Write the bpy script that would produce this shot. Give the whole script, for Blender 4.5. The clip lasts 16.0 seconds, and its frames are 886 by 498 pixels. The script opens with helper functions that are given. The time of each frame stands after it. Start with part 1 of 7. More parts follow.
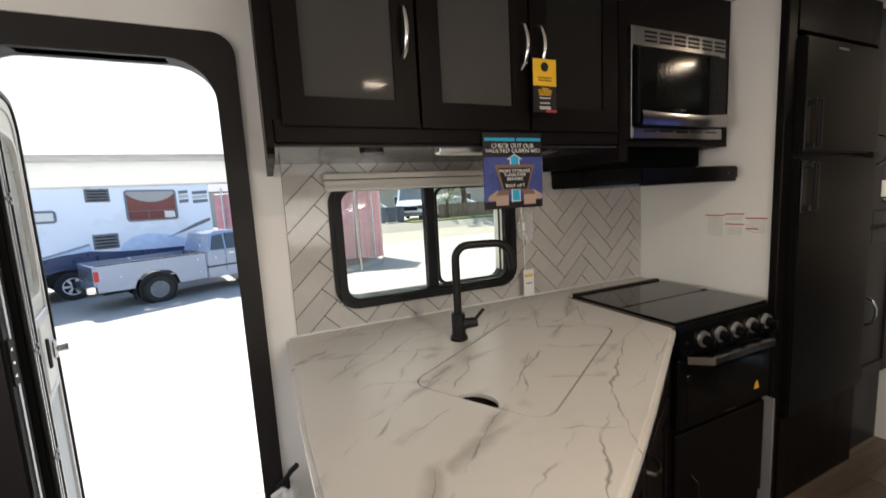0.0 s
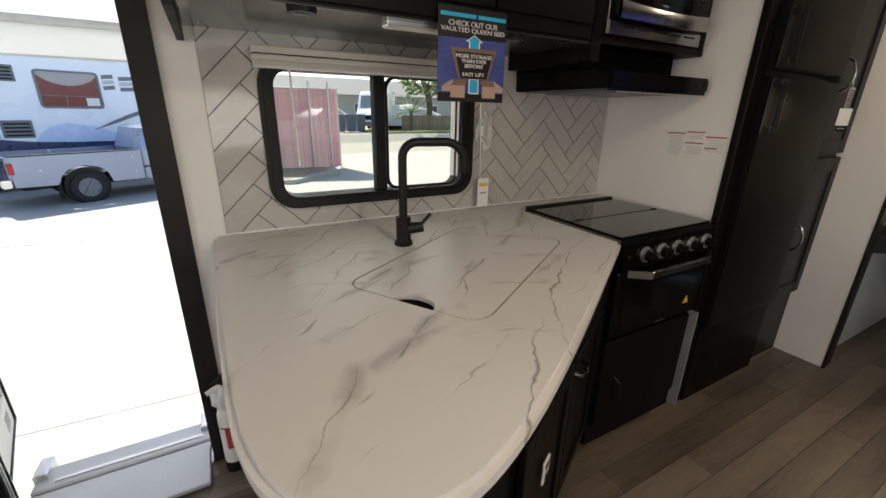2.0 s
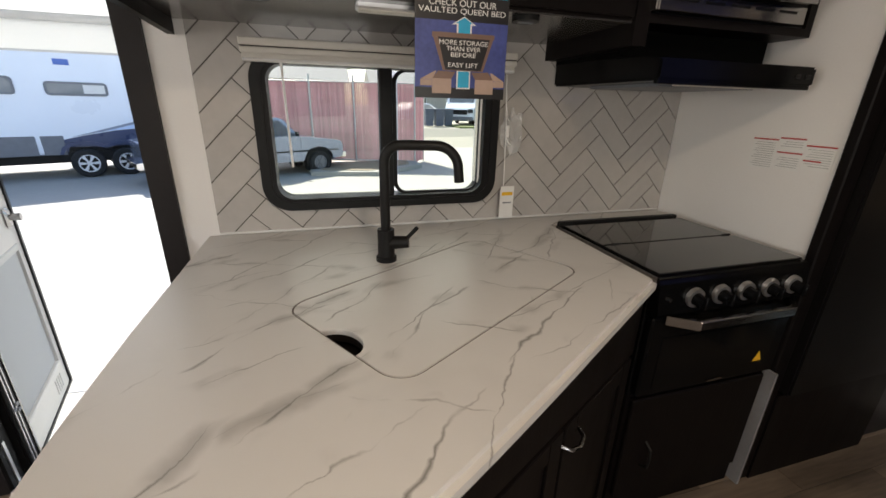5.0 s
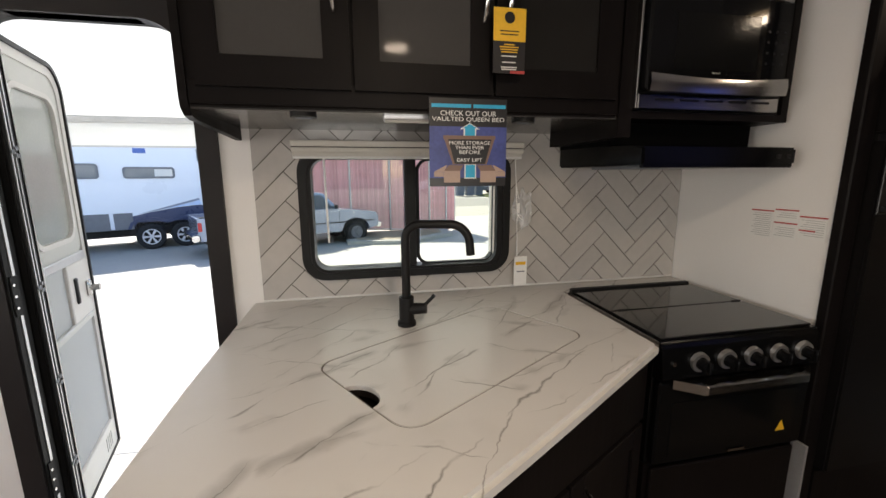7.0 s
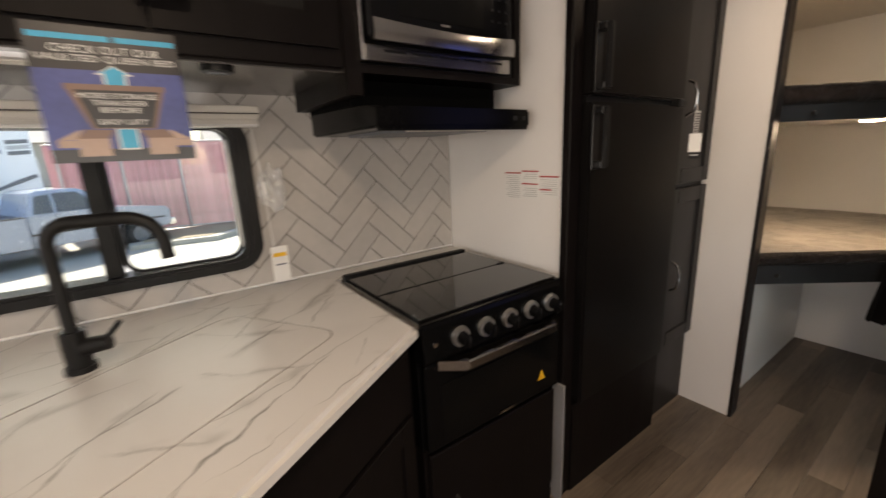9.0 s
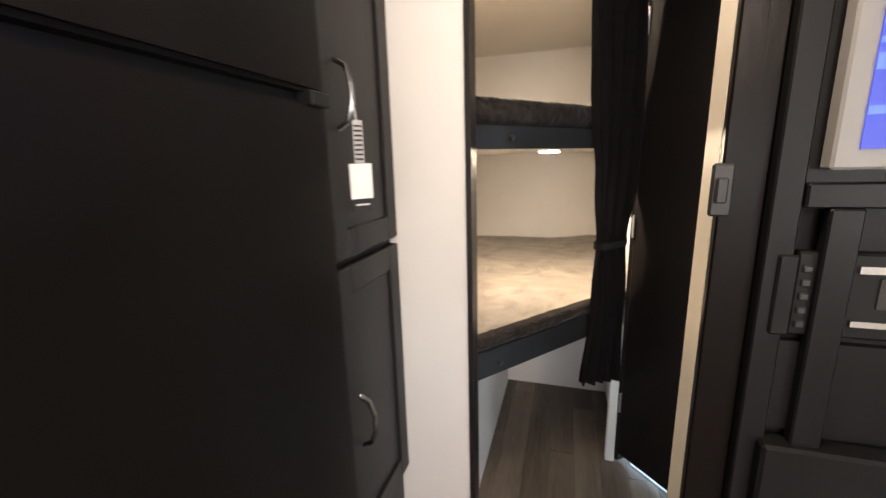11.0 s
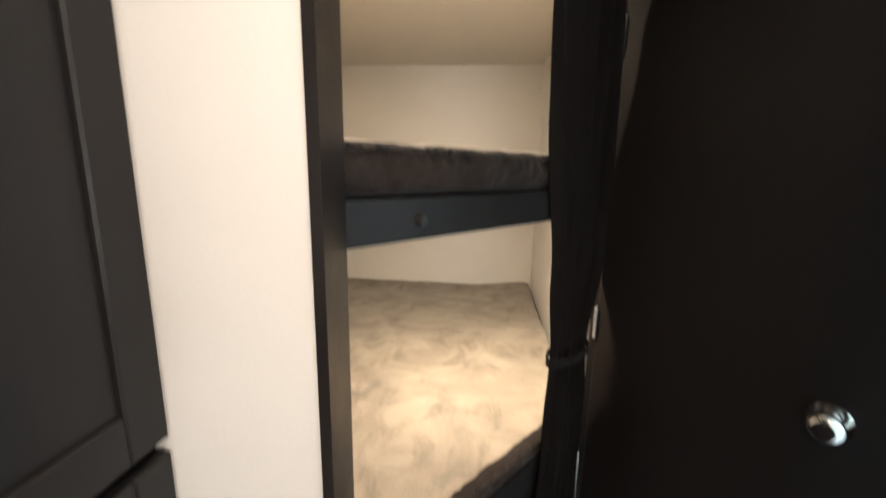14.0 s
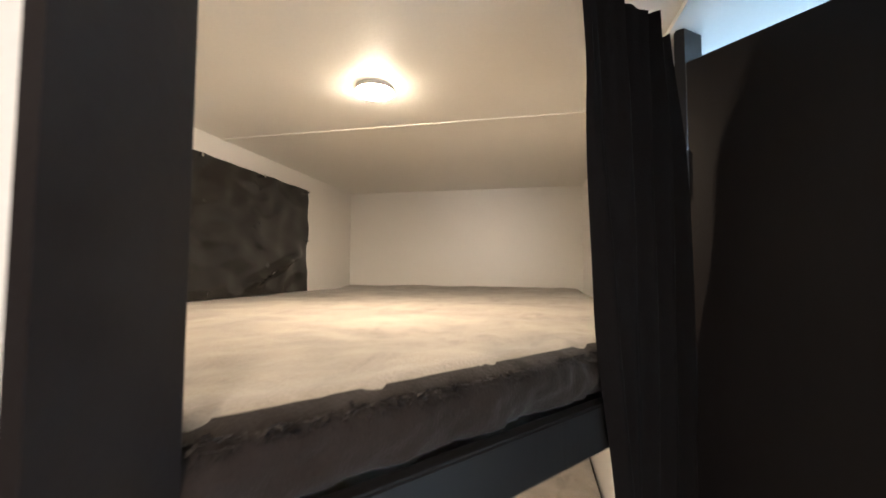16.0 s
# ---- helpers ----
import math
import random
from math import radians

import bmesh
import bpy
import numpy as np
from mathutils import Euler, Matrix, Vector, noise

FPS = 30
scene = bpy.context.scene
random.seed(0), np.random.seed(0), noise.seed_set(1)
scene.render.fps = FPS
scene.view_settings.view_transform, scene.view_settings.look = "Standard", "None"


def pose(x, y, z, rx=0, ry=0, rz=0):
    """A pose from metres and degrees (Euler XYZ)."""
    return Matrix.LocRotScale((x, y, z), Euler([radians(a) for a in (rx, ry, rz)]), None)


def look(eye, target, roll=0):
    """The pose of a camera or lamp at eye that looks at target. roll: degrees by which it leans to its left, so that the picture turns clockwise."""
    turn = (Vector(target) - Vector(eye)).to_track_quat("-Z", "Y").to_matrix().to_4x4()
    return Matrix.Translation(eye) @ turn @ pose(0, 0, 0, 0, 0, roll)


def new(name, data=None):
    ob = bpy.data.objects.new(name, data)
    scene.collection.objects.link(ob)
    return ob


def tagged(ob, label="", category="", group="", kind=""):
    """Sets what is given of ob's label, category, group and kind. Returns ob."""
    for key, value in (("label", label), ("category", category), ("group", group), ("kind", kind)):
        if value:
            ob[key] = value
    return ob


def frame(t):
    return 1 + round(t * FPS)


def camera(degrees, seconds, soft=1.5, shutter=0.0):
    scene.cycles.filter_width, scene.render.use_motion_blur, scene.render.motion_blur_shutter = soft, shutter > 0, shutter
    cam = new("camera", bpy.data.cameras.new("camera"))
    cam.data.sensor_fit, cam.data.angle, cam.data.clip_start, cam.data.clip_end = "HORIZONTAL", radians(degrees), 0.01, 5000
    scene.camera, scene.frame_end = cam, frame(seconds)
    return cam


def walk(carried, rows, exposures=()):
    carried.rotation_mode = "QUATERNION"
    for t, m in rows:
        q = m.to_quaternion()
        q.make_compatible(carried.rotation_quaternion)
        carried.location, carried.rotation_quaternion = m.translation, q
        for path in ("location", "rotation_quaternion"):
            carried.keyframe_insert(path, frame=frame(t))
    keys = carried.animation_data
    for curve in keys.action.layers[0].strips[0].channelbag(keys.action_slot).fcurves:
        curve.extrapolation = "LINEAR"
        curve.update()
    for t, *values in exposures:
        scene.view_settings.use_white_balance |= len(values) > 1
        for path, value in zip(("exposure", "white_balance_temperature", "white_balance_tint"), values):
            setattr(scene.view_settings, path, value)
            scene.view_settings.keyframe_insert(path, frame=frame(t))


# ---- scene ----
cam = camera(96.0, 16.0, 1.5, 0.4)
PATH = [
    (0, (0.967, 0.512, 1.375), (1.761, 2.331, 1.129), -3.2),
    (0.5, (0.972, 0.502, 1.341), (1.788, 2.274, 0.903), -2.1),
    (1, (0.968, 0.524, 1.325), (1.769, 2.27, 0.769), -1.1),
    (1.5, (0.994, 0.532, 1.314), (1.856, 2.228, 0.696), -0.0),
    (2, (1.043, 0.565, 1.307), (1.962, 2.218, 0.657), 1.0),
    (2.5, (1.109, 0.65, 1.3), (2.005, 2.298, 0.607), 2.3),
    (3, (1.181, 0.755, 1.28), (2.0, 2.416, 0.523), 3.1),
    (3.2, (1.213, 0.792, 1.271), (1.992, 2.464, 0.498), 2.7),
    (5.3, (1.387, 0.577, 1.325), (1.893, 2.405, 0.692), 1.2),
    (5.5, (1.393, 0.536, 1.326), (1.876, 2.385, 0.735), 1.0),
    (6, (1.399, 0.502, 1.343), (1.829, 2.392, 0.85), 0.5),
    (6.5, (1.397, 0.498, 1.362), (1.795, 2.415, 0.952), 0.1),
    (7, (1.395, 0.498, 1.365), (1.796, 2.424, 1.002), -0.3),
    (7.5, (1.402, 0.492, 1.366), (1.837, 2.414, 1.022), -0.6),
    (8, (1.437, 0.478, 1.362), (1.995, 2.363, 0.993), -1.4),
    (8.5, (1.528, 0.5, 1.338), (2.342, 2.276, 0.908), -2.2),
    (9, (1.72, 0.598, 1.327), (2.843, 2.183, 0.85), -2.6),
    (9.5, (1.98, 0.742, 1.358), (3.341, 2.135, 0.902), -2.0),
    (10, (2.178, 0.796, 1.347), (3.735, 1.98, 0.928), -1.6),
    (10.2, (2.298, 0.826, 1.348), (3.933, 1.908, 0.954), -1.5),
    (12.3, (3.279, 1.029, 1.353), (5.155, 0.969, 0.662), -0.3),
    (12.5, (3.317, 1.017, 1.354), (5.18, 0.946, 0.628), -0.3),
    (13, (3.358, 0.994, 1.335), (5.2, 0.957, 0.558), -0.4),
    (13.5, (3.364, 0.993, 1.336), (5.225, 0.999, 0.604), -0.2),
    (14, (3.384, 1.006, 1.492), (5.336, 1.197, 1.1), 1.1),
    (14.5, (3.409, 1.017, 1.583), (5.387, 1.308, 1.507), 0.8),
    (15, (3.43, 0.993, 1.618), (5.406, 1.3, 1.63), 1.0),
    (15.5, (3.549, 0.955, 1.62), (5.513, 1.331, 1.653), 0.8),
    (16, (3.671, 0.964, 1.643), (5.623, 1.387, 1.746), 0.3),
]
EXPOSURES = [(0, 1.15, 6490, 12), (1.5, 0.95, 6490, 12), (3.2, 0.89, 6490, 13), (5.5, 1.08, 6490, 13), (8, 1.20, 6540, 14), (9, 1.47, 6890, 17), (9.5, 1.85, 7190, 25), (10, 2.32, 6180, 18), (10.2, 2.37, 6190, 17), (12.3, 2.50, 6350, 13), (14, 2.46, 6250, 13), (15, 2.44, 5950, 13), (16, 2.44, 5900, 13)]
walk(cam, [(t, look(eye, target, roll)) for t, eye, target, roll in PATH], EXPOSURES)

# ---------------------------------------------------------------- world and light
GROUND = -0.75
CEIL = 2.11
world = bpy.data.worlds.new("sky")
scene.world = world
world.use_nodes = True
wn = world.node_tree.nodes
wl = world.node_tree.links
sky = wn.new("ShaderNodeTexSky")
sky.sky_type = "NISHITA"
sky.sun_disc = False
SUN_ELEV, SUN_FROM = radians(46), Vector((-0.25, 0.97, 0)).normalized()
sky.sun_elevation = SUN_ELEV
sky.sun_rotation = math.atan2(SUN_FROM.x, SUN_FROM.y)
wl.new(sky.outputs[0], wn["Background"].inputs[0])
wn["Background"].inputs[1].default_value = 0.15

sun_data = bpy.data.lights.new("sun", "SUN")
sun_data.energy, sun_data.angle, sun_data.color = 5.0, radians(0.55), (1.0, 0.97, 0.93)
sun = new("sun", sun_data)
sun_dir = (SUN_FROM * math.cos(SUN_ELEV) + Vector((0, 0, math.sin(SUN_ELEV))))
sun.matrix_world = look(sun_dir * 30, (0, 0, 0))


def disc_light(name, x, y, z, watts, color, size=0.1):
    data = bpy.data.lights.new(name, "AREA")
    data.shape, data.size, data.energy, data.color = "DISK", size, watts, color
    ob = new(name, data)
    ob.matrix_world = pose(x, y, z)
    return ob


WARM = (1.0, 0.82, 0.60)
AMBER = (1.0, 0.80, 0.53)
for lx, ly, lw in ((1.635, 0.26, 5.6), (3.30, 0.94, 1.55)):
    disc_light("ceiling_lamp_light", lx, ly, CEIL - 0.034, lw, WARM, 0.13)
# fill lamp added in an unseen opening of the front end, behind the camera
fill_data = bpy.data.lights.new("unseen_front_fill", "AREA")
fill_data.shape, fill_data.size, fill_data.size_y, fill_data.energy, fill_data.color = "RECTANGLE", 1.8, 0.76, 8.6, (1.0, 0.92, 0.83)
front_fill = new("unseen_front_fill", fill_data)
front_fill.matrix_world = look((-1.57, 0.5, 1.35), (3.0, 0.5, 1.2))
# daylight in the dinette window opening across from the kitchen
side_data = bpy.data.lights.new("side_window_daylight", "AREA")
side_data.shape, side_data.size, side_data.size_y, side_data.energy, side_data.color = "RECTANGLE", 1.38, 0.49, 4.4, (1.0, 0.95, 0.85)
side = new("side_window_daylight", side_data)
side.matrix_world = look((1.55, -0.91, 1.205), (1.55, 1.0, 1.19))
# the bathroom's own roof light, behind its open door
disc_light("bath_light", 4.7, -0.2, CEIL - 0.03, 14, (0.50, 0.76, 1.0), 0.35)


# ---------------------------------------------------------------- materials
def nodes_of(name):
    m = bpy.data.materials.new(name)
    m.use_nodes = True
    nt = m.node_tree
    return m, nt.nodes, nt.links, nt.nodes["Principled BSDF"]


def surface(name, color, rough=0.5, metal=0.0, var=0.12, scale=6.0, fine=90.0, bump=0.15, per_piece=0.0, stretch=(1, 1, 1), coat=0.0, spec=0.5, sheen=0.0):
    """A painted or natural surface: two scales of variation in colour, roughness and relief."""
    m, n, l, b = nodes_of(name)
    tc = n.new("ShaderNodeTexCoord")
    mp = n.new("ShaderNodeMapping")
    mp.inputs["Scale"].default_value = stretch
    l.new(tc.outputs["Object"], mp.inputs["Vector"])
    big, small = n.new("ShaderNodeTexNoise"), n.new("ShaderNodeTexNoise")
    big.inputs["Scale"].default_value, big.inputs["Detail"].default_value = scale, 4
    small.inputs["Scale"].default_value, small.inputs["Detail"].default_value = fine, 3
    for tex in (big, small):
        l.new(mp.outputs[0], tex.inputs["Vector"])
    add = n.new("ShaderNodeMath")
    add.operation = "ADD"
    l.new(big.outputs["Fac"], add.inputs[0])
    half = n.new("ShaderNodeMath")
    half.operation = "MULTIPLY"
    half.inputs[1].default_value = 0.5
    l.new(small.outputs["Fac"], half.inputs[0])
    l.new(half.outputs[0], add.inputs[1])
    last = add
    if per_piece:
        info = n.new("ShaderNodeObjectInfo")
        rnd = n.new("ShaderNodeMath")
        rnd.operation = "MULTIPLY_ADD"
        rnd.inputs[1].default_value, rnd.inputs[2].default_value = per_piece * 2, -per_piece
        l.new(info.outputs["Random"], rnd.inputs[0])
        s = n.new("ShaderNodeMath")
        s.operation = "ADD"
        l.new(add.outputs[0], s.inputs[0])
        l.new(rnd.outputs[0], s.inputs[1])
        last = s
    rng = n.new("ShaderNodeMapRange")
    rng.inputs["From Min"].default_value, rng.inputs["From Max"].default_value = 0.45, 1.05
    rng.inputs["To Min"].default_value, rng.inputs["To Max"].default_value = 1 - var, 1 + var
    rng.clamp = False
    l.new(last.outputs[0], rng.inputs["Value"])
    mix = n.new("ShaderNodeVectorMath")
    mix.operation = "SCALE"
    mix.inputs[0].default_value = color
    l.new(rng.outputs[0], mix.inputs["Scale"])
    l.new(mix.outputs[0], b.inputs["Base Color"])
    rr = n.new("ShaderNodeMapRange")
    rr.inputs["From Min"].default_value, rr.inputs["From Max"].default_value = 0.3, 0.7
    rr.inputs["To Min"].default_value, rr.inputs["To Max"].default_value = rough * 0.85, min(1, rough * 1.15)
    l.new(big.outputs["Fac"], rr.inputs["Value"])
    l.new(rr.outputs[0], b.inputs["Roughness"])
    b.inputs["Metallic"].default_value = metal
    b.inputs["Coat Weight"].default_value = coat
    b.inputs["Specular IOR Level"].default_value = spec
    if sheen:
        b.inputs["Sheen Weight"].default_value = sheen
        b.inputs["Sheen Roughness"].default_value = 0.4
    if bump:
        bp = n.new("ShaderNodeBump")
        bp.inputs["Strength"].default_value, bp.inputs["Distance"].default_value = bump, 0.002
        l.new(small.outputs["Fac"], bp.inputs["Height"])
        l.new(bp.outputs[0], b.inputs["Normal"])
    return m


def marble(name):
    """White laminate printed with broken grey veins that drift one way, and soft grey clouds beside them."""
    m, n, l, b = nodes_of(name)
    tc = n.new("ShaderNodeTexCoord")

    def math_node(op, a, b_=None):
        nd = n.new("ShaderNodeMath")
        nd.operation = op
        for k, v in enumerate((a, b_)):
            if v is None:
                continue
            if isinstance(v, (int, float)):
                nd.inputs[k].default_value = v
            else:
                l.new(v, nd.inputs[k])
        return nd.outputs[0]

    def noise_node(vec, scale, detail, w, rough=0.5):
        nd = n.new("ShaderNodeTexNoise")
        nd.noise_dimensions = "4D"
        nd.inputs["W"].default_value = w
        nd.inputs["Scale"].default_value, nd.inputs["Detail"].default_value, nd.inputs["Roughness"].default_value = scale, detail, rough
        l.new(vec, nd.inputs["Vector"])
        return nd

    def ramp(value, f0, f1, t0, t1):
        nd = n.new("ShaderNodeMapRange")
        nd.interpolation_type = "SMOOTHSTEP"
        for key, v in (("From Min", f0), ("From Max", f1), ("To Min", t0), ("To Max", t1)):
            nd.inputs[key].default_value = v
        l.new(value, nd.inputs["Value"])
        return nd.outputs[0]

    def pushed(vec, scale, amount, w):
        nz = noise_node(vec, scale, 4, w)
        nd = n.new("ShaderNodeVectorMath")
        nd.operation = "MULTIPLY_ADD"
        nd.inputs[1].default_value = (amount, amount, amount)
        l.new(nz.outputs["Color"], nd.inputs[0])
        l.new(vec, nd.inputs[2])
        return nd.outputs[0]

    base_vec = tc.outputs["Object"]
    bent = pushed(pushed(pushed(base_vec, 1.8, 0.20, 2.0), 10.0, 0.046, 5.0), 34.0, 0.015, 8.0)
    total = None
    for angle, every, wide, depth, seed in ((-40, 4.2, 0.0038, 0.90, 31.0), (-55, 5.6, 0.0028, 0.80, 47.0), (-22, 7.4, 0.0020, 0.65, 13.0), (24, 4.6, 0.0022, 0.70, 71.0)):
        mp = n.new("ShaderNodeMapping")
        mp.inputs["Rotation"].default_value = (0, 0, radians(angle))
        mp.inputs["Location"].default_value = (0, seed * 0.137, 0)
        l.new(bent, mp.inputs["Vector"])
        xyz = n.new("ShaderNodeSeparateXYZ")
        l.new(mp.outputs[0], xyz.inputs[0])
        # veins run side by side, each wandering; distance to the nearest one in metres
        across = math_node("ADD", math_node("MULTIPLY", xyz.outputs["Y"], every), noise_node(base_vec, 1.3, 2, seed).outputs["Fac"])
        band = math_node("DIVIDE", math_node("ABSOLUTE", math_node("SUBTRACT", math_node("FRACT", across), 0.5)), every)
        # the line swells and thins along its way
        swell = ramp(noise_node(base_vec, 11.0, 3, seed + 7).outputs["Fac"], 0.38, 0.66, wide * 0.5, wide * 1.8)
        line = math_node("SUBTRACT", 1.0, math_node("MINIMUM", math_node("DIVIDE", band, swell), 1.0))
        halo = math_node("MULTIPLY", ramp(band, 0.0, 0.028, 0.42, 0.0), ramp(noise_node(bent, 5.0, 4, seed + 11).outputs["Fac"], 0.50, 0.62, 0.0, 1.0))
        gate = ramp(noise_node(base_vec, 4.2, 3, seed + 3).outputs["Fac"], 0.465, 0.57, 0.0, 1.0)
        vein = math_node("MULTIPLY", math_node("MAXIMUM", math_node("MULTIPLY", line, depth), halo), gate)
        total = vein if total is None else math_node("MAXIMUM", total, vein)
    cloud = ramp(noise_node(bent, 2.6, 6, 1.0).outputs["Fac"], 0.50, 0.80, 0.0, 0.16)
    mix = n.new("ShaderNodeMix")
    mix.data_type = "RGBA"
    mix.inputs["A"].default_value = (0.64, 0.618, 0.592, 1)
    mix.inputs["B"].default_value = (0.15, 0.137, 0.122, 1)
    l.new(math_node("MAXIMUM", total, cloud), mix.inputs["Factor"])
    l.new(mix.outputs["Result"], b.inputs["Base Color"])
    l.new(ramp(noise_node(base_vec, 30.0, 3, 9.0).outputs["Fac"], 0.3, 0.7, 0.28, 0.38), b.inputs["Roughness"])
    return m


def glass(name, tint=(1, 1, 1), rough=0.0):
    m, n, l, b = nodes_of(name)
    b.inputs["Base Color"].default_value = (*tint, 1)
    b.inputs["Roughness"].default_value = rough
    b.inputs["Transmission Weight"].default_value = 1.0
    b.inputs["IOR"].default_value = 1.12
    return m


def glow(name, color, strength):
    m, n, l, b = nodes_of(name)
    b.inputs["Base Color"].default_value = (0.05, 0.05, 0.06, 1)
    b.inputs["Emission Color"].default_value = (*color, 1)
    b.inputs["Emission Strength"].default_value = strength
    return m


def velvet(name, color, sheen=0.3):
    """Brushed plush: broad lighter and darker swathes where the pile lies over."""
    m, n, l, b = nodes_of(name)
    tc = n.new("ShaderNodeTexCoord")
    warp = n.new("ShaderNodeTexNoise")
    warp.inputs["Scale"].default_value, warp.inputs["Detail"].default_value, warp.inputs["Distortion"].default_value = 5.5, 7, 0.9
    l.new(tc.outputs["Object"], warp.inputs["Vector"])
    fur = n.new("ShaderNodeTexNoise")
    fur.inputs["Scale"].default_value, fur.inputs["Detail"].default_value = 260, 2
    l.new(tc.outputs["Object"], fur.inputs["Vector"])
    rng = n.new("ShaderNodeMapRange")
    rng.inputs["From Min"].default_value, rng.inputs["From Max"].default_value = 0.38, 0.62
    rng.inputs["To Min"].default_value, rng.inputs["To Max"].default_value = 0.80, 1.12
    l.new(warp.outputs["Fac"], rng.inputs["Value"])
    f2 = n.new("ShaderNodeMapRange")
    f2.inputs["To Min"].default_value, f2.inputs["To Max"].default_value = 0.8, 1.2
    l.new(fur.outputs["Fac"], f2.inputs["Value"])
    mu = n.new("ShaderNodeMath")
    mu.operation = "MULTIPLY"
    l.new(rng.outputs[0], mu.inputs[0])
    l.new(f2.outputs[0], mu.inputs[1])
    sc = n.new("ShaderNodeVectorMath")
    sc.operation = "SCALE"
    sc.inputs[0].default_value = color
    # crushed spots where the pile is pressed the other way
    mp = n.new("ShaderNodeMapping")
    mp.inputs["Scale"].default_value = (1.6, 3.2, 2.0)
    mp.inputs["Rotation"].default_value = (0, 0, 0.5)
    l.new(tc.outputs["Object"], mp.inputs["Vector"])
    crush = n.new("ShaderNodeTexNoise")
    crush.inputs["Scale"].default_value, crush.inputs["Detail"].default_value, crush.inputs["Distortion"].default_value = 3.6, 10, 0.6
    crush.inputs["Roughness"].default_value = 0.62
    l.new(mp.outputs[0], crush.inputs["Vector"])
    cr = n.new("ShaderNodeMapRange")
    cr.inputs["From Min"].default_value, cr.inputs["From Max"].default_value = 0.52, 0.68
    cr.inputs["To Min"].default_value, cr.inputs["To Max"].default_value = 1.05, 0.70
    l.new(crush.outputs["Fac"], cr.inputs["Value"])
    mu2 = n.new("ShaderNodeMath")
    mu2.operation = "MULTIPLY"
    l.new(mu.outputs[0], mu2.inputs[0])
    l.new(cr.outputs[0], mu2.inputs[1])
    l.new(mu2.outputs[0], sc.inputs["Scale"])
    l.new(sc.outputs[0], b.inputs["Base Color"])
    b.inputs["Roughness"].default_value = 0.95
    b.inputs["Sheen Weight"].default_value = sheen
    b.inputs["Specular IOR Level"].default_value = 0.1
    bp = n.new("ShaderNodeBump")
    bp.inputs["Strength"].default_value, bp.inputs["Distance"].default_value = 0.5, 0.006
    l.new(warp.outputs["Fac"], bp.inputs["Height"])
    bp2 = n.new("ShaderNodeBump")
    bp2.inputs["Strength"].default_value, bp2.inputs["Distance"].default_value = 0.6, 0.002
    l.new(fur.outputs["Fac"], bp2.inputs["Height"])
    l.new(bp.outputs[0], bp2.inputs["Normal"])
    l.new(bp2.outputs[0], b.inputs["Normal"])
    return m


WALL = surface("wall_vinyl", (0.79, 0.765, 0.735), 0.42, var=0.03, scale=3, fine=160, bump=0.12)
CREAMWALL = surface("cream_wall_vinyl", (0.80, 0.73, 0.61), 0.42, var=0.03, scale=3, fine=160, bump=0.12)
CEILING = surface("ceiling_vinyl", (0.78, 0.76, 0.72), 0.45, var=0.03, scale=4, fine=120, bump=0.2)
TILE = surface("glazed_tile", (0.47, 0.445, 0.415), 0.10, var=0.07, scale=9, fine=40, bump=0.06, per_piece=0.25)
GROUT = surface("dark_grout", (0.075, 0.067, 0.060), 0.9, var=0.15)
DARK = surface("dark_cabinet_wrap", (0.0064, 0.0050, 0.0048), 0.42, var=0.16, scale=5, fine=70, bump=0.15, stretch=(1, 1, 0.15), spec=0.09)
SLATE = surface("slate_cabinet_wrap", (0.0142, 0.0134, 0.0138), 0.42, var=0.14, scale=5, fine=70, bump=0.15, stretch=(1, 1, 0.15), spec=0.22)
TRIM = surface("dark_brown_trim", (0.0150, 0.0122, 0.0118), 0.45, var=0.15, scale=8, spec=0.3)
DOORDARK = surface("dark_door_skin", (0.0125, 0.0100, 0.0098), 0.42, var=0.12, scale=3, fine=60, stretch=(1, 1, 0.2), spec=0.13)
MARBLE = marble("marble_laminate")
BLACK = surface("black_plastic", (0.010, 0.010, 0.010), 0.45, var=0.1, spec=0.2)
HANDLEBLACK = surface("satin_black_plastic", (0.010, 0.0095, 0.0095), 0.32, var=0.1, spec=0.3)
MATTEBLACK = surface("matte_black_metal", (0.0095, 0.0092, 0.0092), 0.45, var=0.1, spec=0.22)
BLACKGLASS = surface("black_glass", (0.006, 0.006, 0.0065), 0.07, var=0.05, bump=0.0, spec=0.14)
ENAMEL = surface("black_enamel", (0.0034, 0.0034, 0.0036), 0.20, var=0.08, bump=0.03, spec=0.12)
STEEL = surface("brushed_steel", (0.36, 0.35, 0.34), 0.21, metal=1.0, var=0.06, scale=4, fine=150, bump=0.1, stretch=(0.05, 1, 1))
NICKEL = surface("dark_nickel", (0.30, 0.29, 0.28), 0.2, metal=1.0, var=0.03, bump=0.0)
CHROME = surface("chrome", (0.75, 0.74, 0.72), 0.12, metal=1.0, var=0.03, bump=0.0)
ALU = surface("aluminium", (0.62, 0.62, 0.63), 0.35, metal=1.0, var=0.06, bump=0.05)
FRIDGE = surface("fridge_black_skin", (0.0068, 0.0060, 0.0058), 0.34, var=0.1, scale=3, fine=220, bump=0.12, spec=0.1)
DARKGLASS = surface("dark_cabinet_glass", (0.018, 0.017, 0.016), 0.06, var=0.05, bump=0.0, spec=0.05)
# The ceiling's reflection is put into this grey base; specular stays very low.
CABGLASS = surface("smoked_reflection_glass", (0.066, 0.063, 0.060), 0.06, var=0.05, bump=0.0, spec=0.03)
WHITE = surface("white_plastic", (0.78, 0.77, 0.75), 0.4, var=0.03)
PAPER = surface("white_paper", (0.78, 0.77, 0.74), 0.7, var=0.03)
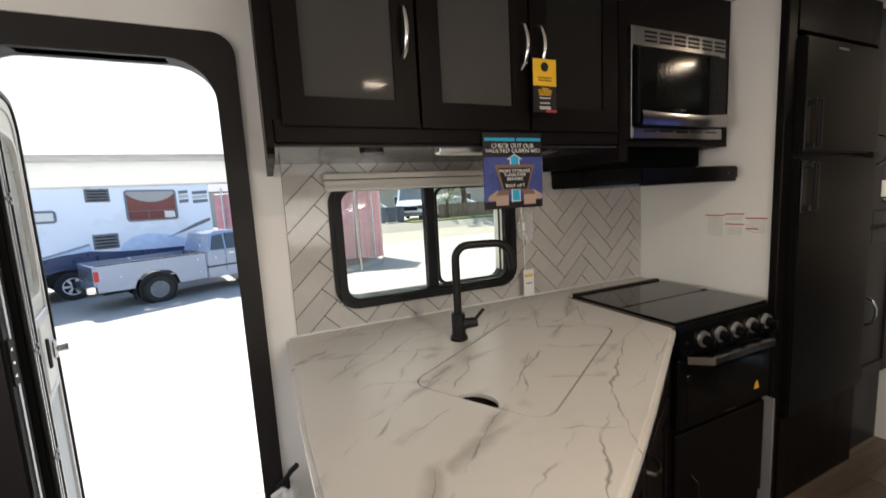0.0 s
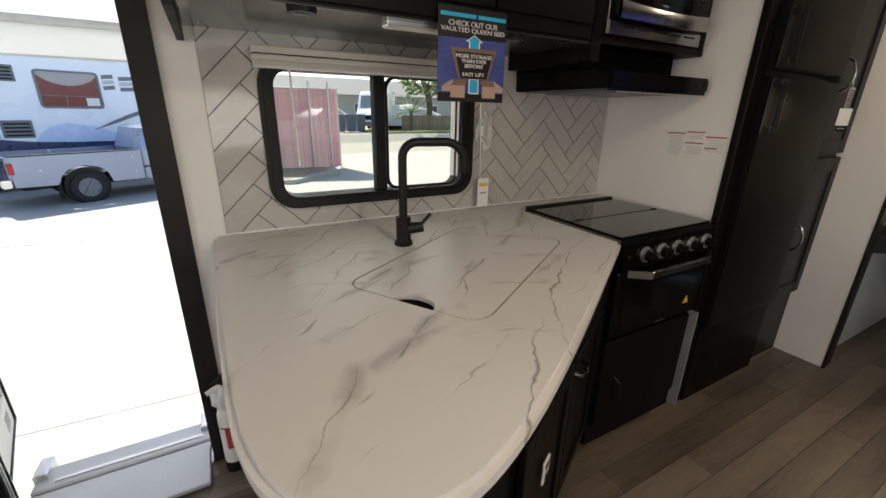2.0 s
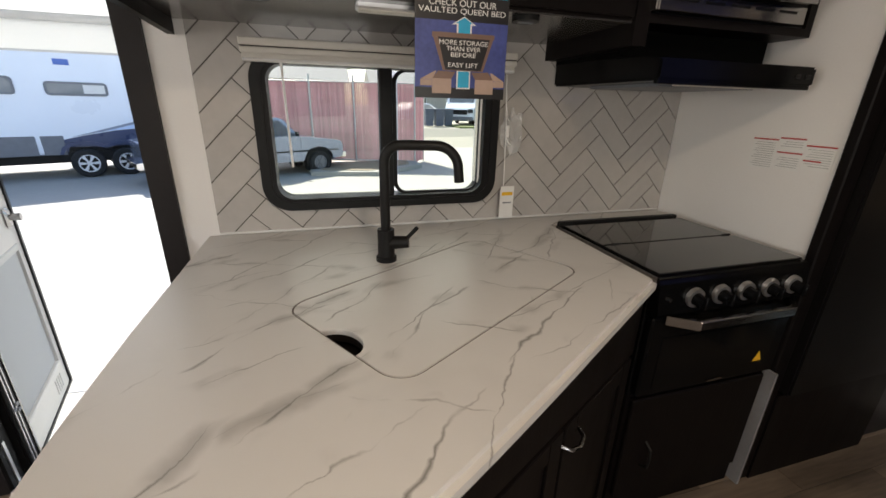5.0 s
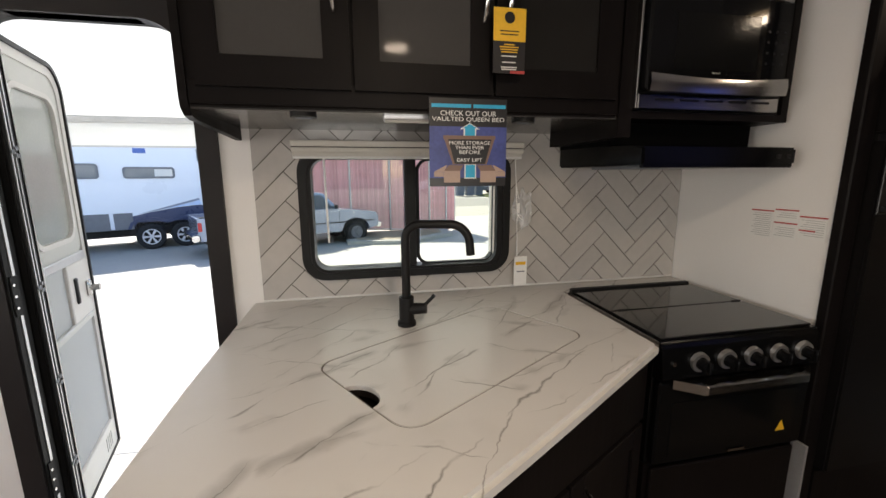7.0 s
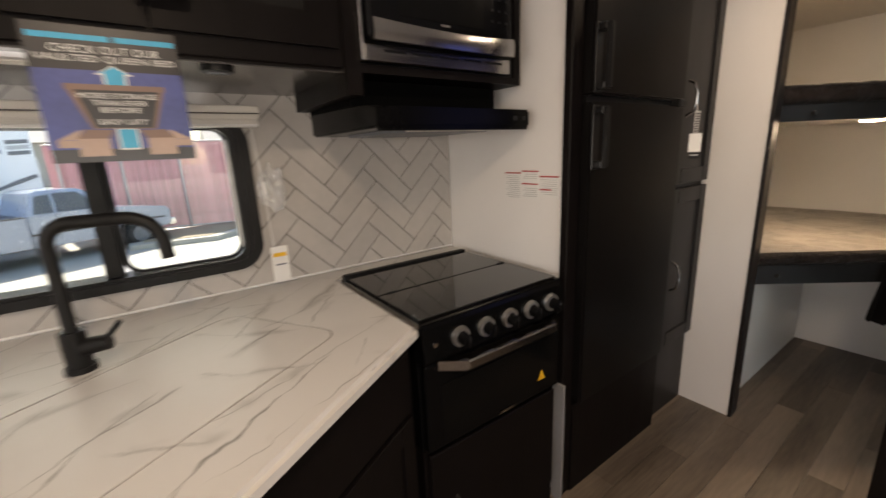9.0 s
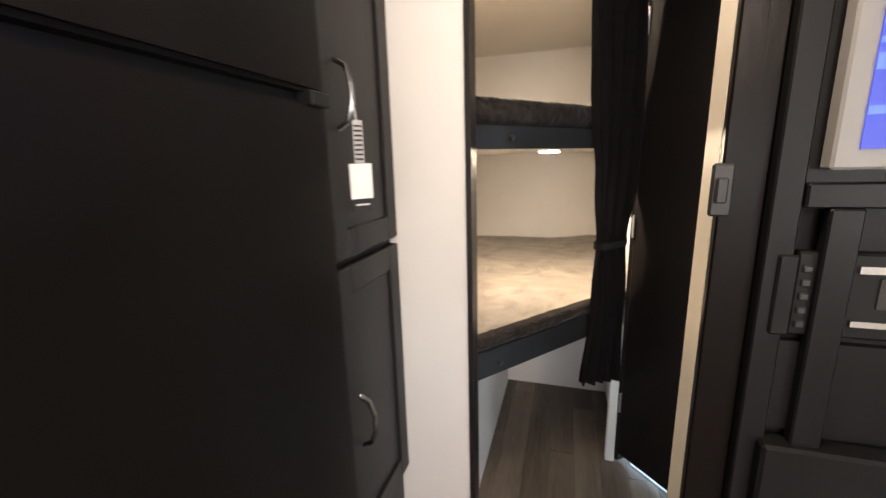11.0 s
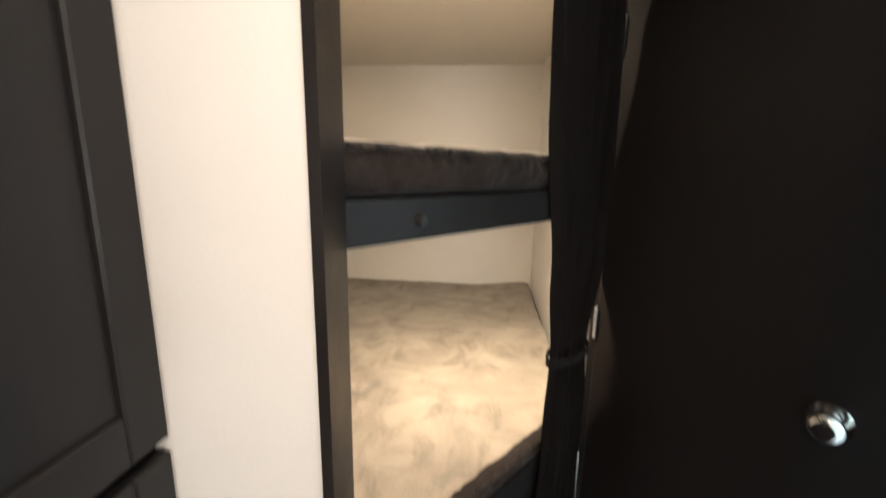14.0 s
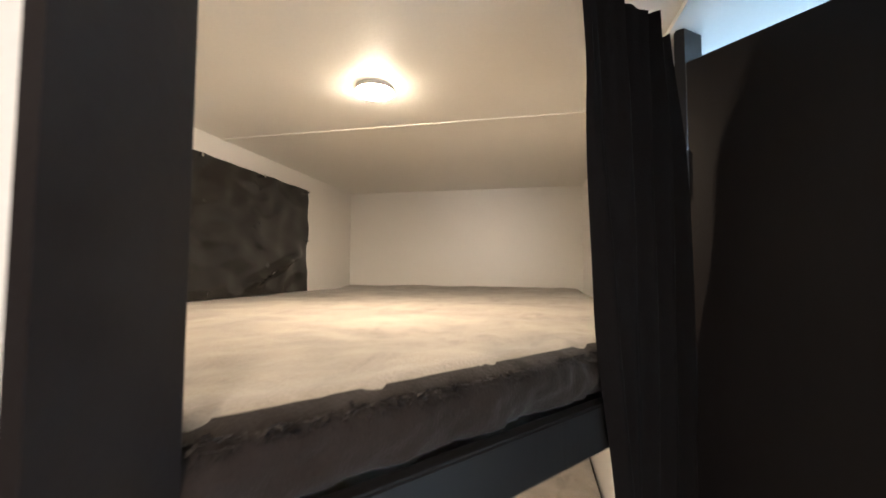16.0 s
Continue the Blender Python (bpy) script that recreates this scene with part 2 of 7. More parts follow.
GLOSSTRIM = surface("glossy_brown_trim", (0.0070, 0.0050, 0.0043), 0.28, var=0.2, scale=6, spec=0.18, stretch=(1, 1, 0.2))
MEDIASLATE = surface("slate_media_wrap", (0.0092, 0.0088, 0.0092), 0.42, var=0.12, scale=5, fine=70, stretch=(1, 1, 0.15), spec=0.22)
GREYPLASTIC = surface("grey_plastic", (0.030, 0.029, 0.029), 0.4, var=0.06)
SILVERBEZEL = surface("silver_plastic", (0.30, 0.29, 0.28), 0.4, var=0.04)
PLANK = surface("vinyl_plank", (0.150, 0.117, 0.090), 0.36, var=0.40, scale=3.0, fine=26, bump=0.12, per_piece=0.36, stretch=(0.35, 3.0, 1), spec=0.3)
SUBFLOOR = surface("floor_joint", (0.07, 0.055, 0.045), 0.8)
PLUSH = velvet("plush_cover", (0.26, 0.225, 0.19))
# Darker fur of the sides, with the front's shade put into the colour too.
PLUSHSIDE = velvet("plush_side_shaded", (0.020, 0.0150, 0.0135), 0.09)
UNDERSIDE = surface("dark_gloss_panel", (0.055, 0.052, 0.050), 0.17, var=0.05, scale=4, spec=0.9)
LIDGLASS = surface("range_lid_glass", (0.014, 0.0135, 0.013), 0.05, var=0.05, bump=0.0, spec=0.95)
OVENGLASS = surface("oven_window_glass", (0.004, 0.004, 0.004), 0.12, var=0.05, bump=0.0, spec=0.15)
KNOBRING = surface("satin_alloy", (0.55, 0.54, 0.53), 0.38, metal=0.9, var=0.05, bump=0.0)
# Near-black that stands for the shade in the recess above the hood.
VOID = surface("recess_shade_black", (0.0025, 0.0025, 0.0025), 0.8, var=0.1, spec=0.05)
CURTAIN = surface("black_curtain_cloth", (0.0140, 0.0110, 0.0107), 0.9, var=0.15, scale=12, fine=300, bump=0.3, spec=0.15)
BLINDCLOTH = surface("black_blind_vinyl", (0.012, 0.011, 0.011), 0.24, var=0.1, scale=14, fine=90, bump=0.12, spec=0.6)
CREAM = surface("cream_blind", (0.66, 0.63, 0.57), 0.6, var=0.05)
GLASS = glass("window_glass", (0.86, 0.87, 0.765))
LAMPGLOW = glow("lamp_diffuser", (1.0, 0.70, 0.38), 3.0)
BUNKGLOW = glow("upper_bunk_diffuser", AMBER, 128.0)
LOWGLOW = glow("lower_bunk_diffuser", AMBER, 162.0)
RED = surface("red_print", (0.42, 0.045, 0.04), 0.5)
CYAN = surface("cyan_print", (0.02, 0.38, 0.62), 0.4)
BLUE = surface("blue_print", (0.045, 0.062, 0.22), 0.35, var=0.45, scale=9)
BROWNINK = surface("brown_print", (0.20, 0.12, 0.09), 0.4)
TAN = surface("tan_print", (0.42, 0.30, 0.24), 0.4)
INK = surface("black_print", (0.012, 0.011, 0.012), 0.35)
YELLOW = surface("yellow_print", (0.80, 0.46, 0.02), 0.45)
# outside
CONCRETE = surface("concrete_yard", (0.375, 0.368, 0.325), 0.9, var=0.10, scale=0.6, fine=14, bump=0.3)
ASPHALT = surface("worn_road", (0.33, 0.32, 0.26), 0.9, var=0.12, scale=0.4, fine=20, bump=0.3)
GEL = surface("white_gelcoat", (0.84, 0.88, 0.94), 0.3, var=0.03, scale=0.8)
NAVY = surface("navy_graphic", (0.03, 0.05, 0.12), 0.3, var=0.1)
GREYSKIRT = surface("grey_skirt", (0.16, 0.17, 0.19), 0.45)
SILVERPAINT = surface("silver_car_paint", (0.26, 0.30, 0.39), 0.24, metal=0.5, var=0.015, bump=0.0, coat=0.6)
TYRE = surface("tyre_rubber", (0.018, 0.018, 0.018), 0.85)
AUTOGLASS = surface("tinted_car_glass", (0.05, 0.06, 0.072), 0.05, var=0.05, bump=0.0)
# Sky reflection on these panes is put into the grey base colour.
GREYGLASS = surface("sky_reflection_glass", (0.24, 0.255, 0.26), 0.08, var=0.15, scale=2, bump=0.0)
REDLENS = surface("red_lens", (0.42, 0.02, 0.02), 0.2)
SLAT = surface("red_brown_slat", (0.60, 0.31, 0.32), 0.75, var=0.2, per_piece=0.2, scale=3, spec=0.1)
GALV = surface("galvanised_pipe", (0.5, 0.5, 0.5), 0.45, metal=0.8)
AWNING = surface("white_awning_cloth", (0.77, 0.765, 0.73), 0.7, var=0.02, scale=2)
STUCCO = surface("grey_stucco", (0.42, 0.40, 0.37), 0.9, var=0.08, scale=1)
ROOF = surface("roof_shingle", (0.33, 0.32, 0.31), 0.9, var=0.2)
TIMBER = surface("weathered_timber", (0.24, 0.18, 0.13), 0.85, var=0.2, per_piece=0.3)
BARK = surface("bark", (0.12, 0.085, 0.06), 0.95, var=0.25)
LEAF = surface("leaf", (0.12, 0.19, 0.035), 0.6, var=0.3, scale=3)
GRASS = surface("dry_grass", (0.13, 0.16, 0.05), 0.9, var=0.3)
BIN = surface("grey_bin_plastic", (0.09, 0.11, 0.15), 0.55)
STEPMAT = surface("step_aluminium", (0.50, 0.52, 0.55), 0.5, metal=0.3, var=0.08)


# ---------------------------------------------------------------- building helpers
def box(bm, x0, x1, y0, y1, z0, z1, bevel=0.0, seg=1):
    made = bmesh.ops.create_cube(bm, size=1.0)["verts"]
    bmesh.ops.scale(bm, vec=(abs(x1 - x0), abs(y1 - y0), abs(z1 - z0)), verts=made)
    bmesh.ops.translate(bm, vec=((x0 + x1) / 2, (y0 + y1) / 2, (z0 + z1) / 2), verts=made)
    if bevel:
        edges = list({e for v in made for e in v.link_edges})
        bmesh.ops.bevel(bm, geom=edges, offset=bevel, segments=seg, affect="EDGES")
    return bm


def abox(*a, **k):
    return box(bmesh.new(), *a, **k)


def cyl(bm, p, q, r, r2=None, seg=16, caps=True):
    p, q = Vector(p), Vector(q)
    made = bmesh.ops.create_cone(bm, cap_ends=caps, segments=seg, radius1=r, radius2=r if r2 is None else r2, depth=(q - p).length)["verts"]
    m = Matrix.Translation((p + q) / 2) @ (q - p).to_track_quat("Z", "Y").to_matrix().to_4x4()
    bmesh.ops.transform(bm, matrix=m, verts=made)
    return bm


def acyl(*a, **k):
    return cyl(bmesh.new(), *a, **k)


def tube(points, r, seg=10, bm=None):
    """A round rod swept along points."""
    bm = bm or bmesh.new()
    pts = [Vector(p) for p in points]
    rings, side = [], None
    for i, p in enumerate(pts):
        d = (pts[min(i + 1, len(pts) - 1)] - pts[max(i - 1, 0)]).normalized()
        if side is None:
            side = d.orthogonal().normalized()
        side = (side - d * side.dot(d)).normalized()
        up = d.cross(side)
        rings.append([bm.verts.new(p + r * (math.cos(a) * side + math.sin(a) * up)) for a in (2 * math.pi * k / seg for k in range(seg))])
    for a, b in zip(rings, rings[1:]):
        for k in range(seg):
            bm.faces.new((a[k], a[(k + 1) % seg], b[(k + 1) % seg], b[k]))
    bm.faces.new(rings[0][::-1])
    bm.faces.new(rings[-1])
    return bm


def prism(outline, z0, z1, bevel=0.0, seg=2, bm=None, holes=(), keep=None):
    """A plate with the given outline in the plan, from z0 to z1."""
    bm = bm or bmesh.new()
    loops = []
    for ring in (outline, *holes):
        vs = [bm.verts.new((x, y, z1)) for x, y in ring]
        loops += [bm.edges.new((vs[i], vs[(i + 1) % len(vs)])) for i in range(len(vs))]
    if holes:
        top = [g for g in bmesh.ops.triangle_fill(bm, edges=loops, use_beauty=True, use_dissolve=False)["geom"] if isinstance(g, bmesh.types.BMFace)]
    else:
        top = [bm.faces.new([e.verts[0] for e in loops])]
    bmesh.ops.recalc_face_normals(bm, faces=top)
    if top[0].normal.z < 0:
        bmesh.ops.reverse_faces(bm, faces=top)
    low = bmesh.ops.extrude_face_region(bm, geom=top)["geom"]
    bmesh.ops.translate(bm, vec=(0, 0, z0 - z1), verts=[g for g in low if isinstance(g, bmesh.types.BMVert)])
    bmesh.ops.recalc_face_normals(bm, faces=bm.faces)
    if bevel:
        rim = [e for e in bm.edges if e.calc_face_angle(0) > 0.7 and abs(e.verts[0].co.z - e.verts[1].co.z) < 1e-5 and abs(e.verts[0].co.z - z1) < 1e-4]
        if keep:
            rim = [e for e in rim if keep((e.verts[0].co + e.verts[1].co) / 2)]
        bmesh.ops.bevel(bm, geom=rim, offset=bevel, segments=seg, affect="EDGES")
    return bm


def rounded(x0, x1, y0, y1, r, seg=6):
    pts = []
    for cx, cy, a0 in ((x1 - r, y1 - r, 0), (x0 + r, y1 - r, 90), (x0 + r, y0 + r, 180), (x1 - r, y0 + r, 270)):
        pts += [(cx + r * math.cos(radians(a0 + 90 * k / seg)), cy + r * math.sin(radians(a0 + 90 * k / seg))) for k in range(seg + 1)]
    return pts


def ring_plate(outer, inner, d0, d1, to3d, bm=None):
    """A frame between two outlines of equal count, with depth; to3d turns (u, v, d) into a place."""
    bm = bm or bmesh.new()
    n = len(outer)
    g = [[bm.verts.new(to3d(u, v, d)) for u, v in ring] for ring in (outer, inner) for d in (d0, d1)]
    o0, o1, i0, i1 = g
    for k in range(n):
        j = (k + 1) % n
        for quad in ((o0[k], o0[j], o1[j], o1[k]), (i0[j], i0[k], i1[k], i1[j]), (o1[k], o1[j], i1[j], i1[k]), (o0[j], o0[k], i0[k], i0[j])):
            bm.faces.new(quad)
    bmesh.ops.recalc_face_normals(bm, faces=bm.faces)
    return bm


def mesh_of(bm, name, material, smooth=False):
    bmesh.ops.recalc_face_normals(bm, faces=bm.faces)
    me = bpy.data.meshes.new(name)
    bm.to_mesh(me)
    bm.free()
    me.materials.append(material)
    if smooth:
        for p in me.polygons:
            p.use_smooth = True
        me.set_sharp_from_angle(angle=radians(38))
    return me


def structure(name, bm, material, label, category="", smooth=False):
    return tagged(new(name, mesh_of(bm, name, material, smooth)), label, category, kind="structure")


def thing(name, place, label, category, group="", kind=""):
    ob = new(name)
    ob.empty_display_size = 0.1
    ob.matrix_basis = place if isinstance(place, Matrix) else Matrix.Translation(place)
    return tagged(ob, label, category, group, kind)


def part(name, bm, material, parent, label="", local=False, smooth=False):
    """One mesh under a thing or a part. Its bmesh is in world places, unless local: then in its thing's own."""
    ob = new(name, mesh_of(bm, name, material, smooth))
    ob.parent = parent
    if parent.parent is None and not local:
        ob.matrix_parent_inverse = parent.matrix_basis.inverted()
    if label:
        ob["label"] = label
    return ob


def text(body, size, at, right, up, material, name, parent, align="CENTER", depth=0.0004, fit=None):
    """Flat lettering in the built-in font, turned into a mesh."""
    cu = bpy.data.curves.new(name, "FONT")
    cu.body, cu.size, cu.align_x, cu.align_y, cu.extrude = body, size, align, "CENTER", depth
    tmp = bpy.data.objects.new(name, cu)
    scene.collection.objects.link(tmp)
    dg = bpy.context.evaluated_depsgraph_get()
    me = bpy.data.meshes.new_from_object(tmp.evaluated_get(dg))
    bpy.data.objects.remove(tmp)
    if fit:
        xs, ys = [v.co.x for v in me.vertices], [v.co.y for v in me.vertices]
        me.transform(Matrix.Translation((-(min(xs) + max(xs)) / 2, -(min(ys) + max(ys)) / 2, 0)))
        me.transform(Matrix.Diagonal((fit[0] / (max(xs) - min(xs)), fit[1] / (max(ys) - min(ys)), 1, 1)))
    right, up = Vector(right), Vector(up)
    me.transform(Matrix.Translation(at) @ Matrix((right, up, right.cross(up))).transposed().to_4x4())
    me.materials.clear()
    me.materials.append(material)
    ob = new(name, me)
    ob.parent = parent
    if parent.parent is None:
        ob.matrix_parent_inverse = parent.matrix_basis.inverted()
    return ob


# ---------------------------------------------------------------- shell of the trailer
Y_WALL = 2.05           # inner face of the side wall with the entry and the kitchen window
Y_OFF = -0.90           # inner face of the far side
X_FRONT, X_REAR = -1.6, 5.965
WIN = (1.225, 1.93, 1.012, 1.44)      # kitchen window, daylight opening
DOOR = (0.235, 0.86, -0.02, 1.86)     # entry opening
BUNKWIN = (4.70, 5.43, 1.56, 2.0)


def wall_with_holes(y0, y1, x0, x1, z0, z1, holes):
    """Blocks round rectangular holes, columns first."""
    bm = bmesh.new()
    x = x0
    for hx0, hx1, hz0, hz1 in sorted(holes):
        box(bm, x, hx0, y0, y1, z0, z1)
        if hz0 > z0:
            box(bm, hx0, hx1, y0, y1, z0, hz0)
        box(bm, hx0, hx1, y0, y1, hz1, z1)
        x = hx1
    box(bm, x, x1, y0, y1, z0, z1)
    return bm


structure("wall_entry_side", wall_with_holes(Y_WALL, Y_WALL + 0.05, X_FRONT, X_REAR, -0.12, CEIL, [DOOR, WIN, BUNKWIN]), WALL, "off-white vinyl wall panel with entry and window openings", "wall")
# The opening nearest the front end is unseen, added to let more light in.
structure("wall_off_side", wall_with_holes(Y_OFF - 0.05, Y_OFF, X_FRONT, X_REAR, -0.12, CEIL, [(-1.45, -0.35, 0.95, 1.70), (0.85, 2.25, 0.95, 1.46)]), WALL, "off-white vinyl wall panel", "wall")
# Unseen opening added in this wall around the fill lamp.
front_bm = bmesh.new()
for fy0, fy1, fz0, fz1 in ((Y_OFF - 0.05, -0.45, -0.12, CEIL), (1.45, Y_WALL + 0.05, -0.12, CEIL), (-0.45, 1.45, -0.12, 0.95), (-0.45, 1.45, 1.75, CEIL)):
    box(front_bm, X_FRONT - 0.05, X_FRONT, fy0, fy1, fz0, fz1)
structure("wall_front", front_bm, WALL, "off-white vinyl wall panel", "wall")
structure("wall_rear", abox(X_REAR, X_REAR + 0.05, Y_OFF - 0.05, Y_WALL + 0.05, -0.12, CEIL), WALL, "off-white vinyl wall panel behind the bunks", "wall")
structure("ceiling", abox(X_FRONT - 0.05, X_REAR + 0.05, Y_OFF - 0.05, Y_WALL + 0.05, CEIL, CEIL + 0.06), CEILING, "off-white ceiling panel", "ceiling")
structure("trim_ceiling_batten", abox(4.885, 4.91, 0.70, Y_WALL - 0.002, CEIL - 0.003, CEIL), CEILING, "thin cream seam strip across the ceiling", "trim")
# partition beside the range, stub wall beside the pantry, bunk side wall, bathroom front wall
structure("wall_range_side", abox(2.80, 2.83, 1.43, Y_WALL, 0.0, CEIL), WALL, "off-white panel beside the range", "wall")
structure("wall_stub", abox(3.812, 3.84, 1.197, Y_WALL, 0.0, CEIL), WALL, "off-white end panel between pantry and bunks", "wall")
structure("wall_bunk_side", abox(4.565, X_REAR, 0.645, 0.675, 0.0, CEIL), WALL, "off-white panel along the bunks", "wall")
structure("wall_bath_front", abox(3.587, 3.667, Y_OFF, 0.690, 0.0, CEIL), CREAMWALL, "cream wall end beside the bathroom door", "wall")
# post of dark trim on the stub
structure("trim_bunk_post", prism([(3.806, 1.181), (3.806, 1.1955), (3.842, 1.1955), (3.842, 1.215), (3.895, 1.215), (3.895, 1.186)], 0.0, CEIL, 0.0), TRIM, "dark brown wrapped post at the bunk opening", "trim")
structure("trim_bath_jamb", prism([(4.492, 0.672), (4.500, 0.688), (4.545, 0.673), (4.562, 0.667), (4.562, 0.643), (4.602, 0.643), (4.602, 0.615), (4.525, 0.630)], 0.0, CEIL - 0.003), TRIM, "dark jamb of the bathroom door", "trim")

structure("floor_bath", prism([(4.47, 0.62), (5.9, 0.62), (5.9, Y_OFF + 0.01), (3.70, Y_OFF + 0.01), (3.70, -0.09)], -0.004, 0.006), WHITE, "white moulded bathroom floor behind the door", "floor")

# floor: joints below, planks above, as pieces at the end of the file
floor = structure("floor", abox(X_FRONT, X_REAR, Y_OFF, Y_WALL, -0.06, -0.006), SUBFLOOR, "grey-brown wood-look vinyl plank floor", "floor")

# ---------------------------------------------------------------- entry: frame, leaf, screen leaf, step
X0, X1, Z1 = DOOR[0], DOOR[1], DOOR[3]
wall3d = lambda u, v, d: (u, d, v)


def door_outline(x0, x1, z0, z1, r, seg=8):
    pts = [(x0, z0), (x1, z0)]
    for cx, a0 in ((x1 - r, 0), (x0 + r, 90)):
        pts += [(cx + r * math.cos(radians(a0 + 90 * k / seg)), z1 - r + r * math.sin(radians(a0 + 90 * k / seg))) for k in range(seg + 1)]
    return pts


entry = thing("entry_door_frame", ((X0 + X1) / 2, Y_WALL, 0), "dark brown moulded frame round the open entry", "door frame", kind="structure")
part("casing", ring_plate(door_outline(X0 - 0.07, X1 + 0.068, -0.03, 1.95, 0.07), door_outline(X0, X1, -0.02, Z1, 0.13), Y_WALL - 0.012, Y_WALL + 0.052, wall3d), TRIM, entry)
part("outer_jamb", ring_plate(door_outline(X0 - 0.03, X1 + 0.03, -0.035, Z1 + 0.03, 0.13), door_outline(X0 - 0.004, X1 + 0.004, -0.025, Z1 + 0.004, 0.135), Y_WALL + 0.05, Y_WALL + 0.085, wall3d), BLACK, entry)
part("threshold", abox(X0, X1, Y_WALL - 0.02, Y_WALL + 0.09, -0.03, 0.012, bevel=0.004), ALU, entry, "worn aluminium sill")


def leaf(name, hinge, angle, label, frame_mat, panel_mat, thick, z0, z1, width, category):
    """A door leaf: local x runs from the hinge, y is its thickness."""
    ob = thing(name, Matrix.Translation(hinge) @ pose(0, 0, 0, 0, 0, angle), label, category)
    l3 = lambda u, v, d: (u, d, v)
    full = door_outline(0, width, z0, z1, min(0.12, width * 0.4))
    rail = min(0.045, width * 0.3)
    inner = door_outline(rail, width - rail, z0 + 0.05, z1 - 0.045, min(0.09, width * 0.18))
    part("frame", ring_plate(full, inner, 0, thick, l3), frame_mat, ob, local=True)
    return ob, l3, inner


DOORFRAME = surface("grey_door_frame", (0.52, 0.50, 0.47), 0.45, var=0.05)
LEAFPANEL = surface("pale_leaf_panel", (0.43, 0.43, 0.40), 0.4, var=0.05)
DOORMESH = surface("grey_door_screen", (0.36, 0.37, 0.37), 0.6, var=0.05, fine=400)
DOORPANE = surface("hazy_door_pane", (0.29, 0.30, 0.275), 0.12, var=0.12, scale=2.5, bump=0.0)
main, l3, _ = leaf("entry_door", (X0 + 0.002, Y_WALL + 0.075, 0), 105, "open entry door leaf with hazy upper pane and grey screen", DOORFRAME, WHITE, 0.03, -0.02, 1.84, 0.64, "door")
part("upper_panel", ring_plate(rounded(0.045, 0.595, 1.02, 1.80, 0.05), rounded(0.115, 0.535, 1.09, 1.70, 0.08), 0.006, 0.026, l3), LEAFPANEL, main, local=True)
part("window_rim", ring_plate(rounded(0.105, 0.545, 1.08, 1.71, 0.09), rounded(0.125, 0.525, 1.10, 1.69, 0.075), -0.004, 0.03, l3), DOORFRAME, main, "grey window rim", local=True)
part("pane", abox(0.11, 0.54, 0.012, 0.018, 1.085, 1.705), DOORPANE, main, "hazy pane", local=True)
part("cross_rail", abox(0.045, 0.595, -0.004, 0.03, 0.985, 1.022, bevel=0.004), GALV, main, "blue-grey cross rail", local=True)
part("upper_screen", abox(0.05, 0.36, 0.012, 0.02, 0.72, 0.985), DOORMESH, main, "grey screen", local=True)
part("lock_panel", abox(0.36, 0.60, -0.002, 0.03, 0.72, 0.985, bevel=0.004), DOORFRAME, main, "cream lock panel", local=True)
part("slide_pull", abox(0.41, 0.435, -0.012, 0.0, 0.80, 0.92, bevel=0.005), BLACK, main, "black slide pull", local=True)
part("mid_rail", abox(0.045, 0.595, -0.003, 0.03, 0.69, 0.72, bevel=0.004), LEAFPANEL, main, local=True)
knob_bm = abox(0.545, 0.59, -0.016, 0.0, 0.80, 0.88, bevel=0.008)
cyl(knob_bm, (0.568, -0.014, 0.84), (0.568, -0.05, 0.84), 0.013, 0.016, seg=16)
part("knob", knob_bm, STEEL, main, "steel latch knob", local=True, smooth=True)
part("lower_screen", abox(0.05, 0.59, 0.010, 0.018, 0.13, 0.69), DOORMESH, main, "grey lower screen", local=True)
part("kick_plate", abox(0.03, 0.61, -0.003, 0.032, -0.02, 0.125, bevel=0.004), CREAM, main, "cream kick plate", local=True)
for k in range(4):
    part("louvre", abox(0.46 + 0.025 * k, 0.466 + 0.025 * k, -0.006, -0.002, 0.02, 0.09), DOORFRAME, main, local=True)
part("edge_seal", ring_plate(door_outline(-0.004, 0.650, -0.028, 1.852, 0.13), door_outline(0.006, 0.632, -0.014, 1.834, 0.115), -0.008, 0.04, l3), BLACK, main, "black edge seal", local=True)

screen, l3, inner = leaf("screen_door", (X0 + 0.018, Y_WALL + 0.07, 0), 93, "open dark-framed screen door folded against the entry", BLACK, BLACK, 0.022, 0.0, 1.82, 0.055, "screen door")
part("hinge_rail", abox(-0.004, 0.040, -0.014, -0.001, 0.0, 1.78, bevel=0.004), BLACK, screen, "black hinge rail", local=True)
for ex0, ey0 in ((0.004, -0.0175), (0.020, -0.0165)):
    part("edge_strip", abox(ex0, ex0 + 0.004, ey0, -0.0135, 0.0, 1.76), ALU, screen, "bright aluminium strip", local=True)
part("hinge_edge", abox(0.042, 0.047, -0.016, 0.0, 0.0, 1.78), STEEL, screen, "bright edge strip", local=True)
for hz in (0.28, 0.62, 0.98, 1.45):
    hb = bmesh.new()
    for dx, dz in ((0.010, 0.0), (0.028, 0.012), (0.028, -0.012)):
        cyl(hb, (dx, -0.014, hz + dz), (dx, -0.020, hz + dz), 0.008, seg=10)
    part("screw", hb, GREYSKIRT, screen, "dark screws", local=True)
jamb = thing("hinge_jamb", (X0, Y_WALL + 0.03, 0), "black hinge jamb of the entry with a bright strip", "jamb", kind="structure")
part("channel", abox(X0 + 0.001, X0 + 0.008, Y_WALL - 0.005, Y_WALL + 0.05, 0.0, 1.76), BLACK, jamb, "black channel")
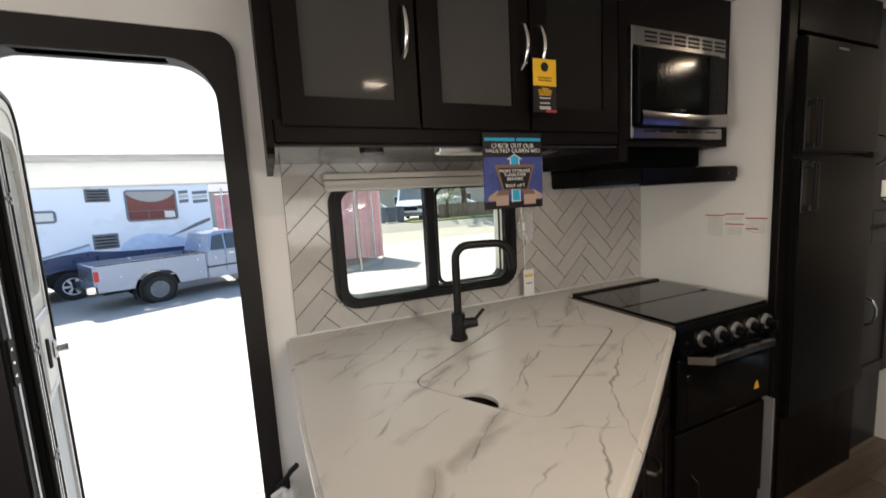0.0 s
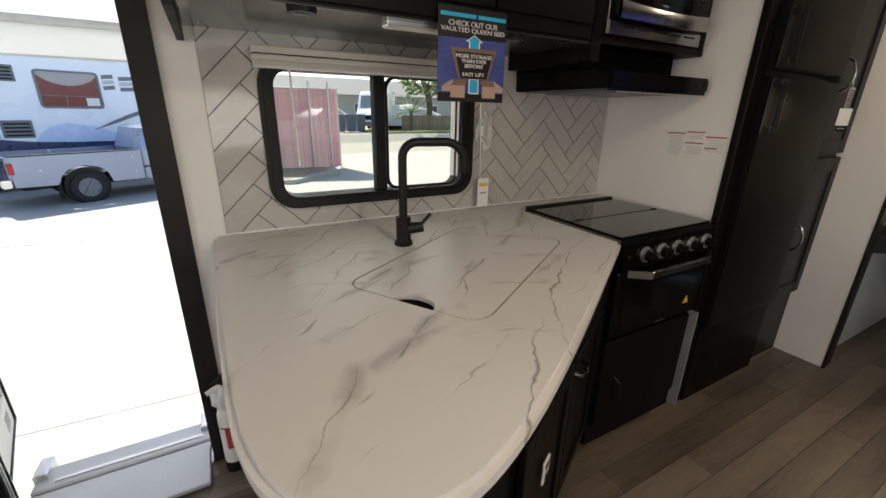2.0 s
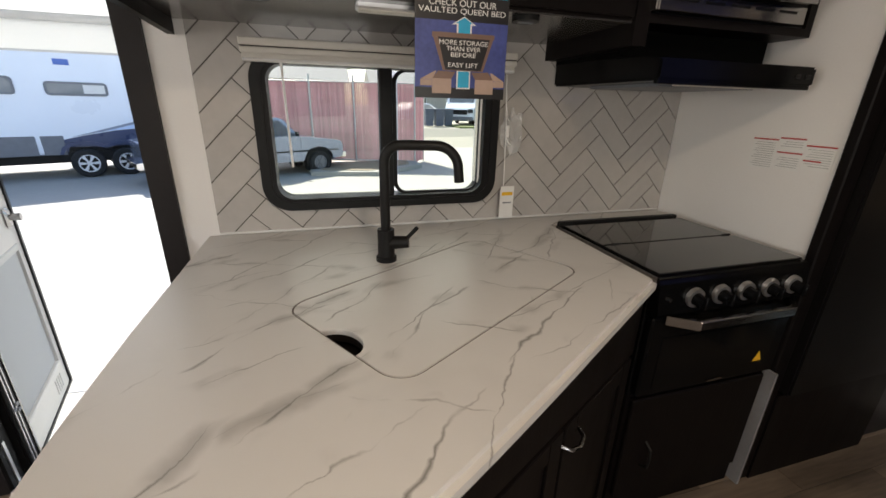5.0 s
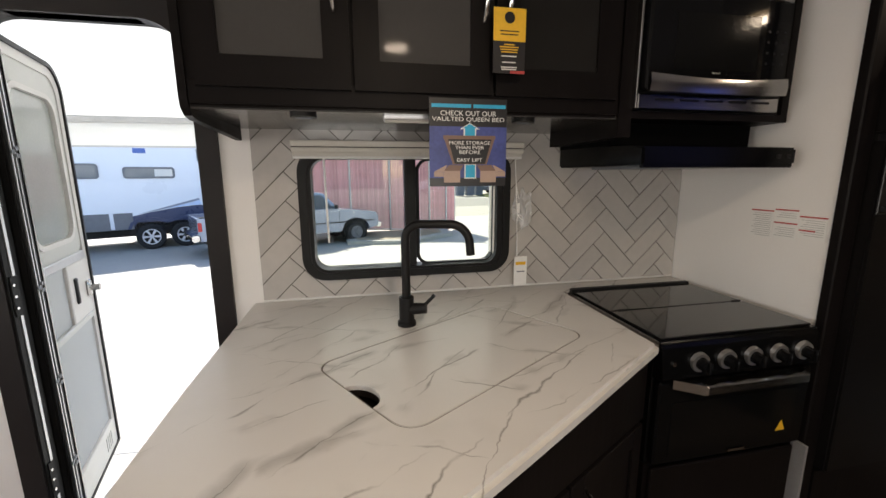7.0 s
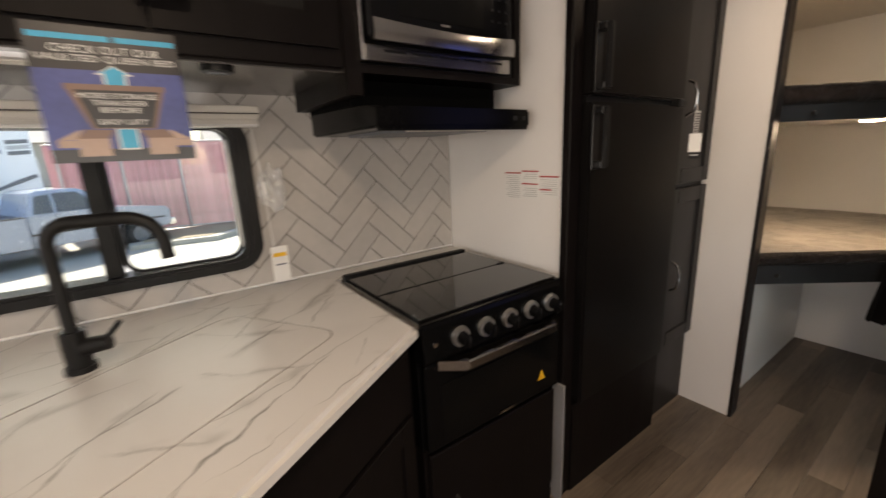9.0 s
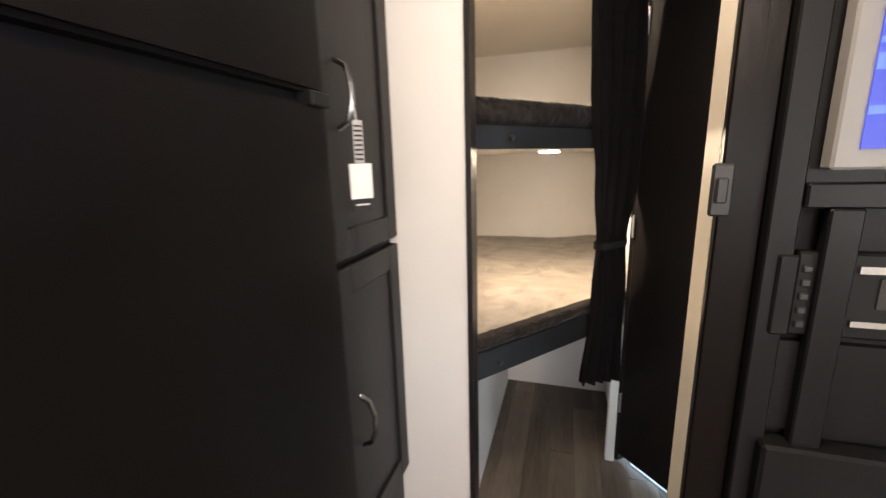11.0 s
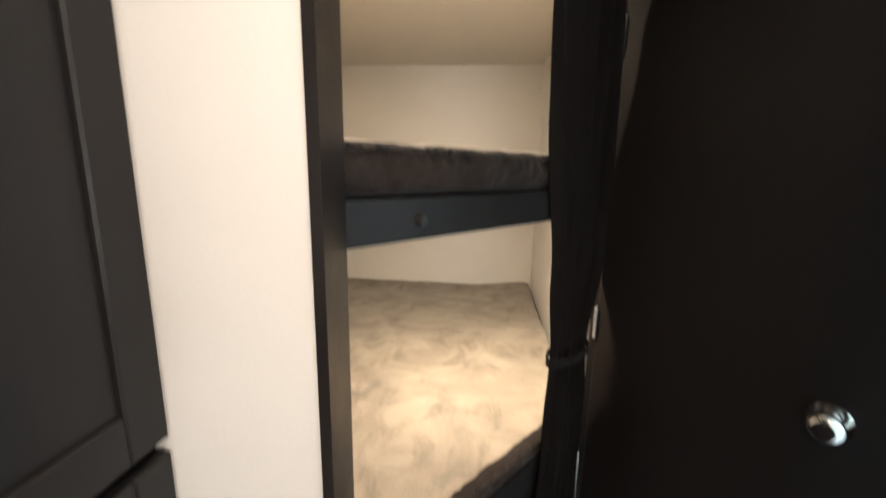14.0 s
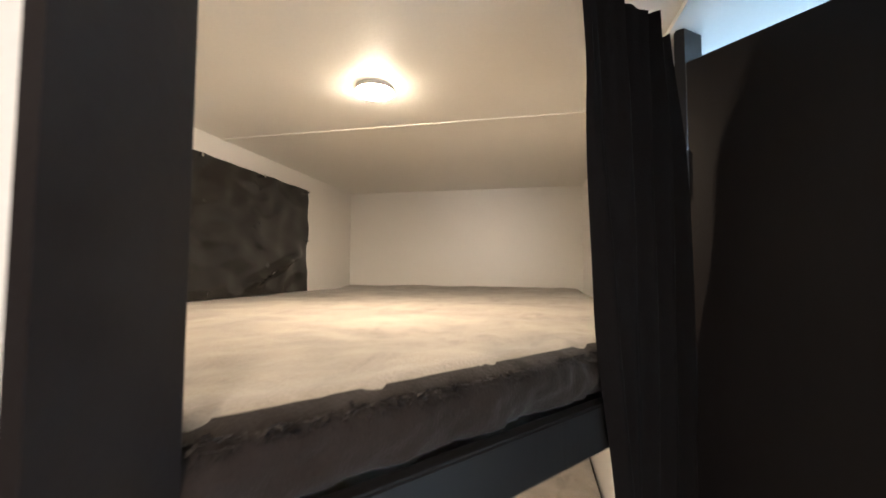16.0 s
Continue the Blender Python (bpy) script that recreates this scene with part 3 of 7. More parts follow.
part("bright_strip", abox(X0 + 0.008, X0 + 0.011, Y_WALL + 0.016, Y_WALL + 0.027, 0.0, 1.70), ALU, jamb, "bright aluminium strip")
part("hinge_leaf", abox(X0 + 0.008, X0 + 0.013, Y_WALL + 0.0, Y_WALL + 0.03, 0.20, 0.34, bevel=0.001), BLACK, jamb)
part("hinge_leaf", abox(X0 + 0.008, X0 + 0.013, Y_WALL + 0.0, Y_WALL + 0.03, 0.90, 1.04, bevel=0.001), BLACK, jamb)

for hz in (0.23, 0.27, 0.31, 0.93, 0.97, 1.01):
    part("screw", acyl((X0 + 0.013, Y_WALL + 0.008, hz), (X0 + 0.016, Y_WALL + 0.008, hz), 0.005, seg=10), CHROME, jamb)
step = thing("entry_step", (0.58, 2.2, 0), "folded aluminium step lying at the sill", "step")
part("tread", abox(0.30, 0.85, 2.145, 2.26, -0.02, 0.03, bevel=0.006), STEPMAT, step)
part("front_plate", abox(0.30, 0.85, 1.92, 2.14, 0.004, 0.022, bevel=0.004), STEPMAT, step, "pale blue-grey plate")
part("slot_trim", abox(0.36, 0.82, 2.17, 2.185, 0.03, 0.034), ALU, step)
for sx in (0.315, 0.835):
    part("bracket", abox(sx - 0.02, sx + 0.02, 2.20, 2.30, -0.02, 0.05, bevel=0.004), ALU, step)

# ---------------------------------------------------------------- kitchen window, blind, splashback
window = thing("window_1", ((WIN[0] + WIN[1]) / 2, Y_WALL, WIN[2]), "black-framed sliding kitchen window over the counter", "window", kind="structure")
frame_out, frame_in = rounded(1.18, 1.99, 0.975, 1.462, 0.085, 8), rounded(1.226, 1.934, 1.014, 1.425, 0.05, 8)
part("frame", ring_plate(frame_out, frame_in, Y_WALL - 0.028, Y_WALL + 0.055, wall3d), MATTEBLACK, window, smooth=True)
part("inner_bead", ring_plate(rounded(1.195, 1.975, 0.99, 1.447, 0.075, 8), rounded(1.212, 1.958, 1.004, 1.434, 0.062, 8), Y_WALL - 0.034, Y_WALL - 0.027, wall3d), MATTEBLACK, window)
part("mullion", abox(1.568, 1.612, Y_WALL - 0.004, Y_WALL + 0.04, 1.012, 1.43, bevel=0.004), MATTEBLACK, window)
part("sash", ring_plate(rounded(1.612, 1.936, 1.012, 1.427, 0.045, 8), rounded(1.626, 1.928, 1.020, 1.420, 0.038, 8), Y_WALL + 0.010, Y_WALL + 0.024, wall3d), BLACK, window)
for px0, px1, py in ((1.22, 1.57, Y_WALL + 0.034), (1.63, 1.93, Y_WALL + 0.016)):
    pane = part("pane", abox(px0, px1, py, py + 0.003, 1.012, 1.428), GLASS, window, "clear pane")
    pane.visible_shadow = False

blind = thing("window_blind", (1.6, 2.02, 1.43), "raised cream pleated blind with its headrail", "blind")
part("headrail", abox(1.17, 2.028, 1.985, 2.038, 1.467, 1.488, bevel=0.003), CREAM, blind)
part("seam", abox(1.173, 2.025, 1.992, 2.036, 1.4635, 1.467), TRIM, blind, "dark seam under the headrail")
part("valance", abox(1.171, 2.027, 1.987, 2.037, 1.447, 1.4635, bevel=0.003), CREAM, blind)
for k in range(3):
    part("pleat", abox(1.174, 2.024, 1.996 + 0.003 * (k % 2), 2.034, 1.435 + k * 0.0040, 1.4385 + k * 0.0040), CREAM, blind)
part("bottom_rail", abox(1.174, 2.024, 1.994, 2.034, 1.426, 1.4348, bevel=0.003), WHITE, blind)
part("wand", tube([(1.277, 2.005, 1.43), (1.278, 2.008, 1.30), (1.280, 2.010, 1.122)], 0.0036, 8), WHITE, blind, "white blind wand")
part("cord", tube([(2.0, 2.005, 1.43), (2.004, 2.0, 1.33), (2.010, 1.998, 1.22), (2.014, 1.995, 1.04)], 0.0018, 6), WHITE, blind)
part("cord_grip", acyl((2.014, 1.998, 1.255), (2.016, 1.998, 1.215), 0.007, 0.005, seg=10), WHITE, blind)

tag = thing("blind_tag", (2.03, 1.99, 0.92), "white paper tag hanging on the blind cord", "tag")
part("card", abox(2.0, 2.055, 1.988, 1.9895, 0.918, 1.04), PAPER, tag)
part("stripe", abox(2.006, 2.049, 1.9872, 1.9879, 1.005, 1.018), YELLOW, tag, "yellow stripe")
part("print", abox(2.012, 2.045, 1.9872, 1.9879, 0.975, 0.98), GREYSKIRT, tag)

film = thing("cord_bag", (2.045, 2.01, 1.17), "crumpled clear plastic bag round the coiled blind cord", "plastic bag")
CLEARFILM = surface("clear_plastic_film", (0.80, 0.80, 0.79), 0.10, var=0.05, scale=20, bump=0.0, spec=0.8)
CLEARFILM.node_tree.nodes["Principled BSDF"].inputs["Alpha"].default_value = 0.38
wrap = bmesh.new()
bmesh.ops.create_icosphere(wrap, subdivisions=4, radius=0.042)
for v in wrap.verts:
    p = v.co.copy()
    v.co *= 1 + 0.45 * noise.noise(p * 38) + 0.20 * noise.noise(p * 95 + Vector((3, 1, 2)))
    v.co.y *= 0.32
    v.co.z *= 1.55 + 0.4 * noise.noise(p * 20)
bmesh.ops.translate(wrap, vec=(2.045, 2.016, 1.235), verts=wrap.verts)
part("film", wrap, CLEARFILM, film, "clear crumpled film")
coil = [(2.045 + (0.026 + 0.004 * math.sin(k * 0.9)) * math.cos(k * 0.42), 2.012 + 0.004 * math.sin(k * 0.3), 1.215 + 0.030 * math.sin(k * 0.42)) for k in range(46)]
part("cord_coil", tube([(2.006, 1.999, 1.32), (2.018, 2.006, 1.275), *coil], 0.0016, 6), WHITE, film, "white coiled cord", smooth=True)

splash = structure("splashback", wall_with_holes(Y_WALL - 0.006, Y_WALL, 1.03, 2.798, 0.905, 1.534, [(1.2, 1.96, 0.99, 1.45)]), GROUT, "herringbone splashback of glossy grey tiles with dark joints", "backsplash")

# ---------------------------------------------------------------- worktop and base units
def curve_through(pts, n=6):
    """A smooth open line through the given points."""
    out = []
    p = [Vector(q) for q in pts]
    p = [2 * p[0] - p[1], *p, 2 * p[-1] - p[-2]]
    for a, b, c, d in zip(p, p[1:], p[2:], p[3:]):
        for k in range(n):
            t = k / n
            out.append(tuple(0.5 * (2 * b + (c - a) * t + (2 * a - 5 * b + 4 * c - d) * t * t + (3 * b - a - 3 * c + d) * t ** 3)))
    out.append(tuple(p[-2]))
    return out


nose = curve_through([(0.99, 1.45), (0.998, 1.16), (1.012, 1.03), (1.04, 0.945), (1.086, 0.888), (1.15, 0.852), (1.225, 0.845), (1.305, 0.865), (1.44, 0.93), (1.66, 1.06), (1.955, 1.245), (2.196, 1.397)], 4)
TURN = radians(32)
cov_c = Vector((1.653, 1.489))


def in_cover(u, v):
    return (cov_c.x + u * math.cos(TURN) - v * math.sin(TURN), cov_c.y + u * math.sin(TURN) + v * math.cos(TURN))


def cover_ring(grow):
    a, b = 0.335 + grow, 0.185 + grow
    return [in_cover(u, v) for u, v in rounded(-a, a, -b, b, 0.05 + grow, 6)]


def cover_with_notch():
    a, b = 0.335, 0.185
    ring = []
    for u, v in rounded(-a, a, -b, b, 0.05, 6):
        ring.append((u, v))
    at = next(i for i in range(len(ring)) if ring[i][0] < -a + 1e-6 and ring[i][1] > 0)
    notch = [(-a + 0.042 * math.sin(radians(x)), -0.012 + 0.055 * math.cos(radians(x))) for x in range(0, 181, 15)]
    ring = ring[: at + 1] + notch + ring[at + 1:]
    return [in_cover(u, v) for u, v in ring]


def near_cover(p):
    """True on the rim of the cut-out for the sink cover."""
    dx, dy = p.x - cov_c.x, p.y - cov_c.y
    return abs(dx * math.cos(TURN) + dy * math.sin(TURN)) < 0.345 and abs(dy * math.cos(TURN) - dx * math.sin(TURN)) < 0.195


outline = [(0.99, 2.048), *nose, (2.196, 1.905), (2.796, 1.905), (2.796, 2.048)]
counter = thing("countertop", (1.6, 1.5, 0.9), "white marble-look laminate worktop with rounded peninsula end", "countertop")
part("slab", prism(outline, 0.872, 0.900, 0.011, 4, holes=[cover_ring(0.0042)], keep=lambda p: not near_cover(p)), MARBLE, counter, smooth=True)
part("upstand_bead", abox(1.03, 2.796, 2.036, 2.044, 0.9, 0.908, bevel=0.003), WHITE, counter, "white sealant bead")
mid_p = Vector((1.6, 1.5))
inset = [tuple(Vector(p) + (mid_p - Vector(p)).normalized() * 0.008) for p in nose]
part("edge_band", prism([(0.998, 2.046), *inset, (2.19, 1.91), (2.79, 1.91), (2.79, 2.046)], 0.862, 0.8718, holes=[cover_ring(0.007)]), DARK, counter, "dark edge band below the top")
cover = thing("sink_cover", (*cov_c, 0.872), "marble-look sink cover board with a finger notch", "sink cover")
part("board", prism(cover_with_notch(), 0.888, 0.8994, 0.0012, 2), MARBLE, cover, smooth=True)
# Lower layer is coloured dark to paint the void inside the finger notch.
part("backing", prism(cover_with_notch(), 0.872, 0.8878), TRIM, cover, "lower board edge, darkened to paint the notch's shaded void")
# Added strip whose brown paints the shade inside the gap round the cover.
part("groove_shade", ring_plate(cover_ring(0.0042), cover_ring(0.0003), 0.880, 0.8978, lambda u, v, d: (u, v, d)), surface("groove_shade_brown", (0.13, 0.11, 0.095), 0.7), counter, "thin brown-grey strip painting the shade in the sink cover's groove")
sink = thing("sink", (*cov_c, 0.7), "dark undermount sink below its cover board", "sink")
part("bowl", prism(cover_ring(-0.004), 0.70, 0.712), ENAMEL, sink)
bowl_wall = bmesh.new()
ring = cover_ring(0.0)
lo, hi = [bowl_wall.verts.new((x, y, 0.70)) for x, y in ring], [bowl_wall.verts.new((x, y, 0.861)) for x, y in ring]
for k in range(len(ring)):
    j = (k + 1) % len(ring)
    bowl_wall.faces.new((lo[k], lo[j], hi[j], hi[k]))
part("bowl_wall", bowl_wall, ENAMEL, sink)

faucet = thing("faucet", (1.527, 1.698, 0.9), "matte black gooseneck kitchen faucet with side lever", "faucet")
fx, fy = 1.527, 1.698
part("base", acyl((fx, fy, 0.9), (fx, fy, 0.912), 0.029, seg=24), MATTEBLACK, faucet, smooth=True)
part("body", acyl((fx, fy, 0.908), (fx, fy, 0.992), 0.0235, seg=24), MATTEBLACK, faucet, smooth=True)
neck = [(fx, fy, 0.985), (fx, fy, 1.17)]
sx, sy = 0.975, -0.22
for k in range(7):
    a = radians(90 * k / 6)
    neck.append((fx + sx * 0.045 * (1 - math.cos(a)), fy + sy * 0.045 * (1 - math.cos(a)), 1.175 + 0.045 * math.sin(a)))
for k in range(9):
    a = radians(80 * k / 8)
    neck.append((fx + sx * (0.135 + 0.062 * math.sin(a)), fy + sy * (0.135 + 0.062 * math.sin(a)), 1.22 - 0.062 * (1 - math.cos(a))))
neck.append((fx + sx * 0.20, fy + sy * 0.20, 1.125))
part("spout", tube(neck, 0.0135, 14), MATTEBLACK, faucet, smooth=True)
part("valve", acyl((fx + 0.01, fy - 0.004, 0.953), (fx + 0.060, fy - 0.02, 0.957), 0.0195, 0.0165, seg=18), MATTEBLACK, faucet, smooth=True)
part("lever", tube([(fx + 0.050, fy - 0.016, 0.960), (fx + 0.064, fy - 0.02, 0.976), (fx + 0.084, fy - 0.026, 0.999)], 0.0060, 8), MATTEBLACK, faucet, smooth=True)

# base units under the worktop
base_line = [(2.185, 1.43), (1.45, 1.025)]
bx, by = (Vector(base_line[1]) - Vector(base_line[0])).normalized()
nx, ny = by, -bx        # outwards, towards the room
if ny > 0:
    nx, ny = -nx, -ny
body_ring = [(1.075, 2.045), (1.075, 1.12), (1.10, 1.02), (1.16, 0.955), (1.24, 0.94), (1.33, 0.965), (1.45, 1.028), (2.185, 1.432), (2.185, 2.045)]
base = thing("base_cabinet", (1.6, 1.5, 0), "dark sink base cabinet under the peninsula worktop", "cabinet")
part("body", prism([(p[0], p[1]) for p in body_ring], 0.09, 0.860), DARK, base)
part("toe_kick", prism([(1.12, 2.04), (1.12, 1.16), (1.2, 1.02), (1.30, 1.02), (1.46, 1.10), (2.18, 1.49), (2.18, 2.04)], 0.0, 0.09), BLACK, base)
part("end_panel", abox(1.062, 1.074, 1.12, 2.045, 0.0, 0.86), WALL, base, "pale end panel facing the entry")


def on_base(s0, s1, d0, d1, z0, z1, bm=None, bevel=0.0):
    """A block on the slanting front: s runs from the range towards the nose, d outwards."""
    bm = bm or bmesh.new()
    tmp = bmesh.new()
    box(tmp, s0, s1, d0, d1, z0, z1, bevel=bevel)
    m = Matrix(((bx, nx, 0, base_line[0][0]), (by, ny, 0, base_line[0][1]), (0, 0, 1, 0), (0, 0, 0, 1)))
    bmesh.ops.transform(tmp, matrix=m, verts=tmp.verts)
    me = bpy.data.meshes.new("tmp")
    tmp.to_mesh(me)
    tmp.free()
    bm.from_mesh(me)
    bpy.data.meshes.remove(me)
    return bm


def shaker_on_base(name, s0, s1, z0, z1, parent):
    door = part(name, on_base(s0 + 0.02, s1 - 0.02, 0.002, 0.012, z0 + 0.02, z1 - 0.02), DARK, parent)
    rim = bmesh.new()
    for a in ((s0, s0 + 0.055, z0, z1), (s1 - 0.055, s1, z0, z1), (s0 + 0.055, s1 - 0.055, z0, z0 + 0.055), (s0 + 0.055, s1 - 0.055, z1 - 0.055, z1)):
        on_base(a[0], a[1], 0.002, 0.02, a[2], a[3], rim, 0.002)
    part("rim", rim, DARK, door)
    return door


for s0, s1 in ((0.03, 0.40), (0.41, 0.78)):
    d = shaker_on_base("door", s0, s1, 0.12, 0.66, base)
part("drawer_front", on_base(0.03, 0.78, 0.002, 0.02, 0.675, 0.845, bevel=0.003), DARK, base)
def base_pt(s, d, z):
    return (base_line[0][0] + bx * s + nx * d, base_line[0][1] + by * s + ny * d, z)


part("handle", tube([base_pt(0.335, 0.02, 0.617), base_pt(0.345, 0.040, 0.612), base_pt(0.375, 0.048, 0.608), base_pt(0.405, 0.040, 0.612), base_pt(0.415, 0.02, 0.617)], 0.005, 8), NICKEL, base, "dark nickel bow handle", smooth=True)
outlet = thing("outlet", (1.64, 1.13, 0.46), "small white socket plate on the base cabinet", "outlet")
part("plate", on_base(0.60, 0.645, 0.021, 0.027, 0.425, 0.495, bevel=0.002), WHITE, outlet)
for dz in (0.443, 0.477):
    part("socket", on_base(0.612, 0.633, 0.027, 0.0285, dz - 0.008, dz + 0.008), BLACK, outlet)

# ---------------------------------------------------------------- range
stove = thing("range_cooker", (2.48, 1.65, 0), "black gas range with glass lid and steel handle", "stove")
part("body", abox(2.203, 2.757, 1.42, 1.90, 0.505, 0.885, bevel=0.003), ENAMEL, stove)
part("rear_vent", abox(2.206, 2.75, 1.885, 1.91, 0.88, 0.918, bevel=0.004), BLACK, stove)
part("top_rim", abox(2.200, 2.760, 1.398, 1.888, 0.884, 0.902, bevel=0.004), ENAMEL, stove)
part("side_trim", abox(2.197, 2.201, 1.40, 1.90, 0.878, 0.9035), STEEL, stove, "thin steel edge strip")
part("glass_lid", abox(2.212, 2.748, 1.412, 1.640, 0.903, 0.910, bevel=0.002), LIDGLASS, stove, "glossy black glass lid")
part("glass_lid", abox(2.212, 2.748, 1.648, 1.872, 0.903, 0.910, bevel=0.002), LIDGLASS, stove, "glossy black glass lid")
for hx in (2.26, 2.72):
    part("lid_hinge", abox(hx - 0.02, hx + 0.02, 1.641, 1.647, 0.903, 0.914, bevel=0.002), BLACK, stove)
panel = bmesh.new()
sec = [(1.398, 0.895), (1.392, 0.885), (1.380, 0.800), (1.388, 0.790), (1.42, 0.790), (1.42, 0.895)]
va, vb = [panel.verts.new((2.203, y, z)) for y, z in sec], [panel.verts.new((2.757, y, z)) for y, z in sec]
for k in range(len(sec)):
    j = (k + 1) % len(sec)
    panel.faces.new((va[k], va[j], vb[j], vb[k]))
panel.faces.new(va[::-1]), panel.faces.new(vb)
part("control_panel", panel, ENAMEL, stove)
for k in range(5):
    kx = 2.322 + 0.0925 * k
    knob = part("knob", acyl((kx, 1.388, 0.840), (kx, 1.376, 0.8392), 0.0295, 0.0275, seg=28), KNOBRING, stove, "chrome-ringed black knob", smooth=True)
    cap = acyl((kx, 1.378, 0.8392), (kx, 1.352, 0.836), 0.0185, 0.0165, seg=28)
    box(cap, kx - 0.004, kx + 0.004, 1.342, 1.352, 0.818, 0.856, bevel=0.002)
    part("cap", cap, BLACKGLASS, knob, "glossy black knob cap", smooth=True)
part("igniter_button", acyl((2.238, 1.388, 0.842), (2.238, 1.38, 0.842), 0.006, seg=12), CHROME, stove)
part("oven_door", abox(2.208, 2.752, 1.392, 1.42, 0.515, 0.782, bevel=0.006), ENAMEL, stove)
part("oven_window", abox(2.255, 2.705, 1.3895, 1.393, 0.54, 0.715, bevel=0.001), OVENGLASS, stove, "dark oven window")
hb = bmesh.new()
box(hb, 2.308, 2.664, 1.333, 1.349, 0.763, 0.792, bevel=0.004)
part("handle", hb, STEEL, stove, "brushed steel oven handle")
for a, b in (((2.250, 1.392), (2.314, 1.341)), ((2.724, 1.392), (2.658, 1.341))):
    d = (Vector(b) - Vector(a)).normalized()
    nrm = Vector((-d.y, d.x)) * 0.008
    ringp = [Vector(a) + nrm, Vector(a) - nrm, Vector(b) - nrm, Vector(b) + nrm]
    part("handle_arm", prism([tuple(p) for p in ringp], 0.764, 0.791, 0.0), STEEL, stove, "steel handle arm")
tri = bmesh.new()
tv = [tri.verts.new(p) for p in ((2.640, 1.3885, 0.572), (2.676, 1.3885, 0.572), (2.660, 1.3885, 0.608))]
tri.faces.new(tv)
ext = bmesh.ops.extrude_face_region(tri, geom=tri.faces[:])["geom"]
bmesh.ops.translate(tri, vec=(0, 0.0008, 0), verts=[g for g in ext if isinstance(g, bmesh.types.BMVert)])
part("warning_sticker", tri, YELLOW, stove, "yellow triangular warning sticker")
part("badge", abox(2.47, 2.53, 1.3885, 1.3893, 0.525, 0.534), STEEL, stove)
under = thing("range_base_cabinet", (2.48, 1.65, 0), "dark low cabinet below the range", "cabinet")
part("body", abox(2.203, 2.757, 1.42, 2.04, 0.0, 0.503), DARK, under)
part("door", abox(2.215, 2.745, 1.402, 1.42, 0.10, 0.495, bevel=0.004), DARK, under)
part("handle", tube([(2.30, 1.402, 0.22), (2.30, 1.378, 0.235), (2.30, 1.375, 0.27), (2.30, 1.378, 0.305), (2.30, 1.402, 0.32)], 0.005, 8), BLACK, under, "black bow handle", smooth=True)
FILLER = surface("grey_filler_strip", (0.26, 0.255, 0.255), 0.5)
structure("trim_range_strip", abox(2.7745, 2.7850, 1.386, 1.43, 0.0, 0.495), FILLER, "pale filler strip beside the range", "trim")

# ---------------------------------------------------------------- range hood and microwave
hood = thing("range_hood", (2.48, 1.8, 1.39), "black under-cabinet range hood", "range hood")
hp = bmesh.new()
sec = [(1.54, 1.392), (1.54, 1.445), (1.60, 1.452), (2.04, 1.470), (2.04, 1.392)]
va, vb = [hp.verts.new((2.205, y, z)) for y, z in sec], [hp.verts.new((2.760, y, z)) for y, z in sec]
for k in range(len(sec)):
    j = (k + 1) % len(sec)
    hp.faces.new((va[k], va[j], vb[j], vb[k]))
hp.faces.new(va[::-1]), hp.faces.new(vb)
bmesh.ops.bevel(hp, geom=hp.edges[:], offset=0.006, segments=2, affect="EDGES")
part("canopy", hp, ENAMEL, hood)
part("lip", abox(2.21, 2.755, 1.545, 1.56, 1.384, 1.394, bevel=0.002), ENAMEL, hood)
part("filter", abox(2.30, 2.66, 1.64, 1.95, 1.384, 1.392), GREYSKIRT, hood, "mesh filter")
part("light_lens", abox(2.33, 2.63, 1.57, 1.62, 1.384, 1.392, bevel=0.002), CREAM, hood, "pale light lens")
# Shade of the gap below the microwave is put into this block's colour.
part("neck", abox(2.206, 2.749, 1.70, 2.04, 1.46, 1.5295), VOID, hood)
for sx_ in (2.69, 2.73):
    part("switch", abox(sx_ - 0.009, sx_ + 0.009, 1.536, 1.541, 1.412, 1.424, bevel=0.002), BLACK, hood)

mcab = thing("microwave_cabinet", (2.47, 1.8, 1.53), "dark overhead cabinet housing the microwave", "cabinet")
part("side", abox(2.160, 2.203, 1.602, 2.045, 1.475, CEIL - 0.002), DARK, mcab)
part("side", abox(2.752, 2.778, 1.602, 2.045, 1.53, CEIL - 0.002), DARK, mcab)
part("top", abox(2.203, 2.752, 1.602, 2.045, 1.955, CEIL - 0.002), DARK, mcab)
part("bottom", abox(2.203, 2.752, 1.602, 2.045, 1.530, 1.552), DARK, mcab)
micro = thing("microwave", (2.47, 1.75, 1.555), "built-in microwave with steel trim and black door", "microwave")
part("case", abox(2.206, 2.748, 1.61, 1.98, 1.555, 1.95), BLACK, micro)
trim_bm = bmesh.new()
for a in ((2.199, 2.207, 1.556, 1.945), (2.207, 2.712, 1.556, 1.598), (2.207, 2.722, 1.878, 1.945)):
    box(trim_bm, a[0], a[1], 1.582, 1.612, a[2], a[3], bevel=0.002)
part("trim_frame", trim_bm, STEEL, micro, "brushed steel trim frame")
part("door", abox(2.214, 2.704, 1.562, 1.598, 1.606, 1.872, bevel=0.006), BLACKGLASS, micro, "black glass door")
part("door_window", abox(2.30, 2.585, 1.5605, 1.5625, 1.665, 1.82, bevel=0.0005), surface("microwave_window", (0.007, 0.007, 0.007), 0.12, var=0.05, spec=0.10), micro)
handle = bmesh.new()
bars = []
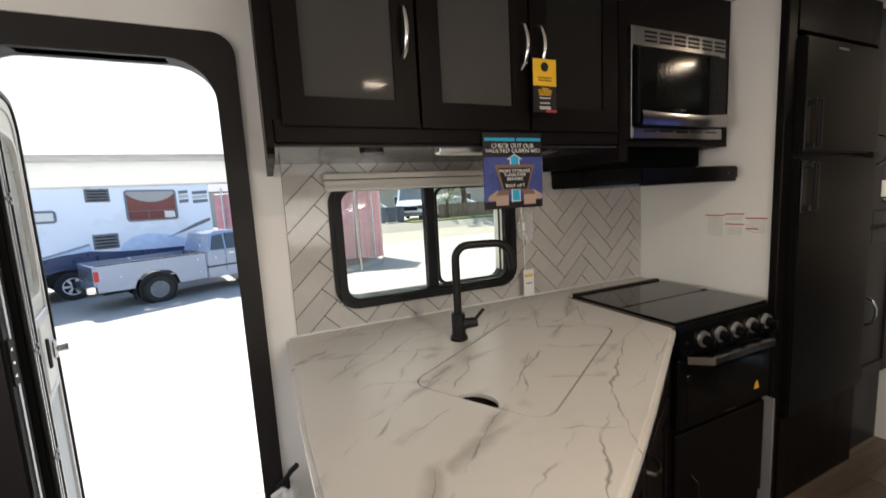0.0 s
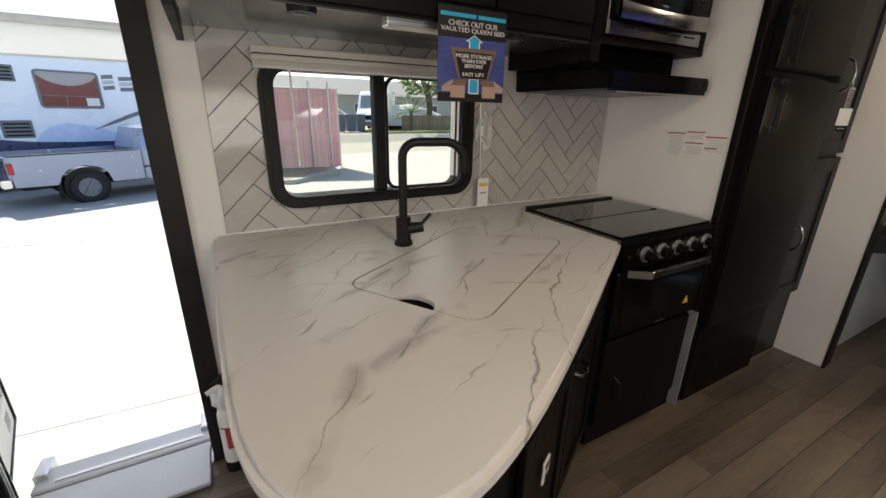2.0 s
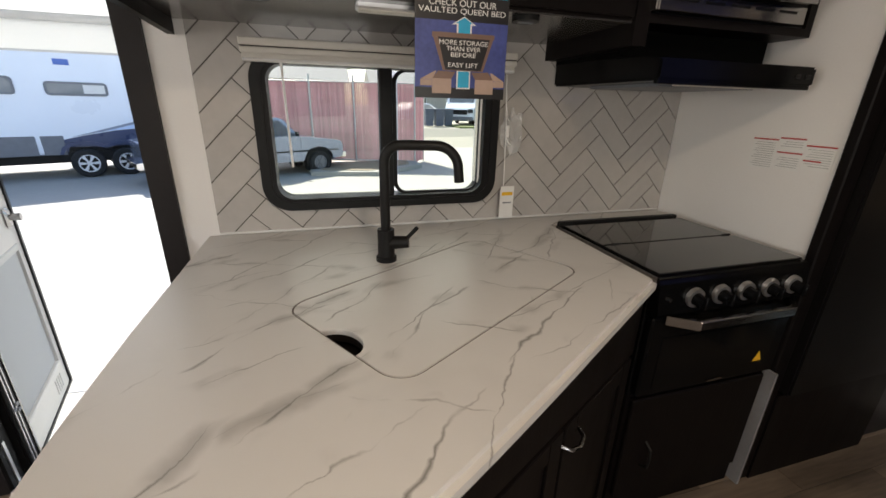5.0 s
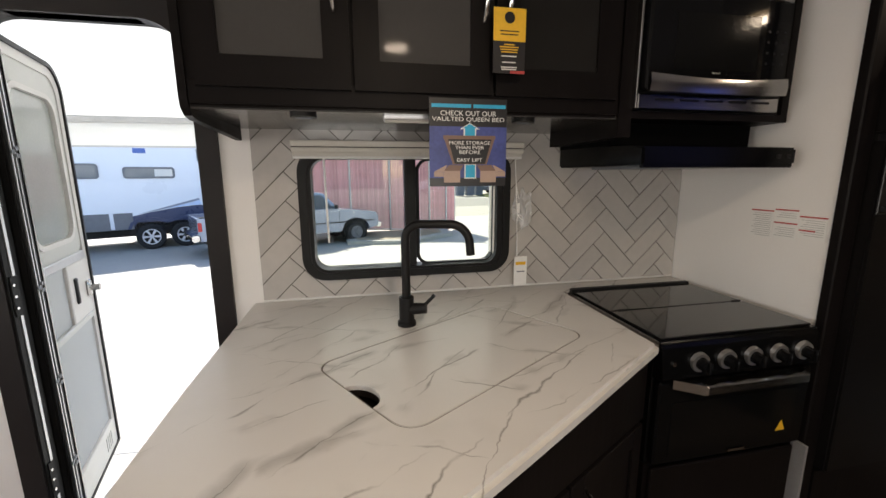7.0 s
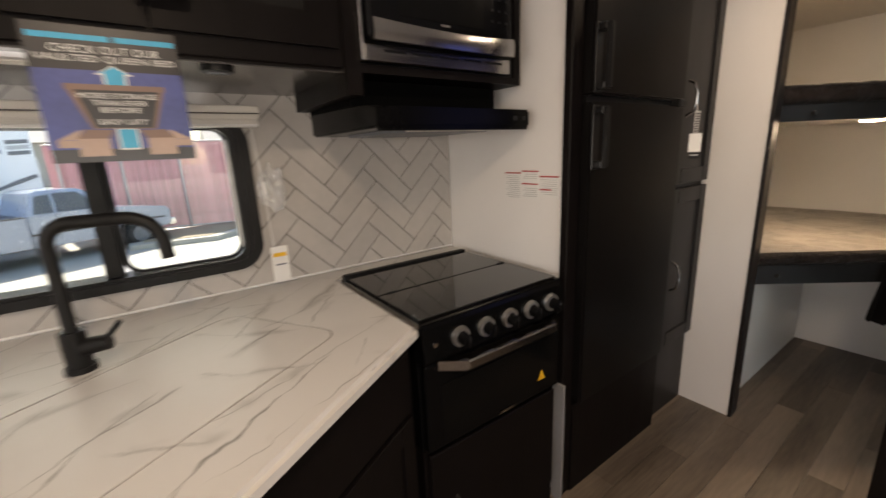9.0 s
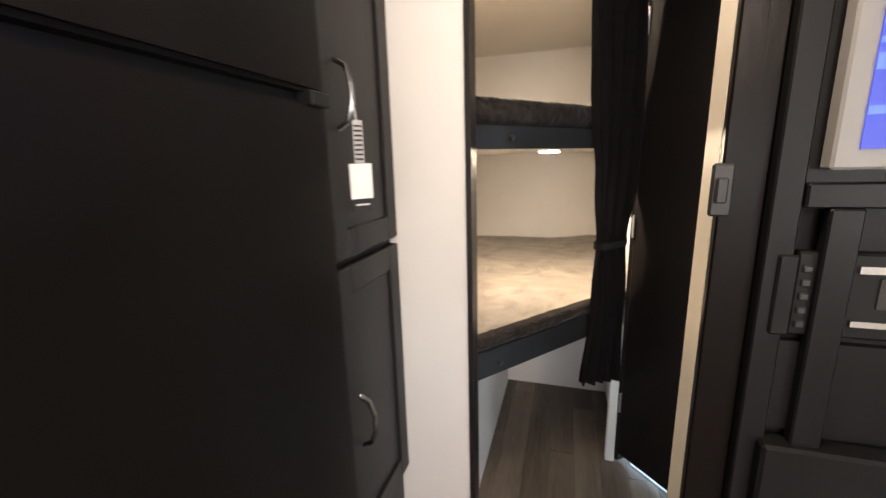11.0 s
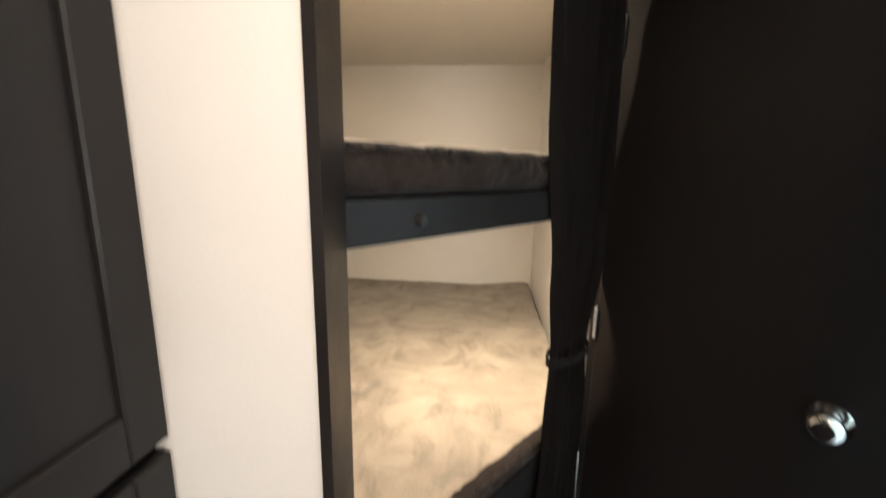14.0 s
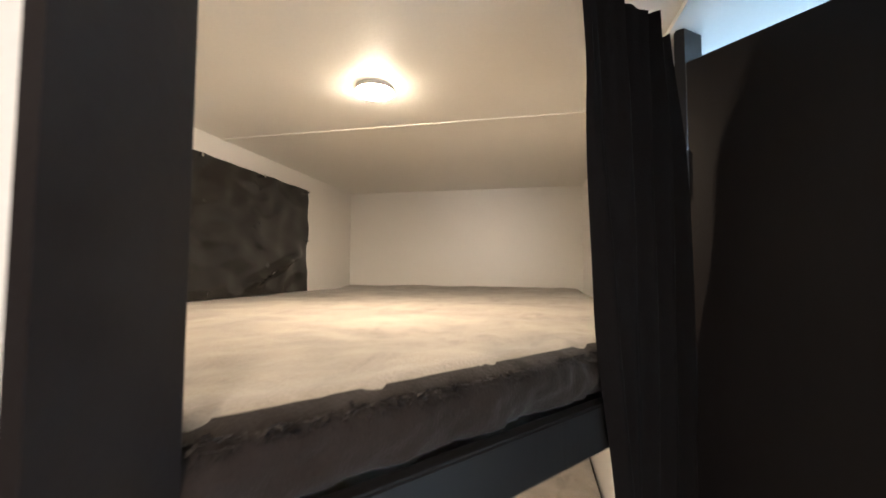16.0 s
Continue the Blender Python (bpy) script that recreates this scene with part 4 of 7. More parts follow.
for k in range(13):
    t = k / 12
    bars.append((2.220 + 0.480 * t, 1.552 - 0.016 * math.sin(math.pi * t), 1.6245 - 0.005 * math.sin(math.pi * t)))
for (xa, ya, za), (xb, yb, zb) in zip(bars, bars[1:]):
    va = [handle.verts.new(p) for p in ((xa, ya, za + 0.0255 - 0.009 * math.sin(math.pi * (xa - 2.22) / 0.48)), (xa, ya - 0.004, za), (xa, ya, za - 0.024), (xa, ya + 0.012, za - 0.024), (xa, ya + 0.012, za + 0.0255 - 0.009 * math.sin(math.pi * (xa - 2.22) / 0.48)))]
    vb = [handle.verts.new(p) for p in ((xb, yb, zb + 0.0255 - 0.009 * math.sin(math.pi * (xb - 2.22) / 0.48)), (xb, yb - 0.004, zb), (xb, yb, zb - 0.024), (xb, yb + 0.012, zb - 0.024), (xb, yb + 0.012, zb + 0.0255 - 0.009 * math.sin(math.pi * (xb - 2.22) / 0.48)))]
    for k in range(5):
        j = (k + 1) % 5
        handle.faces.new((va[k], va[j], vb[j], vb[k]))
bmesh.ops.remove_doubles(handle, verts=handle.verts, dist=1e-5)
part("handle", handle, STEEL, micro, "curved steel handle", smooth=True)
for k in range(5):
    part("vent_slot", abox(2.262 + 0.087 * k, 2.326 + 0.087 * k, 1.5805, 1.583, 1.580, 1.586), BLACK, micro)
for k in range(6):
    lou = bmesh.new()
    for r in range(3):
        box(lou, 2.265 + 0.078 * k, 2.325 + 0.078 * k, 1.5805, 1.583, 1.895 + 0.015 * r, 1.902 + 0.015 * r)
    part("louvre", lou, BLACK, micro)
for r in range(4):
    for c in range(3):
        part("key", abox(2.615 + 0.028 * c, 2.624 + 0.028 * c, 1.5612, 1.5625, 1.69 + 0.03 * r, 1.696 + 0.03 * r), BLACK, micro)
part("display", abox(2.612, 2.69, 1.5612, 1.5625, 1.815, 1.838), BLACKGLASS, micro)
part("badge", abox(2.43, 2.46, 1.5605, 1.5618, 1.655, 1.661), STEEL, micro)

# ---------------------------------------------------------------- overhead cabinet
oc = thing("overhead_cabinet", (1.57, 1.8, 1.5), "dark overhead cabinet with three smoked-glass doors", "cabinet")
part("underside", abox(1.005, 2.158, 1.612, 2.040, 1.5275, 1.545), UNDERSIDE, oc, "dark glossy underside")
part("top_box", abox(1.0, 2.158, 1.64, 2.044, 1.56, CEIL - 0.002), DARK, oc)
side_ring = [(1.60, 2.118), (2.045, 2.118), (2.045, 1.488), (1.655, 1.505), (1.622, 1.512), (1.604, 1.528), (1.60, 1.55)]
endp = bmesh.new()
va, vb = [endp.verts.new((0.985, y, z)) for y, z in side_ring], [endp.verts.new((1.004, y, z)) for y, z in side_ring]
for k in range(len(side_ring)):
    j = (k + 1) % len(side_ring)
    endp.faces.new((va[k], va[j], vb[j], vb[k]))
endp.faces.new(va[::-1]), endp.faces.new(vb)
part("end_panel", endp, DARK, oc)
part("face_rail", abox(1.0, 2.16, 1.600, 1.640, 1.531, 1.60, bevel=0.008, seg=3), DARK, oc)
part("face_frame", abox(1.0, 2.16, 1.610, 1.640, 1.59, 2.118), DARK, oc)
for x0, x1, gx0, gx1, hx in ((1.028, 1.387, 1.085, 1.322, 1.352), (1.397, 1.763, 1.461, 1.700, 1.735), (1.771, 2.140, 1.836, 2.072, 1.798)):
    z0, z1, gz0, gz1 = 1.578, 2.09, 1.650, 2.02
    # First two panes carry the painted reflection, the third a darker colour.
    door = part("door", abox(gx0 - 0.004, gx1 + 0.004, 1.596, 1.602, gz0 - 0.004, gz1 + 0.004), DARKGLASS if x0 > 1.7 else CABGLASS, oc, "darker glass in a dark frame" if x0 > 1.7 else "smoked glass, its reflection put into the grey, in a dark frame")
    fr = bmesh.new()
    for a in ((x0, gx0, z0, z1), (gx1, x1, z0, z1), (gx0, gx1, z0, gz0), (gx0, gx1, gz1, z1)):
        box(fr, a[0], a[1], 1.588, 1.609, a[2], a[3])
    part("frame", fr, DARK, door)
    part("handle", tube([(hx, 1.588, 1.762), (hx, 1.565, 1.775), (hx, 1.553, 1.805), (hx, 1.550, 1.828), (hx, 1.553, 1.85), (hx, 1.565, 1.88), (hx, 1.588, 1.893)], 0.0065, 10), CHROME, door, "chrome bow handle", smooth=True)
for px_, py_ in ((1.26, 1.65), (1.88, 1.655)):
    puck = thing("under_cabinet_speaker", (px_, py_, 1.535), "small black slotted speaker under the cabinet", "speaker", group="pucks under the cabinet")
    part("rim", acyl((px_, py_, 1.517), (px_, py_, 1.535), 0.034, seg=24), BLACK, puck, smooth=True)
    part("slot", abox(px_ - 0.02, px_ + 0.02, py_ - 0.004, py_ + 0.004, 1.514, 1.518), GREYSKIRT, puck)
strip = thing("under_cabinet_light", (1.57, 1.66, 1.51), "slim under-cabinet light strip, switched off", "light")
part("housing", abox(1.47, 1.68, 1.645, 1.69, 1.516, 1.535, bevel=0.003), ALU, strip)
part("lens", abox(1.475, 1.675, 1.650, 1.685, 1.513, 1.517), CREAM, strip)

# hanging tag on the handles
ht = thing("door_tag", (1.79, 1.57, 1.63), "yellow and black hang tag on the cabinet handles", "tag")
part("card", abox(1.748, 1.835, 1.548, 1.5495, 1.626, 1.783), INK, ht)
part("yellow_field", abox(1.748, 1.835, 1.5468, 1.5479, 1.704, 1.783), YELLOW, ht, "yellow printed field")
part("hole", acyl((1.791, 1.5467, 1.760), (1.791, 1.546, 1.760), 0.014, seg=20), INK, ht)
part("red_edge", abox(1.795, 1.835, 1.5468, 1.5479, 1.626, 1.633), RED, ht)
for zz, w in ((1.728, 0.026), (1.720, 0.024), (1.696, 0.014), (1.690, 0.026), (1.684, 0.024), (1.678, 0.022), (1.668, 0.020), (1.653, 0.018), (1.641, 0.022), (1.636, 0.020)):
    part("print_bar", abox(1.791 - w, 1.791 + w, 1.5462, 1.5472 if zz > 1.704 else 1.5479, zz - 0.0013, zz + 0.0013), INK if zz > 1.704 else (YELLOW if zz > 1.67 else PAPER), ht)

# show card below the cabinet
card = thing("show_card", (1.695, 1.592, 1.335), "printed blue and black show card hung under the cabinet", "sign")
CX0, CX1, CZ0, CZ1, CY = 1.586, 1.804, 1.335, 1.568, 1.588
CW, CH = CX1 - CX0, CZ1 - CZ0
part("board", abox(CX0, CX1, CY, CY + 0.0025, CZ0, CZ1), INK, card)


def on_card(u0, u1, v0, v1, level):
    return abox(CX0 + CW * u0, CX0 + CW * u1, CY - 0.0006 * level, CY - 0.0006 * (level - 1) - 0.0001, CZ0 + CH * v0, CZ0 + CH * v1)


def poly_on_card(pts, level):
    bm = bmesh.new()
    y0, y1 = CY - 0.0006 * level, CY - 0.0006 * (level - 1) - 0.0001
    a = [bm.verts.new((CX0 + CW * u, y0, CZ0 + CH * v)) for u, v in pts]
    b = [bm.verts.new((CX0 + CW * u, y1, CZ0 + CH * v)) for u, v in pts]
    bm.faces.new(a), bm.faces.new(b[::-1])
    for k in range(len(pts)):
        j = (k + 1) % len(pts)
        bm.faces.new((a[k], b[k], b[j], a[j]))
    return bm


part("blue_field", on_card(0, 1, 0.10, 0.686, 1), BLUE, card, "blue printed field")
for u0, u1 in ((0.03, 0.53), (0.56, 0.98)):
    part("title_bar", on_card(u0, u1, 0.896, 0.936, 1), CYAN, card, "cyan title bar")
for line, v, w, h in (("CHECK OUT OUR", 0.834, 0.716, 0.055), ("VAULTED QUEEN BED", 0.765, 0.93, 0.055)):
    text(line, 0.02, (CX0 + CW * 0.5, CY - 0.001, CZ0 + CH * v), (1, 0, 0), (0, 0, 1), PAPER, "lettering", card, fit=(w * CW, h * CH))
part("arrow_edge", poly_on_card([(0.435, 0.58), (0.597, 0.58), (0.597, 0.657), (0.645, 0.657), (0.515, 0.728), (0.385, 0.657), (0.435, 0.657)], 2), PAPER, card, "white arrow outline")
part("arrow", poly_on_card([(0.452, 0.58), (0.580, 0.58), (0.580, 0.668), (0.610, 0.668), (0.515, 0.718), (0.420, 0.668), (0.452, 0.668)], 3), CYAN, card)
part("bed_base", poly_on_card([(0.185, 0.545), (0.840, 0.545), (0.740, 0.255), (0.295, 0.255)], 3), BROWNINK, card)
part("bed_field", poly_on_card([(0.235, 0.543), (0.800, 0.543), (0.715, 0.262), (0.320, 0.262)], 4), INK, card)
part("bed_top", on_card(0.175, 0.850, 0.543, 0.585, 4), BROWNINK, card, "brown bed edge")
for line, v, w in (("MORE STORAGE", 0.502, 0.530), ("THAN EVER", 0.449, 0.374), ("BEFORE", 0.396, 0.274), ("EASY LIFT", 0.306, 0.328)):
    text(line, 0.0125, (CX0 + CW * 0.515, CY - 0.0028, CZ0 + CH * v), (1, 0, 0), (0, 0, 1), PAPER, "lettering", card, fit=(w * CW, 0.040 * CH))
part("tail_edge", on_card(0.448, 0.600, 0.090, 0.255, 2), PAPER, card, "white arrow outline")
part("arrow_tail", on_card(0.462, 0.586, 0.102, 0.250, 3), CYAN, card)
for m in (lambda u: u, lambda u: 1.045 - u):
    part("box_top", poly_on_card([(m(0.18), 0.18), (m(0.39), 0.18), (m(0.435), 0.245), (m(0.245), 0.250)], 3), BROWNINK, card, "brown box top")
    part("box_front", poly_on_card([(m(0.18), 0.045), (m(0.39), 0.045), (m(0.39), 0.18), (m(0.18), 0.18)], 4), TAN, card)
    part("wing_front", poly_on_card([(m(0.055), 0.113), (m(0.178), 0.113), (m(0.178), 0.168), (m(0.055), 0.168)], 3), TAN, card)
    part("wing_top", poly_on_card([(m(0.055), 0.170), (m(0.178), 0.170), (m(0.225), 0.245), (m(0.20), 0.243)], 4), TAN, card)

PALEINK = surface("pale_grey_print", (0.40, 0.39, 0.38), 0.6)
# safety labels on the panel beside the range
def wall_label(name, y0, y1, z0, z1, bars):
    ob = thing(name, (2.7985, (y0 + y1) / 2, z0), "white safety label with red headings on the wall", "label", group="safety labels beside the range")
    part("sheet", abox(2.7985, 2.7998, y0, y1, z0, z1), PAPER, ob)
    for zz in bars:
        part("heading", abox(2.7978, 2.7986, y0, y1, zz - 0.0048, zz), RED, ob, "red heading")
    k = z1 - 0.012
    while k > z0 + 0.006:
        if all(abs(k - b) > 0.012 for b in bars):
            part("print_line", abox(2.7980, 2.7986, y0 + 0.006, y1 - 0.006 - 0.02 * (int(k * 1000) % 3) / 3, k - 0.0016, k), PALEINK, ob)
        k -= 0.007
    return ob


wall_label("safety_label", 1.614, 1.695, 1.143, 1.240, [1.240])
wall_label("safety_label", 1.534, 1.610, 1.147, 1.247, [1.247, 1.203])
last_label = wall_label("safety_label", 1.448, 1.529, 1.157, 1.230, [1.230])
part("heading", abox(2.7976, 2.7986, 1.478, 1.527, 1.1812, 1.186), RED, last_label, "short red heading")

# ---------------------------------------------------------------- fridge and pantry
fs = thing("fridge_surround", (3.1, 1.6, 0), "dark tall surround round the refrigerator", "cabinet")
part("left_post", abox(2.786, 2.845, 1.400, 1.43, 0.0, CEIL - 0.002, bevel=0.004), DARK, fs)
part("header", abox(2.845, 3.47, 1.395, 1.43, 1.93, CEIL - 0.002), DARK, fs)
part("bottom_panel", abox(2.845, 3.47, 1.395, 1.43, 0.0, 0.385), DARK, fs)
part("right_post", abox(3.455, 3.475, 1.395, 1.43, 0.385, 1.93), DARK, fs)
part("back_box", abox(2.84, 3.47, 1.47, 2.04, 0.0, 2.0), BLACK, fs)
fr = thing("refrigerator", (3.15, 1.4, 0.39), "black two-door absorption refrigerator", "refrigerator")
part("freezer_door", abox(2.852, 3.450, 1.372, 1.415, 1.475, 1.905, bevel=0.007, seg=2), FRIDGE, fr)
part("main_door", abox(2.852, 3.450, 1.372, 1.415, 0.395, 1.455, bevel=0.007, seg=2), FRIDGE, fr)
part("gasket", abox(2.86, 3.442, 1.40, 1.46, 0.40, 1.90), BLACK, fr)
part("hinge", abox(3.40, 3.455, 1.365, 1.40, 1.452, 1.478, bevel=0.003), BLACK, fr)
for z0, z1 in ((1.486, 1.670), (1.253, 1.438)):
    hb = bmesh.new()
    box(hb, 2.856, 2.880, 1.321, 1.337, z0, z1, bevel=0.005, seg=2)
    box(hb, 2.856, 2.880, 1.337, 1.366, z0, z0 + 0.022, bevel=0.003)
    box(hb, 2.856, 2.880, 1.337, 1.366, z1 - 0.022, z1, bevel=0.003)
    box(hb, 2.853, 2.888, 1.366, 1.3715, z0 - 0.006, z1 + 0.006, bevel=0.002)
    part("handle", hb, HANDLEBLACK, fr, "black bracket handle")
part("top_badge", abox(3.07, 3.15, 1.370, 1.3725, 1.87, 1.88), STEEL, fr)

pan = thing("pantry_cabinet", (3.64, 1.6, 0), "tall slate-dark pantry with two shaker doors", "cabinet")
part("body", abox(3.478, 3.810, 1.425, 2.04, 0.0, CEIL - 0.002), SLATE, pan)
for z0, z1, hz in ((1.145, 2.0, 1.49), (0.385, 1.125, 0.735)):
    d = part("door", abox(3.525, 3.765, 1.408, 1.416, z0 + 0.05, z1 - 0.05), SLATE, pan)
    rim = bmesh.new()
    for a in ((3.482, 3.54, z0, z1), (3.752, 3.808, z0, z1), (3.54, 3.752, z0, z0 + 0.065), (3.54, 3.752, z1 - 0.065, z1)):
        box(rim, a[0], a[1], 1.400, 1.424, a[2], a[3], bevel=0.003)
    part("rim", rim, SLATE, d)
    part("handle", tube([(3.535, 1.40, hz - 0.068), (3.535, 1.376, hz - 0.055), (3.535, 1.364, hz - 0.02), (3.535, 1.364, hz + 0.02), (3.535, 1.376, hz + 0.055), (3.535, 1.40, hz + 0.068)], 0.0058, 8), NICKEL, d, "dark nickel bow handle", smooth=True)
ptag = thing("pantry_tag", (3.535, 1.36, 1.25), "white barcode tag hanging on the pantry handle", "tag")
part("string", tube([(3.535, 1.362, 1.475), (3.534, 1.357, 1.435)], 0.001, 6), WHITE, ptag)


def tag_bit(x0, x1, d0, d1, z0, z1):
    """A piece of the tag, twisted on its string towards the hall."""
    bm = abox(x0, x1, d0, d1, z0, z1)
    bmesh.ops.rotate(bm, cent=(3.534, 1.356, 0), matrix=Matrix.Rotation(radians(-38), 3, "Z"), verts=bm.verts)
    return bm


part("label_strip", tag_bit(3.524, 3.545, 1.356, 1.3575, 1.352, 1.438), PALEINK, ptag, "barcode strip")
for k in range(8):
    part("bar", tag_bit(3.526, 3.543, 1.3553, 1.3559, 1.358 + 0.0095 * k, 1.362 + 0.0095 * k), INK, ptag)
part("card", tag_bit(3.510, 3.560, 1.355, 1.3565, 1.278, 1.351), PAPER, ptag)
part("stub", tag_bit(3.514, 3.556, 1.355, 1.3565, 1.252, 1.2775), INK, ptag, "black printed stub")
part("print", tag_bit(3.520, 3.550, 1.3542, 1.3549, 1.264, 1.267), PAPER, ptag)

# ---------------------------------------------------------------- lamps
def disc_lamp(x, y, z, name, label, k=1.0, lit=LAMPGLOW):
    ob = thing(name, (x, y, z), label, "lamp")
    part("rim", acyl((x, y, z - 0.0116), (x, y, z), 0.0724 * k, 0.0735 * k, seg=36), WHITE, ob, smooth=True)
    dome = bmesh.new()
    bmesh.ops.create_uvsphere(dome, u_segments=32, v_segments=10, radius=0.072 * k)
    bmesh.ops.scale(dome, vec=(1, 1, 0.14), verts=dome.verts)
    bmesh.ops.translate(dome, vec=(x, y, z - 0.012), verts=dome.verts)
    bmesh.ops.delete(dome, geom=[v for v in dome.verts if v.co.z > z - 0.0117], context="VERTS")
    part("diffuser", dome, lit, ob, "glowing warm diffuser", smooth=True)


disc_lamp(1.635, 0.26, CEIL, "ceiling_lamp", "round warm ceiling light, switched on")
disc_lamp(3.30, 0.94, CEIL, "ceiling_lamp", "round warm ceiling light, switched on")
disc_lamp(4.616, 1.351, CEIL, "bunk_lamp", "round warm lamp over the upper bunk, lit", 0.66, BUNKGLOW)
disc_lamp(4.578, 1.015, 1.392, "bunk_lamp", "round warm lamp under the upper bunk, lit", 0.57, LOWGLOW)

# ---------------------------------------------------------------- bunks
BA, BB = Vector((3.915, 1.19)), Vector((4.545, 0.672))
bd = (BB - BA).normalized()
bn = Vector((bd.y, -bd.x))
if bn.y > 0:
    bn = -bn
BR, BL, BX = 0.677, 2.046, 5.962


def slab_ring(inset):
    a, b = BA - bn * inset, BB - bn * inset
    return [(3.845, 1.216 + inset), (a.x, a.y + 0.0), (b.x, max(b.y, BR)), (BX, BR), (BX, BL), (3.845, BL)]


def along(a, b, d0, d1, z0, z1, bevel=0.0):
    """A board along the slanting bunk front from share a to share b of its length."""
    p, q = BA.lerp(BB, a), BA.lerp(BB, b)
    ringp = [p + bn * d0, q + bn * d0, q + bn * d1, p + bn * d1]
    return prism([tuple(v) for v in ringp], z0, z1, bevel)


def front_y(x):
    if x <= BA.x:
        return 1.216
    return max(BR, BA.y + (BB.y - BA.y) * (x - BA.x) / (BB.x - BA.x))


def mattress_top(z0, z1, seed, sink=0.0):
    """The soft top: a fine sheet with a sagging, uneven surface, turned down at the front edge."""
    bm = bmesh.new()
    nx_, ny_ = 120, 70
    sheet = []
    for i in range(nx_ + 1):
        x = 3.85 + (BX - 3.85) * i / nx_
        y0 = front_y(x) + 0.012
        col = []
        for j in range(ny_ + 1):
            t = (j / ny_) ** 1.5
            y = y0 + (BL - y0) * t
            e = y - y0
            n1 = noise.noise(Vector((x * 4, y * 4, seed)))
            n2 = noise.noise(Vector((x * 15, y * 15, seed + 5)))
            n3 = noise.noise(Vector((x * 45, y * 45, seed + 9)))
            z = z1 + 0.006 * n1 + 0.003 * n2 + 0.0018 * n3 - 0.016 * max(0, 1 - e / 0.05) ** 2
            z += 0.014 * max(0, 1 - (BX - x) / 0.12) - sink * (x - 3.85) / (BX - 3.85)
            z += 0.45 * sink * max(0, 1 - (y - BR) / 0.35) * max(0, 1 - (BX - x) / 0.5)
            col.append(bm.verts.new((x, y, z)))
        sheet.append(col)
    for p, q in zip(sheet, sheet[1:]):
        for j in range(ny_):
            bm.faces.new((p[j], q[j], q[j + 1], p[j + 1]))
    return bm


def mattress_front(z0, z1, seed):
    """The plush side: a bulging, rumpled band along the slanting front."""
    bm = bmesh.new()
    n_, m_ = 110, 12
    band = []
    L = (BB - BA).length
    for i in range(n_ + 1):
        p = BA.lerp(BB, -0.05 + 1.02 * i / n_)
        col = []
        for j in range(m_ + 1):
            t = j / m_
            a = math.pi * t
            rumple = 0.010 * noise.noise(Vector((i * L / n_ * 14, t * 2.0, seed))) + 0.006 * noise.noise(Vector((i * L / n_ * 50, t * 5, seed)))
            out = -0.022 + 0.032 * math.sin(a) ** 0.45 + rumple
            q = p + bn * out
            col.append(bm.verts.new((q.x, q.y, z0 + (z1 - 0.004 - z0) * t + (0.0012 * rumple / 0.006 if j == m_ else 0))))
        band.append(col)
    for p, q in zip(band, band[1:]):
        for j in range(m_):
            bm.faces.new((p[j], q[j], q[j + 1], p[j + 1]))
    return bm


def fringe(z1, seed):
    """Tufts of pile standing over the front edge of the cover."""
    rnd = random.Random(seed)
    verts, faces = [], []
    for k in range(2600):
        p = BA.lerp(BB, rnd.uniform(-0.05, 0.97))
        out, dz = rnd.uniform(-0.026, 0.004), rnd.uniform(-0.016, 0.002)
        a = Vector((p.x + bn.x * out, p.y + bn.y * out, z1 - 0.012 + dz * 0.5))
        tip = a + Vector((bn.x * 0.009, bn.y * 0.009, rnd.uniform(-0.012, 0.006))) + Vector((bd.x, bd.y, 0)) * rnd.uniform(-0.012, 0.012)
        w = Vector((bd.x, bd.y, 0)) * rnd.uniform(0.002, 0.006)
        i = len(verts)
        verts += [tuple(a - w), tuple(a + w), tuple(tip)]
        faces.append((i, i + 1, i + 2))
    bm = bmesh.new()
    vs = [bm.verts.new(v) for v in verts]
    for f in faces:
        bm.faces.new([vs[i] for i in f])
    return bm


def bunk(name, zb0, zb1, zm1, label):
    ob = thing(name, (4.9, 1.3, zb0), label, "bunk bed")
    part("deck", prism(slab_ring(0.016), zb0 + 0.012, zb0 + 0.04), WALL, ob, "off-white deck panel")
    part("front_board", along(-0.035, 0.94, -0.014, 0.010, zb0, zb1, 0.003), SLATE, ob, "dark slate front board")
    return ob


lower = bunk("lower_bunk", 0.662, 0.752, 0.81, "lower double bunk with dark slanting front board")
upper = bunk("upper_bunk", 1.382, 1.448, 1.535, "upper double bunk with dark slanting front board")
CAPGREY = surface("grey_screw_cap", (0.022, 0.020, 0.019), 0.4)
for px0, zz in ((BA.lerp(BB, 0.15), 1.413), (BA.lerp(BB, 0.10), 0.70)):
    p0, p1 = px0 + bn * 0.010, px0 + bn * 0.022
    part("screw_cap", acyl((p0.x, p0.y, zz), (p1.x, p1.y, zz), 0.0100, 0.0075, seg=16), CAPGREY, upper if zz > 1 else lower, smooth=True)
